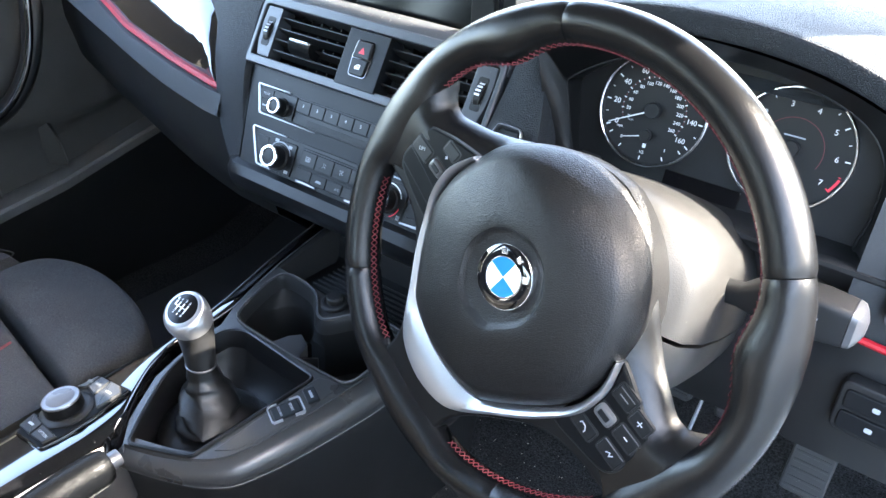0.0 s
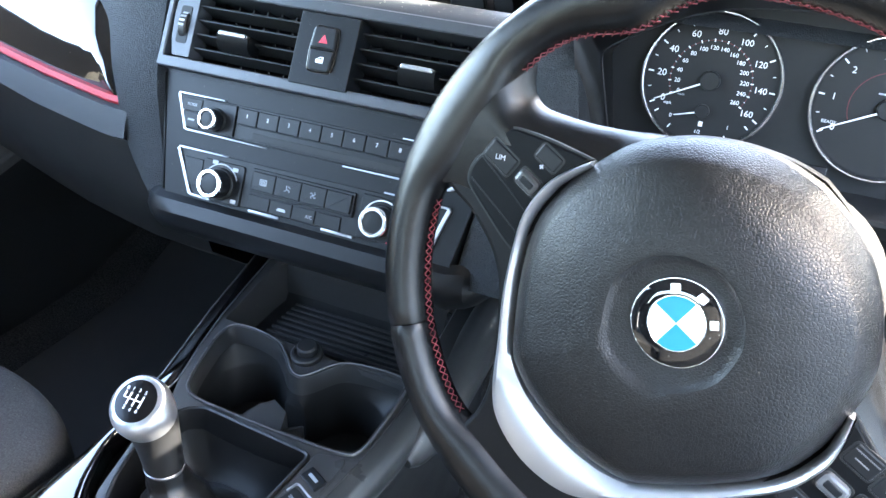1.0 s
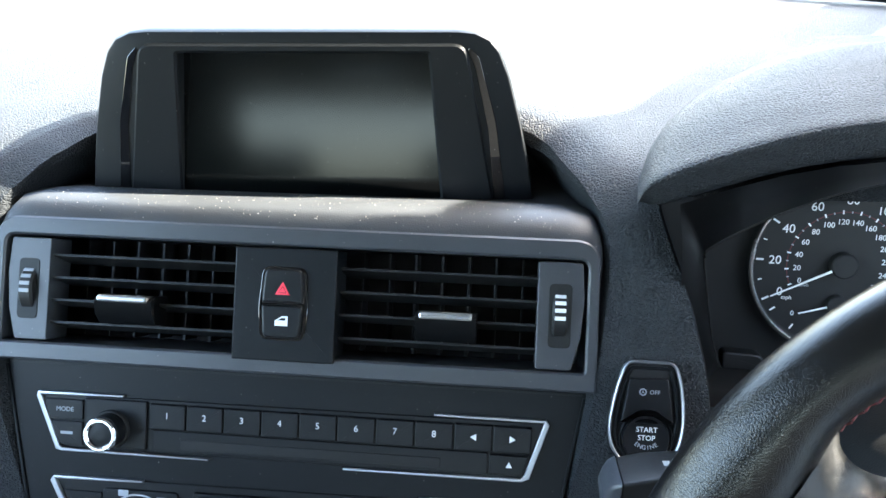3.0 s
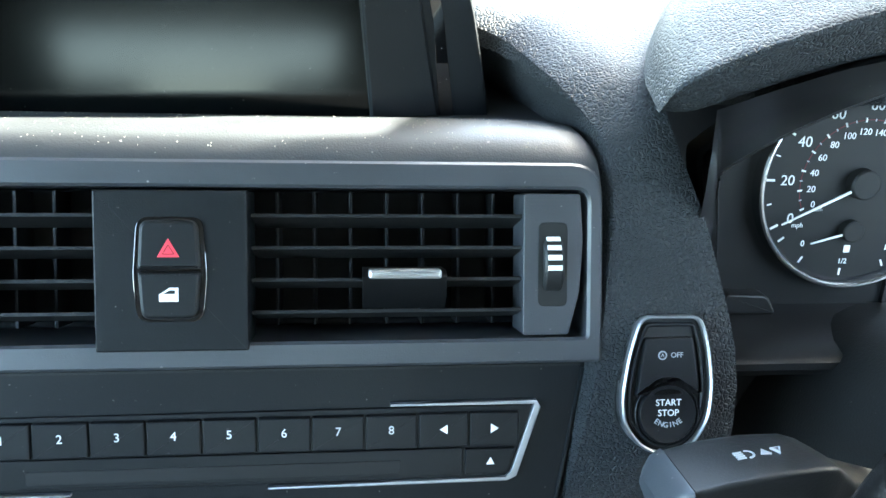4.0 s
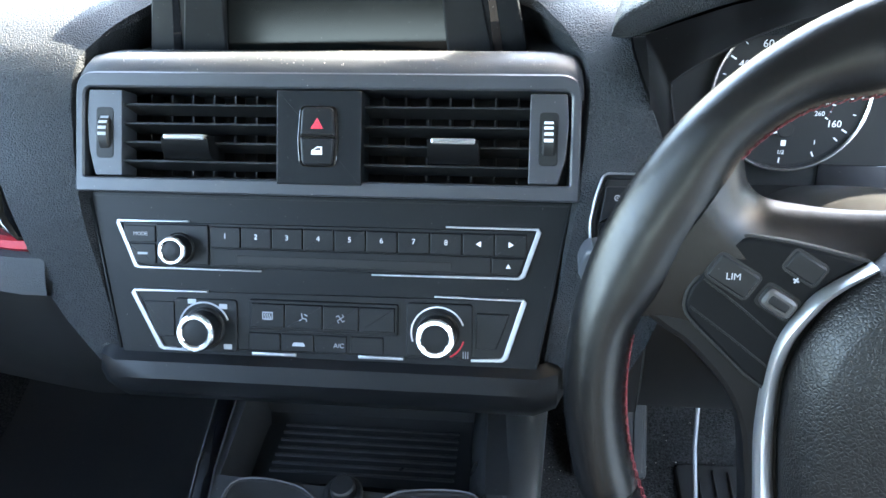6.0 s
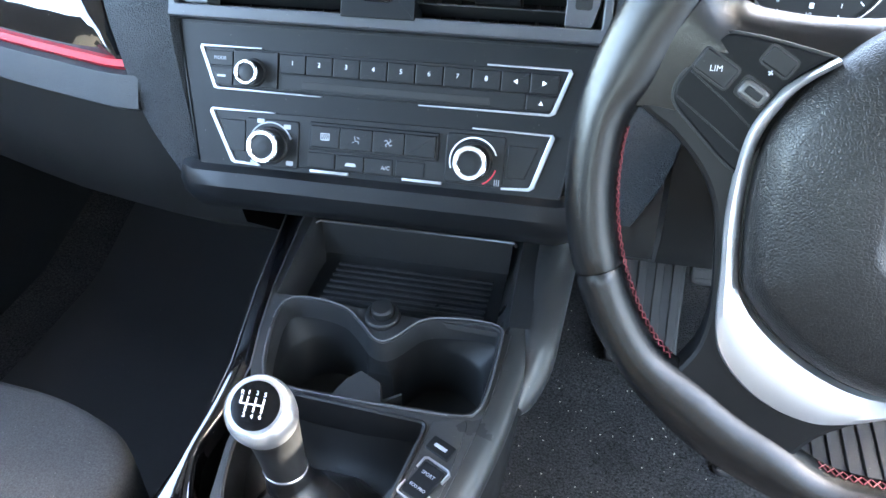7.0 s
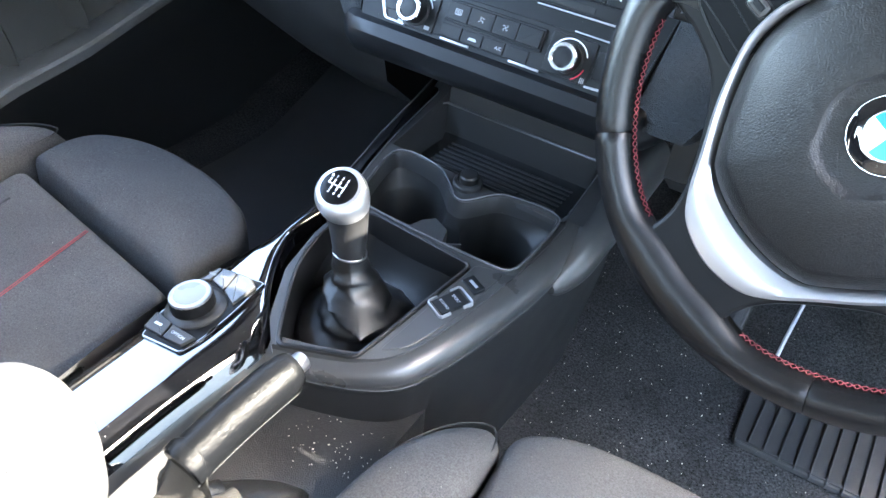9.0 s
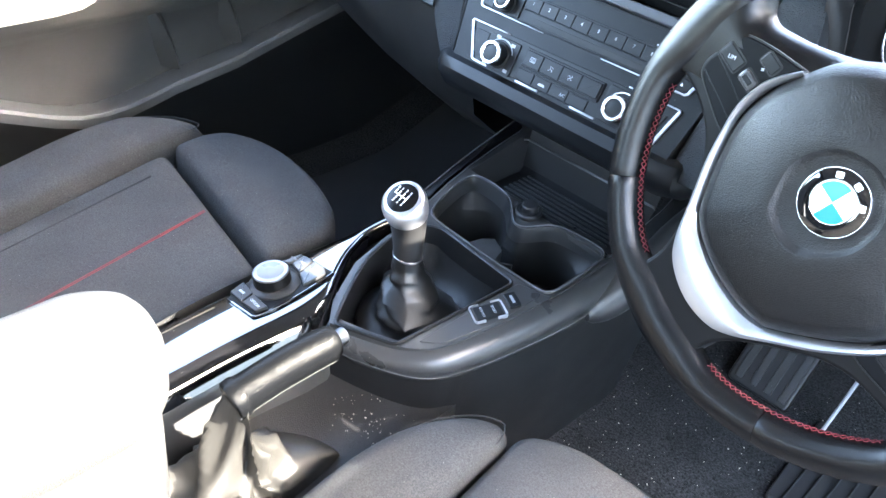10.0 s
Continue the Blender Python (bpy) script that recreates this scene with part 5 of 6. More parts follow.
part("sign", plate(stroke([(-0.002, -0.0055), (0.0025, 0.0015)], 0.0008), -0.0003, 0.0006, 0.0001, MWIP), M_GREYMARK, wip)

# ---- light switch and side vent beside the column ----
ML = basis((0.578, -0.036, 0.565), (1, -0.05, 0), (0, 0.1, 1))
lights = thing("light_switch", (0.578, -0.03, 0.545), "black light switch panel with pale signs", "switch")
part("surround", plate(rrect(-0.032, 0.040, -0.024, 0.024, 0.008), -0.01, 0.006, 0.002, ML), M_DARK, lights)
for v in (-0.011, 0.009):
    key = part("key", plate(rrect(-0.027, 0.034, v - 0.0085, v + 0.0085, 0.004), 0.0, 0.0085, 0.0012, ML), M_BUTTON, lights)
    part("sign", plate(rrect(-0.005, 0.001, v - 0.0022, v + 0.0022, 0.0015), 0.0084, 0.0088, 0.0001, ML), M_GREYMARK, key)
side_vent = thing("side_air_vent", (0.60, -0.02, 0.655), "black side air vent with a ribbed wheel", "air vent")
MSV = basis((0.615, -0.030, 0.672), (1, 0, 0), (0, 0.3, 0.95))
part("surround", hoop(rrect(-0.060, 0.070, -0.024, 0.026, 0.006), rrect(-0.050, 0.060, -0.017, 0.019, 0.004), -0.02, 0.006, 0.001, MSV), M_VENT, side_vent)
part("cavity", plate(rrect(-0.052, 0.062, -0.019, 0.021, 0.004), -0.02, -0.015, 0.001, MSV), M_BLACK, side_vent)
for v in (-0.009, 0.002, 0.013):
    part("slat", box(-0.035, 0.060, v - 0.001, v + 0.001, -0.014, 0.0, 0.0004, MSV), M_VENT, side_vent)
tw = part("thumb_wheel", box(-0.050, -0.036, -0.010, 0.012, -0.01, 0.008, 0.003, MSV), M_DARK, side_vent)
for k in range(5):
    part("mark", box(-0.048, -0.038, -0.007 + 0.004 * k, -0.005 + 0.004 * k, 0.0076, 0.0086, 0.0002, MSV), M_WHITE, tw)

# ---- centre console ----
def ztop(y):
    return 0.425 + 0.15 * (y + 0.06)


def on_top(pts, dz=0.0):
    return [(x, y, ztop(y) + dz) for x, y in pts]


def sunk(outer, levels):
    """Rings of one outline: (inset, depth) pairs."""
    return [on_top(inset(outer, d), z) for d, z in levels]


def filled(outer, holes, dz):
    """A sheet over outer with holes, on the console's slope, with a thin turned-down edge."""
    bm = bmesh.new()
    edges = []
    for loop in [outer] + holes:
        vs = [bm.verts.new((x, y, ztop(y) + dz)) for x, y in loop]
        edges += [bm.edges.new((vs[i - 1], vs[i])) for i in range(len(vs))]
    bmesh.ops.triangle_fill(bm, use_beauty=True, use_dissolve=False, edges=edges)
    rim = [e for e in bm.edges if len(e.link_faces) == 1]
    out = bmesh.ops.extrude_edge_only(bm, edges=rim)
    bmesh.ops.translate(bm, verts=[v for v in out["geom"] if isinstance(v, bmesh.types.BMVert)], vec=(0, 0, -0.006))
    return bm


console = thing("centre_console", (0, -0.2, 0.08), "dark plastic centre console with cup holders between the seats", "console")
RIDGE = [(0.139, 0.10), (0.136, 0.024), (0.131, -0.05), (0.124, -0.133), (0.106, -0.222), (0.091, -0.272), (0.076, -0.300), (0.050, -0.320), (0.008, -0.338), (-0.038, -0.352)]
ridge = [tuple(p)[:2] for p in smooth_line([(a, b, 0) for a, b in RIDGE], 5)]
side = []
for i, (x, y) in enumerate(ridge):
    z = ztop(y) - 0.008
    a, b = Vector(ridge[max(i - 1, 0)]), Vector(ridge[min(i + 1, len(ridge) - 1)])
    t = (b - a).normalized()
    n = Vector((-t.y, t.x))
    low = 0.07 if y > -0.18 else 0.07 + 0.20 * min(1, (-0.18 - y) / 0.10)
    s = 1.0 - 0.40 * min(1, max(0, (-0.10 - y) / 0.18))
    q = lambda d, zz: (x + n.x * d, y + n.y * d, zz)
    side.append([q(-0.016, z + 0.007), q(-0.008, z + 0.0055), q(0.000, z), q(0.004, z - 0.008 * s), q(0.0055, z - 0.020 * s), q(0.004, z - 0.034 * s), q(0.0015, z - 0.0385 * s), q(-0.001, z - 0.040 * s), q(-0.0005, z - 0.043 * s), q(-0.003, z - 0.06 * s), q(-0.014, max(0.25, low)), q(-0.026, max(0.16, low - 0.005)), q(-0.036, low - 0.01)])
part("side_rail", loft([r[:8] for r in side], closed=False), M_CONSOLE, console, "rounded satin plastic rail")
part("rail_seam", tube([r[6] for r in side[6:]], 0.0009, 5), M_LINE, console, "pale worn seam under the rail")
part("side_panel", loft([r[7:] for r in side], closed=False), M_DARK, console)
LEFT = [(-0.148, 0.10), (-0.146, 0.067), (-0.134, -0.016), (-0.124, -0.104), (-0.119, -0.162), (-0.124, -0.23), (-0.144, -0.30), (-0.158, -0.37), (-0.166, -0.45), (-0.169, -0.60)]
lft = [tuple(p)[:2] for p in smooth_line([(a, b, 0) for a, b in LEFT], 4)]
part("side_panel", loft([[(x, y, ztop(y) - 0.004), (x - 0.004, y, ztop(y) - 0.012), (x - 0.006, y, ztop(y) - 0.03), (x + 0.004, y, 0.25), (x + 0.03, y, 0.07)] for x, y in lft], closed=False), M_CONSOLE, console)

GEAR = rounded([(-0.055, -0.163), (0.063, -0.170), (0.036, -0.318), (-0.030, -0.344), (-0.052, -0.310), (-0.080, -0.257), (-0.087, -0.205), (-0.075, -0.172)], [0.006, 0.006, 0.006, 0.006, 0.02, 0.03, 0.02, 0.012], 4)
CUP = [(-0.101, -0.085), (-0.100, -0.070), (-0.093, -0.061), (-0.075, -0.059), (-0.055, -0.061), (-0.038, -0.066), (-0.027, -0.074), (-0.017, -0.083), (-0.008, -0.092), (0.0, -0.0960), (0.008, -0.0960), (0.016, -0.090), (0.024, -0.080), (0.032, -0.070), (0.042, -0.064), (0.056, -0.061), (0.080, -0.059), (0.098, -0.060), (0.106, -0.064), (0.108, -0.074), (0.107, -0.110), (0.104, -0.140), (0.100, -0.150), (0.092, -0.155), (0.060, -0.157), (0.015, -0.157), (-0.035, -0.156), (-0.072, -0.154), (-0.087, -0.146), (-0.096, -0.118)]
CUP = [tuple(p)[:2] for p in smooth_line([(a, b, 0) for a, b in CUP + CUP[:1]], 2)][:-1]
top_outer = [(x - 0.013, y) for x, y in ridge if y < -0.052][:-2] + [(-0.030, -0.352), (-0.058, -0.325), (-0.086, -0.270), (-0.094, -0.215), (-0.092, -0.170), (-0.100, -0.150), (-0.112, -0.120), (-0.118, -0.07), (-0.119, -0.054)]
part("top_panel", filled(top_outer, [GEAR, CUP], 0.0), M_CONSOLE, console)
part("gear_frame", loft(sunk(GEAR, [(-0.0035, 0.0), (-0.0030, 0.0022), (-0.0015, 0.0030), (0.0005, 0.0022), (0.002, -0.004), (0.004, -0.02), (0.006, -0.05)]), caps=(False, False)), M_BOOT, console, "leather-edged frame round the gear lever")

# cup holder
holder = part("cup_holder", loft(sunk(CUP, [(-0.0030, -0.001), (-0.0028, 0.0012), (-0.0015, 0.0024), (0.0004, 0.0020), (0.0018, -0.003), (0.0030, -0.018)]), caps=(False, False)), M_CUP, console, "twin cup holder")
# Lighter bead takes the place of a highlight on the lip.
part("rim_glint", tube([(x, y, ztop(y) + 0.0026) for x, y in inset(CUP, -0.0022)], 0.0009, 6, closed=True), M_CAP, holder, "paler bead drawn as the rim's highlight")
floor_rings = [on_top(inset(CUP, 0.003), -0.018)]
C1, C2 = Vector((-0.052, -0.109)), Vector((0.056, -0.108))
for k, z in ((0.15, -0.024), (0.85, -0.031), (1.0, -0.035), (1.0, -0.085)):
    ring = []
    for p in inset(CUP, 0.003):
        p = Vector(p)
        c = C1 if (p - C1).length < (p - C2).length else C2
        d = (p - c)
        goal = c + d.normalized() * min(0.043, d.length)
        ring.append(p.lerp(goal, k))
    floor_rings.append([(p.x, p.y, ztop(p.y) + z) for p in ring])
part("cup_well", loft(floor_rings, caps=(False, True)), M_BLACK, holder)
part("divider", loft([[(-0.030, -0.150, ztop(-0.15) - z), (0.018, -0.150, ztop(-0.15) - z), (0.012 - d, -0.128 + d, ztop(-0.13) - z), (-0.010, -0.118 + d, ztop(-0.13) - z), (-0.022 + d, -0.130 + d, ztop(-0.13) - z)] for d, z in ((0.0, 0.07), (0.0, 0.014), (0.002, 0.012))]), M_CONSOLE, holder)
part("fin", loft([[(0.006, -0.146, ztop(-0.14) - z), (0.030, -0.128, ztop(-0.14) - z), (0.031, -0.130, ztop(-0.14) - z), (0.008, -0.149, ztop(-0.14) - z)] for z in (0.06, 0.018)]), M_CONSOLE, holder)
cap = part("socket_cap", lathe([(0.0165, -0.012), (0.0165, 0.004), (0.0150, 0.0055), (0.0120, 0.0058), (0.0112, 0.0040)], 36, pose(-0.003, -0.066, ztop(-0.066), 8, 0, 0)), M_DARK, console, "power socket cap")
part("pull_tab", lathe([(0.0105, 0.0), (0.0105, 0.0095), (0.0090, 0.0112)], 28, pose(-0.003, -0.064, ztop(-0.066) + 0.002, 8, 0, 0)), M_DARK, cap)

# tray in front of the cup holder
part("tray_floor", loft([[(x0, y, z), (x1, y, z)] for x0, x1, y, z in ((-0.100, 0.108, -0.056, ztop(-0.056) - 0.001), (-0.098, 0.104, -0.050, 0.412), (-0.096, 0.100, -0.044, 0.4035), (-0.096, 0.098, -0.036, 0.4010), (-0.099, 0.096, 0.034, 0.3985), (-0.101, 0.097, 0.044, 0.404), (-0.104, 0.100, 0.052, 0.440), (-0.106, 0.104, 0.062, 0.485), (-0.11, 0.108, 0.075, 0.535))], closed=False), M_BLACK, console)
for k in range(7):
    y = -0.026 + 0.0095 * k
    z = 0.4008 - (y + 0.036) * 0.034
    part("rib", box(-0.082, 0.084, y, y + 0.0030, z - 0.004, z + 0.0022, 0.0009), M_CUP, console)
part("tray_lip", tube([(-0.108, 0.046, 0.4395), (-0.104, 0.050, 0.4405), (0.100, 0.050, 0.4405), (0.104, 0.046, 0.4395)], 0.0016, 6), M_CUP, console, "edge of the tray's rear wall")
for k in (-1, 1):
    part("tray_cheek", loft([[(k * (0.096 + w), y, z0), (k * (0.103 + w), y, z0 + 0.010), (k * (0.108 + w), y, ztop(y) - 0.004 + dz), (k * (0.111 + w), y, ztop(y) + dz), (k * 0.132, y, ztop(y) + dz)] for y, z0, dz, w in ((-0.056, 0.412, -0.001, 0.002), (-0.03, 0.398, 0.0, 0.001), (0.03, 0.396, 0.002, 0.0), (0.052, 0.40, 0.003, 0.0), (0.08, 0.42, 0.012, 0.0), (0.11, 0.44, 0.014, 0.0))], closed=False), M_CUP, console)

# gloss strip and controller panel on the passenger side
strip = []
for y, a, b, zb, e in [(0.17, -0.152, -0.134, 0.470, 0), (0.095, -0.146, -0.128, 0.4545, 0), (0.05, -0.142, -0.122, 0.4475, 0), (0.0, -0.137, -0.120, 0.4400, 0), (-0.05, -0.134, -0.1185, 0.4305, 0), (-0.10, -0.128, -0.1125, 0.4215, 0), (-0.14, -0.123, -0.105, 0.4150, 0), (-0.18, -0.1235, -0.1085, 0.4065, 0), (-0.22, -0.126, -0.116, 0.3995, 0), (-0.245, -0.128, -0.1095, 0.3975, 0), (-0.27, -0.132, -0.0985, 0.3965, 0), (-0.30, -0.1355, -0.079, 0.3955, 0.05), (-0.325, -0.1375, -0.0625, 0.3950, 0.4), (-0.35, -0.1385, -0.0570, 0.3935, 1), (-0.38, -0.139, -0.0565, 0.3915, 1), (-0.44, -0.141, -0.0640, 0.3860, 1), (-0.50, -0.145, -0.0685, 0.3800, 1), (-0.62, -0.148, -0.074, 0.3700, 1)]:
    w = b - a
    at_x = lambda t, dz: (a + w * t, y, zb - 0.106 * w * (1 - t) + dz)
    strip.append([(a - 0.004, y, at_x(0, 0)[2] - 0.022), (a - 0.001, y, at_x(0, 0)[2] - 0.004), at_x(0.03, 0), at_x(0.18, 0.0004), at_x(0.36, 0.0006), at_x(0.54, 0.0006), at_x(0.72, 0.0004), at_x(0.86, 0.0), at_x(0.95, -0.0008), (b + 0.0006, y, zb - 0.0030), (b + 0.0006 + 0.0060 * e, y, zb - 0.0075 - 0.002 * (1 - e)), (b + 0.0008 + 0.0130 * e, y, zb - 0.0150), (b + 0.001 + 0.0170 * e, y, zb - 0.0215)])
part("gloss_strip", loft(smooth_rows(strip, 3), closed=False), M_GLOSS, console, "piano black trim strip", sharp=60)
# Pale beads imitate the bright highlight lines on the strip's edges.
for j in (2, 9):
    part("edge_glint", tube([Vector(r[j]) + Vector((0, 0, 0.0008)) for r in strip[:8]], 0.0008, 6), M_SATIN, console, "pale bead drawn as the strip edge's highlight")
part("strip_skirt", loft([[(r[12][0] - 0.001, r[12][1], r[12][2] + 0.002), (r[12][0] + 0.003, r[12][1], r[12][2] - 0.004), (r[12][0] + 0.005, r[12][1], r[12][2] - 0.03), (r[12][0] + 0.006, r[12][1], 0.28)] for r in strip[11:]], closed=False), M_CONSOLE, console)

# drive mode keys
def key_on_top(name, x, y, w, h, turn, parent, mat, dz=0.0, lift=0.003):
    m = pose(x, y, ztop(y) + dz, 8.5, 0, turn)
    return part(name, plate(rrect(-w / 2, w / 2, -h / 2, h / 2, 0.002), -0.002, lift, 0.001, m), mat, parent), m


inset_pts = rounded([(0.068, -0.165), (0.098, -0.158), (0.090, -0.225), (0.070, -0.285), (0.050, -0.300)], [0.004, 0.010, 0.02, 0.01, 0.004], 4)
part("key_plate", loft(sunk(inset_pts, [(0, -0.001), (0, 0.0006), (0.0006, 0.0010)])), M_CONSOLE, console)
k1, m1 = key_on_top("traction_key", 0.0805, -0.189, 0.023, 0.0135, -27, console, M_BUTTON)
part("text_bar", plate(rrect(-0.006, 0.006, -0.0015, 0.0015, 0.0003), 0.0028, 0.0033, 0.0001, m1), M_GREYMARK, k1)
k2, m2 = key_on_top("mode_key", 0.0735, -0.2195, 0.021, 0.030, -27, console, M_BUTTON)
lettering("lettering", "SPORT", 0.0042, m2 @ pose(0, 0.006, 0.0032), M_GREYMARK, k2)
lettering("lettering", "ECO PRO", 0.0036, m2 @ pose(0, -0.007, 0.0032), M_GREYMARK, k2)
for s in (1, -1):
    part("silver_bracket", plate(stroke([(-0.0125, s * 0.007), (-0.0125, s * 0.0165), (-0.010, s * 0.0182), (0.010, s * 0.0182), (0.0125, s * 0.0165), (0.0125, s * 0.007)], 0.0015), -0.001, 0.0036, 0.0006, m2), M_SILVER, k2, "silver bracket")

knee = []
for t in steps(0, 1, 20):
    c = Vector((0.131, -0.108, 0.372)).lerp(Vector((0.146, 0.10, 0.435)), t)
    w = 0.005 + 0.025 * math.sin(math.pi * 0.5 * min(1, t * 3.2)) ** 0.7
    knee.append([c + Vector((w * 0.75 * math.cos(a), 0.0, (w * 1.15) * math.sin(a))) for a in steps(0, 2 * math.pi, 20)[:-1]])
part("knee_pad", loft(knee), M_CONSOLE, console)

# ---- gear lever ----
lever = thing("gear_lever", (-0.01, -0.25, 0.38), "manual gear lever with silver-rimmed knob and leather boot", "gear lever")
neck, bend, head = Vector((-0.0225, -0.2515, 0.4340)), Vector((-0.0285, -0.2495, 0.4770)), Vector((-0.0312, -0.2585, 0.5080))
spine = smooth_line([neck + (neck - bend) * 0.05, neck, bend, head], 12)[12:]


def knob_ring(t, r, lean):
    """A ring at t along the lever's bent spine, leaning back by so many degrees."""
    f = t * (len(spine) - 1)
    i = min(int(f), len(spine) - 2)
    c = spine[i].lerp(spine[i + 1], f - i)
    turn = Matrix.Rotation(radians(lean), 3, "X") @ Matrix.Rotation(radians(3), 3, "Y")
    return [c + turn @ Vector((r * math.cos(w), r * math.sin(w), 0)) for w in steps(0, 2 * math.pi, 48)[:-1]]


def knob_rings(profile, caps=(False, False)):
    return loft([knob_ring(*q) for q in profile], caps=caps)


part("shaft_collar", knob_rings([(0.0, 0.0155, -4), (0.0, 0.0165, -4), (0.03, 0.0168, -4), (0.045, 0.0160, -4)]), M_SATIN, lever, "thin satin collar")
knob_body = part("knob", knob_rings([(0.04, 0.0156, -4), (0.10, 0.0162, -3), (0.22, 0.0170, -1), (0.34, 0.0181, 3), (0.46, 0.0196, 9), (0.56, 0.0212, 14), (0.63, 0.0224, 18)]), M_KNOB, lever)
part("silver_head", knob_rings([(0.60, 0.0219, 17), (0.64, 0.0230, 19), (0.70, 0.0239, 22), (0.77, 0.0245, 25), (0.84, 0.0244, 28), (0.90, 0.0235, 30), (0.945, 0.0220, 31), (0.975, 0.0200, 31), (0.99, 0.0183, 31), (0.992, 0.0174, 31)]), M_SILVER, knob_body, "satin silver head")
MT = Matrix.Translation(head) @ Matrix.Rotation(radians(31), 4, "X") @ Matrix.Rotation(radians(3), 4, "Y")
pat = part("shift_pattern", lathe([(0.0176, -0.0030), (0.0172, -0.0006), (0.012, 0.0004), (0.004, 0.0008)], 40, MT), M_DISC, knob_body, "gloss black shift pattern disc")
MP = MT @ pose(0, 0, 0.0012)
for x in (-0.0058, 0.0, 0.0058):
    part("line", plate(rrect(x - 0.00045, x + 0.00045, -0.0050, 0.0050, 0.0002), -0.0012, 0.0004, 0.0001, MP), M_WHITE, pat)
part("line", plate(rrect(-0.0104, 0.0062, -0.00045, 0.00045, 0.0002), -0.0012, 0.0004, 0.0001, MP), M_WHITE, pat)
part("line", plate(rrect(-0.0109, -0.0100, -0.00045, 0.0050, 0.0002), -0.0012, 0.0004, 0.0001, MP), M_WHITE, pat)
for words, x, y in (("1", -0.0058, 0.0076), ("3", 0.0, 0.0080), ("5", 0.0058, 0.0076), ("2", -0.0058, -0.0076), ("4", 0.0, -0.0080), ("6", 0.0058, -0.0076), ("R", -0.0104, 0.0072)):
    lettering("numeral", words, 0.0043, MP @ pose(x, y, 0.0002), M_WHITE, pat)
boot = []
NB = 96
gear_ring = [Vector(p) for p in GEAR]
mid = Vector((-0.014, -0.248))
low_ring = []
for j in range(NB):
    f = j / NB * len(gear_ring)
    i = int(f)
    low_ring.append(gear_ring[i % len(gear_ring)].lerp(gear_ring[(i + 1) % len(gear_ring)], f - i))
# the skirt sinks from the frame, then the sleeve climbs in folds to the collar
for k, zz in ((0.0, -0.010), (0.06, -0.026), (0.14, -0.042), (0.24, -0.054), (0.34, -0.060)):
    ring = []
    for p in low_ring:
        a = math.atan2(p.y - mid.y, p.x - mid.x)
        goal = mid + Vector((math.cos(a), math.sin(a))) * 0.050
        q = p.lerp(goal, k / 0.42)
        ring.append((q.x, q.y, ztop(q.y) + zz + 0.004 * k * math.sin(5 * a + 1)))
    boot.append(ring)
for t in steps(0, 1, 44):
    sway = 0.013 * math.exp(-((t - 0.42) / 0.22) ** 2)
    cx, cy = mid.x + (neck.x - mid.x) * t + sway, mid.y + (neck.y - mid.y) * t - 0.5 * sway
    z = 0.338 + (0.4345 - 0.338) * t
    r = interp([(0, 0.070), (0.12, 0.063), (0.25, 0.0545), (0.4, 0.0440), (0.55, 0.0330), (0.70, 0.0240), (0.84, 0.0188), (0.94, 0.0164), (1, 0.0160)], t)
    ring = []
    for p in low_ring:
        a = math.atan2(p.y - mid.y, p.x - mid.x)
        w = math.sin(math.pi * min(1, t * 1.02)) ** 0.7
        fold = 0.0
        for t0, swing, a0, wide, high in ((0.30, 0.12, 0.4, 0.064, 0.0115), (0.53, 0.15, 2.0, 0.046, 0.0100), (0.72, 0.09, 4.0, 0.036, 0.0048)):
            line = t0 + swing * math.sin(a - a0)
            fold += high * (0.55 + 0.45 * math.cos(a + 0.5)) * math.exp(-((t - line) / wide) ** 2)
            fold -= 0.45 * high * math.exp(-((t - line - 1.9 * wide) / wide) ** 2)
        fold += 0.0008 * math.sin(11 * a + 6 * math.sin(7 * t)) * w
        rr = r + w * fold
        ring.append((cx + rr * math.cos(a), cy + rr * math.sin(a), z - w * fold * 0.5))
    boot.append(ring)
part("boot", loft(boot, caps=(False, False)), M_BOOT, lever, "creased black leather boot", sharp=80)

# ---- rotary controller ----
control = thing("rotary_controller", (-0.102, -0.365, 0.38), "rotary menu controller with keys on a gloss panel", "controller")
MI = pose(-0.1085, -0.3570, 0.3895, 5.0, -6.5, 0)
co = rounded([(-0.0230, -0.0545), (0.0240, -0.0525), (0.0300, -0.030), (0.0310, 0.005), (0.0280, 0.0540), (-0.0235, 0.0505), (-0.0305, 0.012), (-0.0310, -0.030)], [0.003, 0.004, 0.02, 0.02, 0.003, 0.004, 0.02, 0.02], 4)
part("surround", plate(co, -0.008, 0.0020, 0.0010, MI), M_GLOSS, control)
part("bed", plate(inset(co, 0.0018), 0.0, 0.0026, 0.0008, MI), M_KEYPAD, control)
part("plinth", lathe([(0.0290, 0.0), (0.0286, 0.0040), (0.0262, 0.0060), (0.0225, 0.0068)], 48, MI @ pose(-0.0045, -0.004, 0.0)), M_DARK, control)
MK = MI @ pose(-0.006, -0.005, 0)
rot = part("knob", lathe([(0.0194, 0.0055), (0.0206, 0.0070), (0.0203, 0.0165), (0.0197, 0.0185)], 72, MK, wobble=lambda i: 1 + 0.010 * (i % 3 == 0)), M_KEYPAD, control)
part("satin_ring", lathe([(0.0198, 0.0172), (0.0199, 0.0190), (0.0191, 0.0204), (0.0167, 0.0210), (0.0149, 0.0206)], 56, MK, caps=(False, False)), M_SATIN, rot, "satin ring")
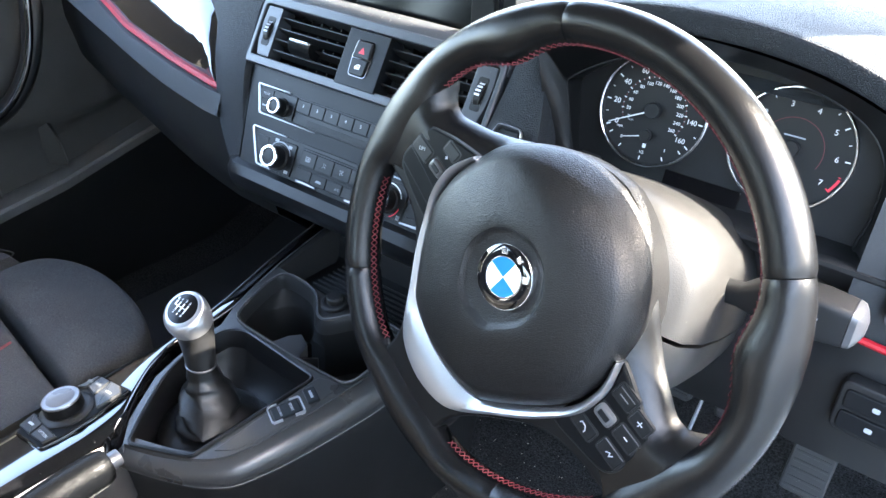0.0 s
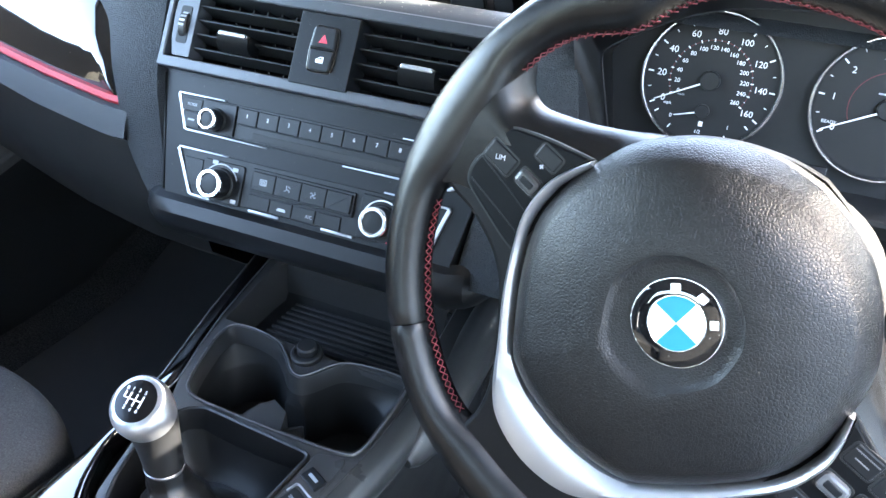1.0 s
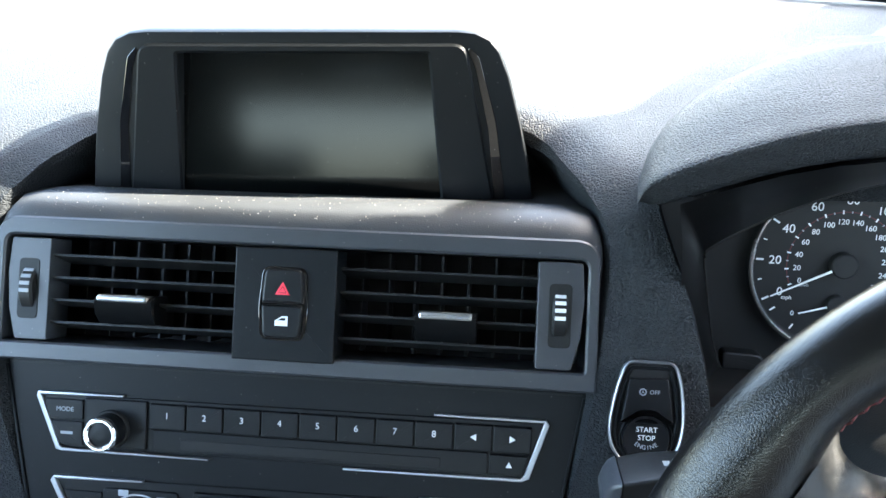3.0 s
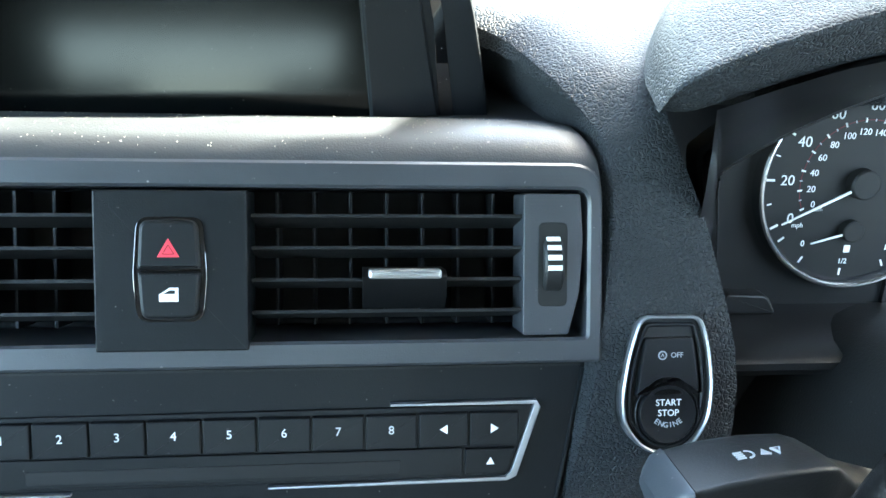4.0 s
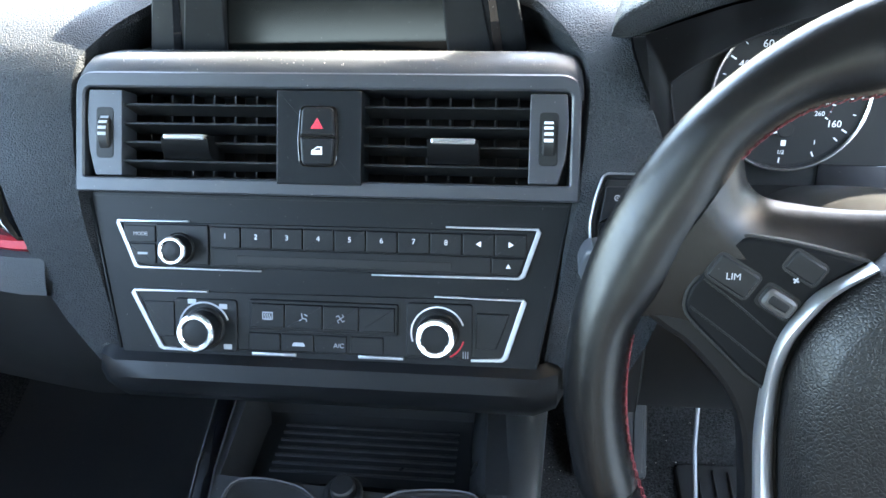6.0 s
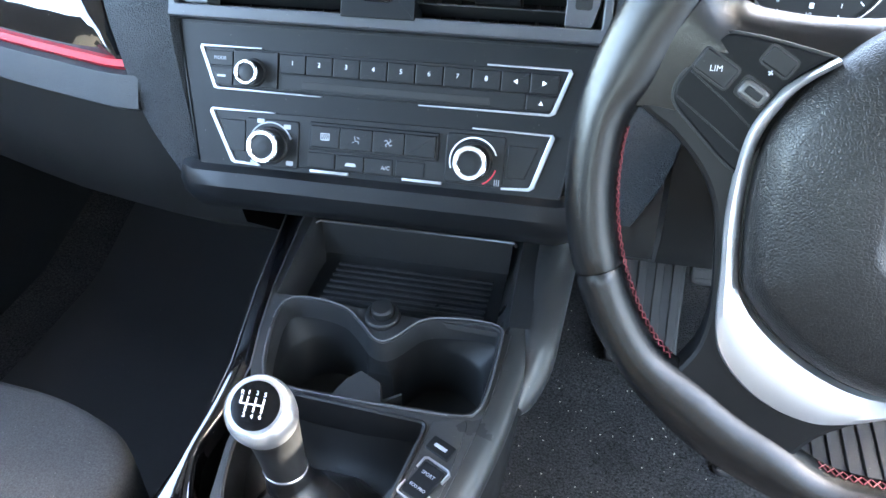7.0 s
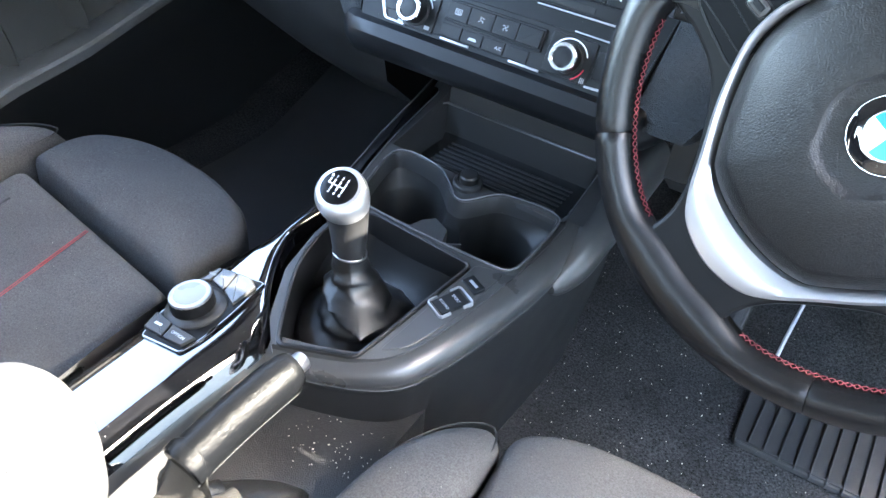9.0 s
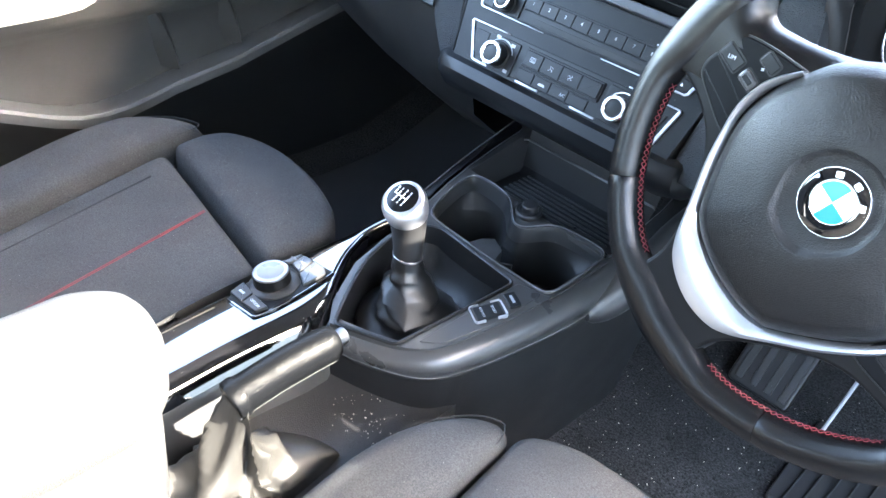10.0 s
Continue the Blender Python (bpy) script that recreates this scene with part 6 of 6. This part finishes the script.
part("cap", lathe([(0.0153, 0.0200), (0.0147, 0.0207), (0.0110, 0.0204), (0.006, 0.0202)], 44, MK), M_CAP, rot)
for pts, words in (([(-0.0262, -0.0465), (-0.0026, -0.0475), (-0.0056, -0.0310), (-0.0300, -0.0268)], ""), ([(-0.0013, -0.0475), (0.0215, -0.0468), (0.0258, -0.0335), (-0.0043, -0.0312)], "OPTION"), ([(-0.0285, 0.0225), (-0.0185, 0.0290), (-0.0200, 0.0468), (-0.0238, 0.0460)], ""), ([(-0.0173, 0.0295), (0.0022, 0.0245), (-0.0030, 0.0485), (-0.0187, 0.0475)], ""), ([(0.0038, 0.0240), (0.0240, 0.0140), (0.0262, 0.0430), (0.0150, 0.0492), (-0.0015, 0.0490)], "")):
    key = part("key", plate(rounded(pts, 0.0012), 0.0, 0.0056, 0.0012, MI), M_CUP if pts[0][1] > 0 else M_DARK, control)
    x, y = sum(p[0] for p in pts) / len(pts), sum(p[1] for p in pts) / len(pts)
    if words:
        lettering("lettering", words, 0.0046, MI @ pose(x, y, 0.0057, 0, 0, -5), M_GREYMARK, key)
    else:
        part("text_bar", plate(rrect(x - 0.0045, x + 0.0045, y - 0.0014, y + 0.0014, 0.0002), 0.005, 0.0058, 0.0001, MI), M_FAINT if y > 0 else M_GREYMARK, key)

# ---- handbrake ----
brake = thing("handbrake", (0.02, -0.5, 0.29), "leather handbrake lever with stitched gaiter", "handbrake")
hb = smooth_line([(0.0385, -0.400, 0.4445), (0.0375, -0.414, 0.4435), (0.0355, -0.435, 0.4415), (0.033, -0.465, 0.4380), (0.0305, -0.500, 0.4315), (0.0300, -0.508, 0.4296)], 5)
part("grip", tube(hb, [interp([(0, 0.0105), (1, 0.0140), (3, 0.0158), (6, 0.0168), (12, 0.0172), (20, 0.0166), (25, 0.016)], i) for i in range(len(hb))], 22, squash=1.12), M_GRIP, brake)
part("release_button", lathe([(0.0082, -0.006), (0.0082, 0.0085), (0.0076, 0.0100), (0.0050, 0.0106)], 24, Matrix.Translation((0.0385, -0.400, 0.4450)) @ Vector((0.07, 1, 0.08)).to_track_quat("Z", "Y").to_matrix().to_4x4()), M_SATIN, brake, "satin metal release button")
part("seam", tube([p + Vector((0.0150, 0, -0.0085)) for p in hb[4:]], 0.0007, 6), M_BLACK, brake)
part("stitching", join(*[tube([p + Vector((0.0158, -0.001, -0.0062)), p + Vector((0.0158, 0.0012, -0.0072))], 0.0004, 5) for p in smooth_line(hb[4:22], 2)]), M_GRIP, brake, "raised stitching along the grip")
gait = []
base_pts = rounded([(0.058, -0.402), (0.024, -0.410), (-0.018, -0.440), (-0.026, -0.60), (0.062, -0.60), (0.068, -0.47)], [0.010, 0.02, 0.03, 0.02, 0.02, 0.02], 6)
hub = Vector((0.024, -0.505))
ring_at = lambda g: Vector((0.0300 + 0.0192 * math.cos(g), -0.503 - 0.005 * math.sin(g), 0.4305 - 0.0200 * math.sin(g)))
ray_r = []
for j in range(80):
    g = 2 * math.pi * j / 80
    d = Vector((math.cos(g), math.sin(g)))
    best = 0.05
    for i in range(len(base_pts)):
        p, q = Vector(base_pts[i - 1]) - hub, Vector(base_pts[i]) - hub
        e = q - p
        den = d.x * e.y - d.y * e.x
        if abs(den) > 1e-9:
            t, u = (p.x * e.y - p.y * e.x) / den, (p.x * d.y - p.y * d.x) / den
            if t > 0 and -0.001 <= u <= 1.001:
                best = t
    ray_r.append(best)
for k in steps(0, 1, 22):
    ring = []
    for j in range(80):
        g = 2 * math.pi * j / 80
        foot = hub + Vector((math.cos(g), math.sin(g))) * ray_r[j]
        goal = ring_at(g)
        flat = Vector((foot.x, foot.y, 0.299))
        rise = k ** 1.6
        p = Vector((flat.x + (goal.x - flat.x) * k, flat.y + (goal.y - flat.y) * k, flat.z + 0.012 * math.sin(math.pi * min(1, k * 2.2)) * (k < 0.46) + (goal.z - flat.z) * rise))
        w = math.sin(math.pi * k)
        crease = 1 - 2 * abs(math.sin(2.5 * g + 5.5 * k + 0.8 * math.sin(3 * g))) ** 0.6
        p += Vector((math.cos(g), math.sin(g), 0.5)).normalized() * w * (0.0075 * crease + 0.0035 * math.sin(7 * g - 6 * k))
        ring.append(p)
    gait.append(ring)
part("gaiter_collar", tube([Vector((0.0306, -0.496, 0.4325)), Vector((0.0303, -0.500, 0.4316)), Vector((0.0298, -0.507, 0.4300))], [0.0178, 0.0192, 0.0186], 28), M_GRIP, brake)
part("gaiter", loft(gait, caps=(False, False)), M_GAITER, brake, "creased black leather gaiter", sharp=80)
part("tunnel_tray", loft([[(x, y, z) for x, y in rounded([(0.085, -0.25), (-0.04, -0.335), (-0.04, -0.75), (0.085, -0.75)], 0.02, 5)] for z in (0.10, 0.292, 0.298)]), M_TUNNEL, console, "black leathercloth tunnel cover")

# ---- armrest ----
armrest = thing("armrest", (-0.02, -0.75, 0.29), "vinyl armrest lid bleached pale by strong sun", "armrest")
ao = rounded([(-0.085, -1.05), (0.060, -1.05), (0.063, -0.592), (0.036, -0.560), (-0.010, -0.542), (-0.046, -0.545), (-0.074, -0.580)], [0.03, 0.03, 0.03, 0.04, 0.04, 0.04, 0.04], 6)
part("lid", loft([[(*p, 0.478) for p in inset(ao, 0.004)], [(*p, 0.484) for p in ao], [(*p, 0.508) for p in inset(ao, -0.001)], [(*p, 0.522) for p in inset(ao, 0.003)], [(*p, 0.531) for p in inset(ao, 0.009)], [(*p, 0.5355) for p in inset(ao, 0.016)], [(*p, 0.5375) for p in inset(ao, 0.024)]]), M_ARM, armrest)
part("box", loft([[(*p, z) for p in inset(ao, d)] for d, z in ((0.018, 0.295), (0.012, 0.36), (0.008, 0.47), (0.010, 0.477))]), M_CONSOLE, armrest)

# ---- seats ----
def slope(y, y0):
    """The cushions fall away towards the backrest."""
    return -0.17 * max(0.0, y0 - y)


def pillow(parent, name, outline, z, levels, mat, label="", y0=-0.30):
    cx, cy = sum(p[0] for p in outline) / len(outline), sum(p[1] for p in outline) / len(outline)
    rings = [[(cx + (x - cx) * k, cy + (y - cy) * k, z + h + slope(cy + (y - cy) * k, y0)) for x, y in outline] for k, h in levels]
    return part(name, loft(rings), mat, parent, label, sharp=60)


def soft(pts, k=4):
    return [tuple(p)[:2] for p in smooth_line([(x, y, 0) for x, y in pts + pts[:1]], k)][:-1]


PUFF = [(0.97, -0.20), (1.0, -0.08), (1.004, -0.024), (0.997, -0.007), (0.980, 0.002), (0.94, 0.007), (0.84, 0.0100), (0.68, 0.0120), (0.45, 0.0130), (0.2, 0.0135)]


def seat(cx, label):
    s = thing("front_seat", (cx, -0.5, 0.08), label, "seat", group="front seats")
    r = lambda pts: [(cx + x, y) for x, y in pts]
    near = cx < 0
    dy = 0.0 if near else -0.088
    y0 = -0.30 + dy
    lx = -0.113 if near else -0.182
    thigh = rounded(r([(-0.113, -0.272), (0.182, -0.318), (0.190, -0.235), (0.165, -0.195), (0.09, -0.166), (0, -0.157), (-0.06, -0.166), (-0.105, -0.190), (-0.118, -0.225)]), [0.012, 0.012, 0.02, 0.03, 0.05, 0.05, 0.05, 0.03, 0.02], 5) if near else rounded(r([(-0.178, -0.388), (0.178, -0.388), (0.190, -0.323), (0.170, -0.283), (0.09, -0.252), (0, -0.245), (-0.09, -0.247), (-0.150, -0.256), (-0.188, -0.282)]), [0.012, 0.012, 0.02, 0.03, 0.05, 0.05, 0.05, 0.03, 0.02], 5)
    pillow(s, "thigh_support", thigh, 0.352, PUFF, M_FABRIC, y0=y0)
    main = rounded(r([(lx, -0.86), (0.182, -0.86), (0.182, -0.327 if near else -0.397), (lx, -0.281 if near else -0.397)]), [0.02, 0.02, 0.015, 0.015], 5)
    body = pillow(s, "cushion", main, 0.345, [(1.0, -0.20), (1.0, -0.03), (0.995, -0.010), (0.98, 0.0), (0.95, 0.004), (0.85, 0.006), (0.6, 0.007), (0.3, 0.007)], M_FABRIC, y0=y0)
    for d in (-0.0014, 0.0014):
        part("stitch_line", tube([(cx + 0.044 + d, y + dy, 0.3515 + 0.0006 + slope(y + dy, y0)) for y in steps(-0.318, -0.83, 24)], 0.0007, 5), M_RED, body, "red double stitching")
    part("seam", tube([(cx - 0.072, y + dy, 0.3515 + slope(y + dy, y0)) for y in steps(-0.330, -0.83, 24)], 0.0012, 5), M_BLACK, body)
    for k in (-1, 1):
        bol = [(k * 0.188, -0.86), (k * 0.262, -0.86), (k * 0.272, -0.55), (k * 0.268, -0.40), (k * 0.258, -0.320), (k * 0.236, -0.255), (k * 0.212, -0.228), (k * 0.196, -0.235), (k * 0.190, -0.30), (k * 0.186, -0.5)][::k]
        if near and k > 0:
            continue
        if near:
            bol = [(-0.118, -0.86), (-0.215, -0.86), (-0.222, -0.5), (-0.226, -0.40), (-0.222, -0.33), (-0.205, -0.27), (-0.172, -0.226), (-0.132, -0.208), (-0.122, -0.235), (-0.118, -0.30), (-0.118, -0.5)][::-1]
        else:
            bol = [(k * x, y) for x, y in ((0.188, -0.86), (0.262, -0.86), (0.272, -0.60), (0.275, -0.45), (0.268, -0.39), (0.256, -0.345), (0.235, -0.308), (0.210, -0.288), (0.193, -0.290), (0.185, -0.33), (0.184, -0.5))][::k]
        bolster = pillow(s, "bolster", soft(r(bol), 3), 0.352, [(0.97, -0.22), (1.0, -0.10), (1.0, -0.03), (0.985, -0.008), (0.93, 0.010), (0.82, 0.018), (0.6, 0.022), (0.3, 0.024)], M_FABRIC, y0=y0)
        cxb, cyb = sum(p[0] for p in bol) / len(bol) + cx, sum(p[1] for p in bol) / len(bol)
        ring = [(cxb + (x - cxb) * 0.90, (yb := cyb + (y - cyb) * 0.965), 0.352 + 0.0098 + slope(yb, y0)) for x, y in soft(r(bol), 3)]
        part("seam", tube(ring, 0.0009, 5, closed=True), M_BLACK, bolster)
    back = []
    for t, z in ((-0.76, 0.34), (-0.80, 0.44), (-0.87, 0.62), (-0.95, 0.82), (-1.0, 0.95), (-1.01, 0.98)):
        w = interp([(0.62, 0.235), (0.75, 0.20), (0.85, 0.145), (0.98, 0.12)], z)
        back.append([(cx + w * math.copysign(abs(math.cos(a)) ** 0.5, math.cos(a)), t - 0.05 + 0.055 * math.copysign(abs(math.sin(a)) ** 0.6, math.sin(a)), z) for a in steps(0, 2 * math.pi, 28)[:-1]])
    part("backrest", loft(back), M_FABRIC, s)
    part("base", box(cx - 0.20, cx + 0.20, -0.80, -0.27, 0.075, 0.20, 0.02), M_DARK, s)
    return s


seat(0.370, "black cloth driver's seat with side bolsters")
seat(-0.372, "black cloth passenger seat with red stitching")
bench = thing("rear_bench", (0, -1.5, 0.08), "dark cloth rear bench seat", "seat")
part("cushion", box(-0.68, 0.68, -1.80, -1.25, 0.08, 0.42, 0.05), M_FABRIC, bench)
part("backrest", box(-0.68, 0.68, -1.90, -1.76, 0.35, 0.86, 0.05), M_FABRIC, bench)
for x in (-0.27, 0.27):
    part("headrest", loft([[(x + w * math.copysign(abs(math.cos(a)) ** 0.6, math.cos(a)), -1.82 + 0.04 * math.copysign(abs(math.sin(a)) ** 0.7, math.sin(a)), z) for a in steps(0, 2 * math.pi, 24)[:-1]] for w, z in ((0.11, 0.85), (0.12, 0.88), (0.118, 0.92), (0.10, 0.945), (0.06, 0.952))]), M_FABRIC, bench)

# ---- doors ----
RIDGE_Z = [(-0.90, 0.46), (-0.50, 0.395), (-0.42, 0.362), (-0.38, 0.343), (-0.33, 0.322), (-0.29, 0.313), (-0.25, 0.312), (-0.20, 0.321), (-0.145, 0.334), (-0.03, 0.350), (0.09, 0.380), (0.30, 0.430), (0.62, 0.50)]


def door(side, name, label, y0=-0.93):
    d = thing(name, (side * 0.72, -0.2, 0.10), label, "door")
    rows = []
    for y in steps(y0, 0.80, 42):
        r = interp(RIDGE_Z, y)
        p = [(0.745, 0.03), (0.725, 0.16), (0.715, r - 0.10), (0.704, r - 0.045), (0.694, r - 0.020), (0.690, r - 0.008), (0.689, r - 0.002), (0.692, r + 0.003), (0.698, r + 0.004), (0.732, r + 0.004), (0.738, r + 0.05), (0.728, max(r + 0.07, 0.440)), (0.716, max(r + 0.078, 0.452)), (0.708, max(r + 0.09, 0.470)), (0.706, 0.56), (0.702, 0.72), (0.700, 0.86), (0.706, 0.893), (0.72, 0.903), (0.745, 0.905)] if side > 0 else [(0.745, 0.03), (0.725, 0.16), (0.715, r - 0.10), (0.704, r - 0.045), (0.694, r - 0.020), (0.690, r - 0.008), (0.689, r - 0.002), (0.692, r + 0.003), (0.698, r + 0.004), (0.732, r + 0.004), (0.738, r + 0.05), (0.728, max(r + 0.07, 0.440)), (0.716, max(r + 0.078, 0.452)), (0.708, max(r + 0.09, 0.470)), (0.706, 0.56), (0.702, 0.68), (0.700, 0.76), (0.706, 0.793), (0.72, 0.803), (0.745, 0.805)]
        rows.append([(side * (x - 0.0), y, z) for x, z in p])
    panel = part("inner_panel", loft([q[9:] for q in rows], closed=False), M_LINING, d)
    # Rail highlight and the shade below it are put into the materials.
    part("arm_rail", loft([q[4:10] for q in rows], closed=False), M_LIT_RAIL, d, "smooth arm rail, paler for its highlight")
    part("lower_panel", loft([q[:5] for q in rows], closed=False), M_DARK, d)
    outer = [[(side * x, y, z) for x, z in ((0.745, 0.05), (0.80, 0.10), (0.83, 0.40), (0.80, 0.72), (0.75, (0.903 if side > 0 else 0.803)), (0.745, (0.905 if side > 0 else 0.805)))] for y in steps(y0, 0.80, 6)]
    part("outer_skin", loft(outer, closed=False), M_BODY, d)
    return d, panel


pdoor, ppanel = door(-1, "passenger_door", "black passenger door lining with a curved arm rail and pocket")
for y in (-0.135, -0.012):
    rows = []
    for t in steps(0, 1, 8):
        z = interp(RIDGE_Z, y) + 0.015 + 0.11 * t
        rows.append([(-0.742, y - 0.020 - 0.05 * t * t, z), (-0.712 - 0.016 * t, y - 0.004 - 0.035 * t * t, z), (-0.703 - 0.020 * t, y + 0.002 - 0.030 * t * t, z), (-0.711 - 0.016 * t, y + 0.007 - 0.025 * t * t, z), (-0.742, y + 0.012 - 0.02 * t * t, z)])
    part("pocket_rib", loft(rows, closed=False), M_LINING, ppanel)
pull = [(-0.690, -0.005, 0.74), (-0.668, -0.030, 0.69), (-0.660, -0.042, 0.63), (-0.662, -0.060, 0.57), (-0.672, -0.090, 0.52), (-0.695, -0.125, 0.485)]
part("door_pull", tube(smooth_line(pull, 4), [0.018] * 21, 14, squash=0.8), M_DARK, pdoor)
part("pull_trim", tube([p + Vector((0.011, -0.010, 0)) for p in smooth_line(pull, 4)[2:-2]], 0.006, 10), M_GLOSS, pdoor, "gloss black trim")
# The sun on this panel is put into its cream colour.
part("belt_trim", loft([[(-0.7065, y, 0.478 + e), (-0.698, y, 0.481 + e), (-0.696, y, 0.52 + e), (-0.701, y, 0.60 + e)] for y, e in [(-0.90, 0), (-0.6, 0), (-0.40, 0), (-0.32, 0.0), (-0.28, 0.003), (-0.26, 0.010), (-0.245, 0.022)]], closed=False), M_SUNLIT, pdoor, "upper lining panel coloured cream as if sunlit")
ddoor, dpanel = door(1, "driver_door", "black driver's door lining, door swung wide open")
swing = Matrix.Translation((0.745, 0.80, 0)) @ pose(0, 0, 0, 0, 0, 68) @ Matrix.Translation((-0.745, -0.80, 0))
ddoor.matrix_world = swing @ Matrix.Translation((0.72, -0.2, 0.10))
mirror = thing("door_mirror", (0.84, 0.38, 0.80), "grey painted door mirror outside the window", "mirror")
part("housing", loft([[(0.80 + 0.17 * t, 0.36 + 0.075 * math.cos(a) * (0.55 + 0.45 * math.sin(math.pi * t)), 0.875 + 0.075 * math.sin(a) * (0.6 + 0.4 * math.sin(math.pi * t))) for a in steps(0, 2 * math.pi, 20)[:-1]] for t in steps(0, 1, 6)]), M_BODY, mirror)
part("stem", box(0.74, 0.83, 0.33, 0.40, 0.77, 0.84, 0.01), M_DARK, mirror)
mirror.matrix_world = swing @ Matrix.Translation((0.84, 0.38, 0.80))

# ---- pedals, mat, small things on the floor ----
def pedal(x, z, w, h, name, label, hang):
    p = thing(name, (x, 0.28, 0.10), label, "pedal")
    m = basis((x, 0.27, z), (1, 0, 0), (0, 0.45, 0.89))
    pad = part("pad", plate(rrect(-w / 2, w / 2, -h / 2, h / 2, 0.008), -0.012, 0.004, 0.003, m), M_RUBBER, p)
    for k in range(int(h / 0.012)):
        v = -h / 2 + 0.008 + 0.012 * k
        part("tread", plate(rrect(-w / 2 + 0.005, w / 2 - 0.005, v - 0.002, v + 0.002, 0.001), 0.003, 0.0058, 0.0008, m), M_RUBBER, pad)
    part("arm", tube([(x, 0.275, z), (x, 0.33, z + 0.08), (x, 0.42, z + 0.30)] if hang else [(x, 0.28, z), (x, 0.33, z - 0.01), (x, 0.40, z + 0.10)], 0.010, 10), M_DARK, p)
    return p


pedal(0.335, 0.275, 0.060, 0.050, "clutch_pedal", "black rubber clutch pedal under the dashboard", True)
pedal(0.430, 0.275, 0.060, 0.050, "brake_pedal", "black rubber brake pedal under the dashboard", True)
pedal(0.535, 0.255, 0.055, 0.120, "accelerator_pedal", "black textured accelerator pedal", False)
rest = thing("foot_rest", (0.26, 0.35, 0.12), "black ribbed foot rest on the carpet", "foot rest")
MR = basis((0.265, 0.33, 0.19), (1, 0, 0), (0, 0.62, 0.78))
part("plate", plate(rrect(-0.055, 0.045, -0.12, 0.12, 0.01), -0.02, 0.0, 0.004, MR), M_DARK, rest)
for k in range(4):
    part("ridge", plate(rrect(-0.045 + 0.024 * k, -0.033 + 0.024 * k, -0.11, 0.11, 0.002), -0.002, 0.003, 0.001, MR), M_RUBBER, rest)
part("metal_edge", tube([(0.366, 0.20, 0.095), (0.368, 0.27, 0.15), (0.372, 0.33, 0.26)], 0.0028, 8), M_GREYMARK, rest, "thin metal strip")
mat_thing = thing("heel_pad", (0.46, 0.13, 0.085), "ribbed black rubber heel pad on the carpet", "mat")
MH = basis((0.358, 0.095, 0.0865), (1, 0.03, 0), (-0.05, 1, 0.0))
part("pad", plate(rounded([(0, 0), (0.26, 0.0), (0.26, 0.20), (0.004, 0.20)], 0.012), -0.004, 0.003, 0.002, MH), M_RUBBER, mat_thing)
for k in range(12):
    part("rib", plate(rrect(0.018 + 0.0205 * k, 0.0205 + 0.0205 * k, 0.006, 0.19, 0.001), 0.0, 0.0072, 0.001, MH @ pose(0, 0, 0, 0, 0, -4)), M_RUBBER, mat_thing)
part("edge_bar", plate(stroke([(0.004, 0.006), (0.255, 0.006)], 0.004), 0.0, 0.0065, 0.001, MH), M_RUBBER, mat_thing)

# Dark sheet laid over the passenger carpet in place of the footwell's shade.
footwell_shade = thing("footwell_shade", (-0.40, 0.1, 0.085), "dark sheet standing in for the passenger footwell's shade", "mat")
part("pad", slab(lambda u, v: (u, v, floor_z(u, v) + 0.003), steps(-0.63, -0.19, 14), steps(-0.28, 0.55, 20), 0.007), M_RUBBER, footwell_shade)

rng = random.Random(5)


def scatter(name, n, spot, r0, r1, mat, label, category):
    whole = bmesh.new()
    for _ in range(n):
        p = spot()
        m = Matrix.Translation(p) @ Euler([rng.uniform(0, 6.3) for _ in range(3)]).to_matrix().to_4x4() @ Matrix.Diagonal((rng.uniform(0.5, 1.6), rng.uniform(0.5, 1.2), rng.uniform(0.3, 0.7), 1))
        bmesh.ops.create_icosphere(whole, subdivisions=1, radius=rng.uniform(r0, r1), matrix=m)
    return tagged(part(name, whole, mat), label, category, kind="stuff")


def carpet_spot():
    x, y = rng.uniform(0.05, 0.60), rng.uniform(-0.22, 0.36)
    return Vector((x, y, floor_z(x, y) + 0.001))


scatter("crumbs", 420, carpet_spot, 0.0003, 0.0013, M_CRUMB, "pale crumbs and lint on the carpet", "crumbs")
scatter("crumbs_on_tunnel", 70, lambda: Vector((rng.uniform(-0.005, 0.078), -0.355 + rng.gauss(0, 0.022), 0.299)), 0.0003, 0.0010, M_CRUMB, "pale crumbs on the tunnel cover", "crumbs")
scatter("dust_on_shelf", 420, lambda: Vector((rng.uniform(-0.15, 0.15), (yy := rng.uniform(0.012, 0.060)), interp([(0.0085, 0.7598), (0.016, 0.7648), (0.028, 0.7663), (0.045, 0.7623), (0.075, 0.7503)], yy))), 0.00010, 0.00030, M_CRUMB, "pale dust specks on the shelf under the screen", "dust")
for x, y, s in ((0.393, 0.235, 0.016), (0.412, 0.25, 0.008), (0.385, 0.22, 0.007)):
    leaf = [(0, -0.5), (0.22, -0.2), (0.48, -0.25), (0.25, 0.05), (0.35, 0.4), (0.08, 0.25), (0, 0.55), (-0.1, 0.25), (-0.4, 0.35), (-0.22, 0.0), (-0.45, -0.3), (-0.15, -0.2)]
    lf = part("dry_leaf", plate([(a * s, b * s) for a, b in leaf], 0.0, 0.0012, 0.0002, pose(x, y, floor_z(x, y) + 0.002, 12, 8, rng.uniform(0, 360))), M_LEAF)
    tagged(lf, "small curled brown dry leaf on the carpet", "leaf", "dry leaves")
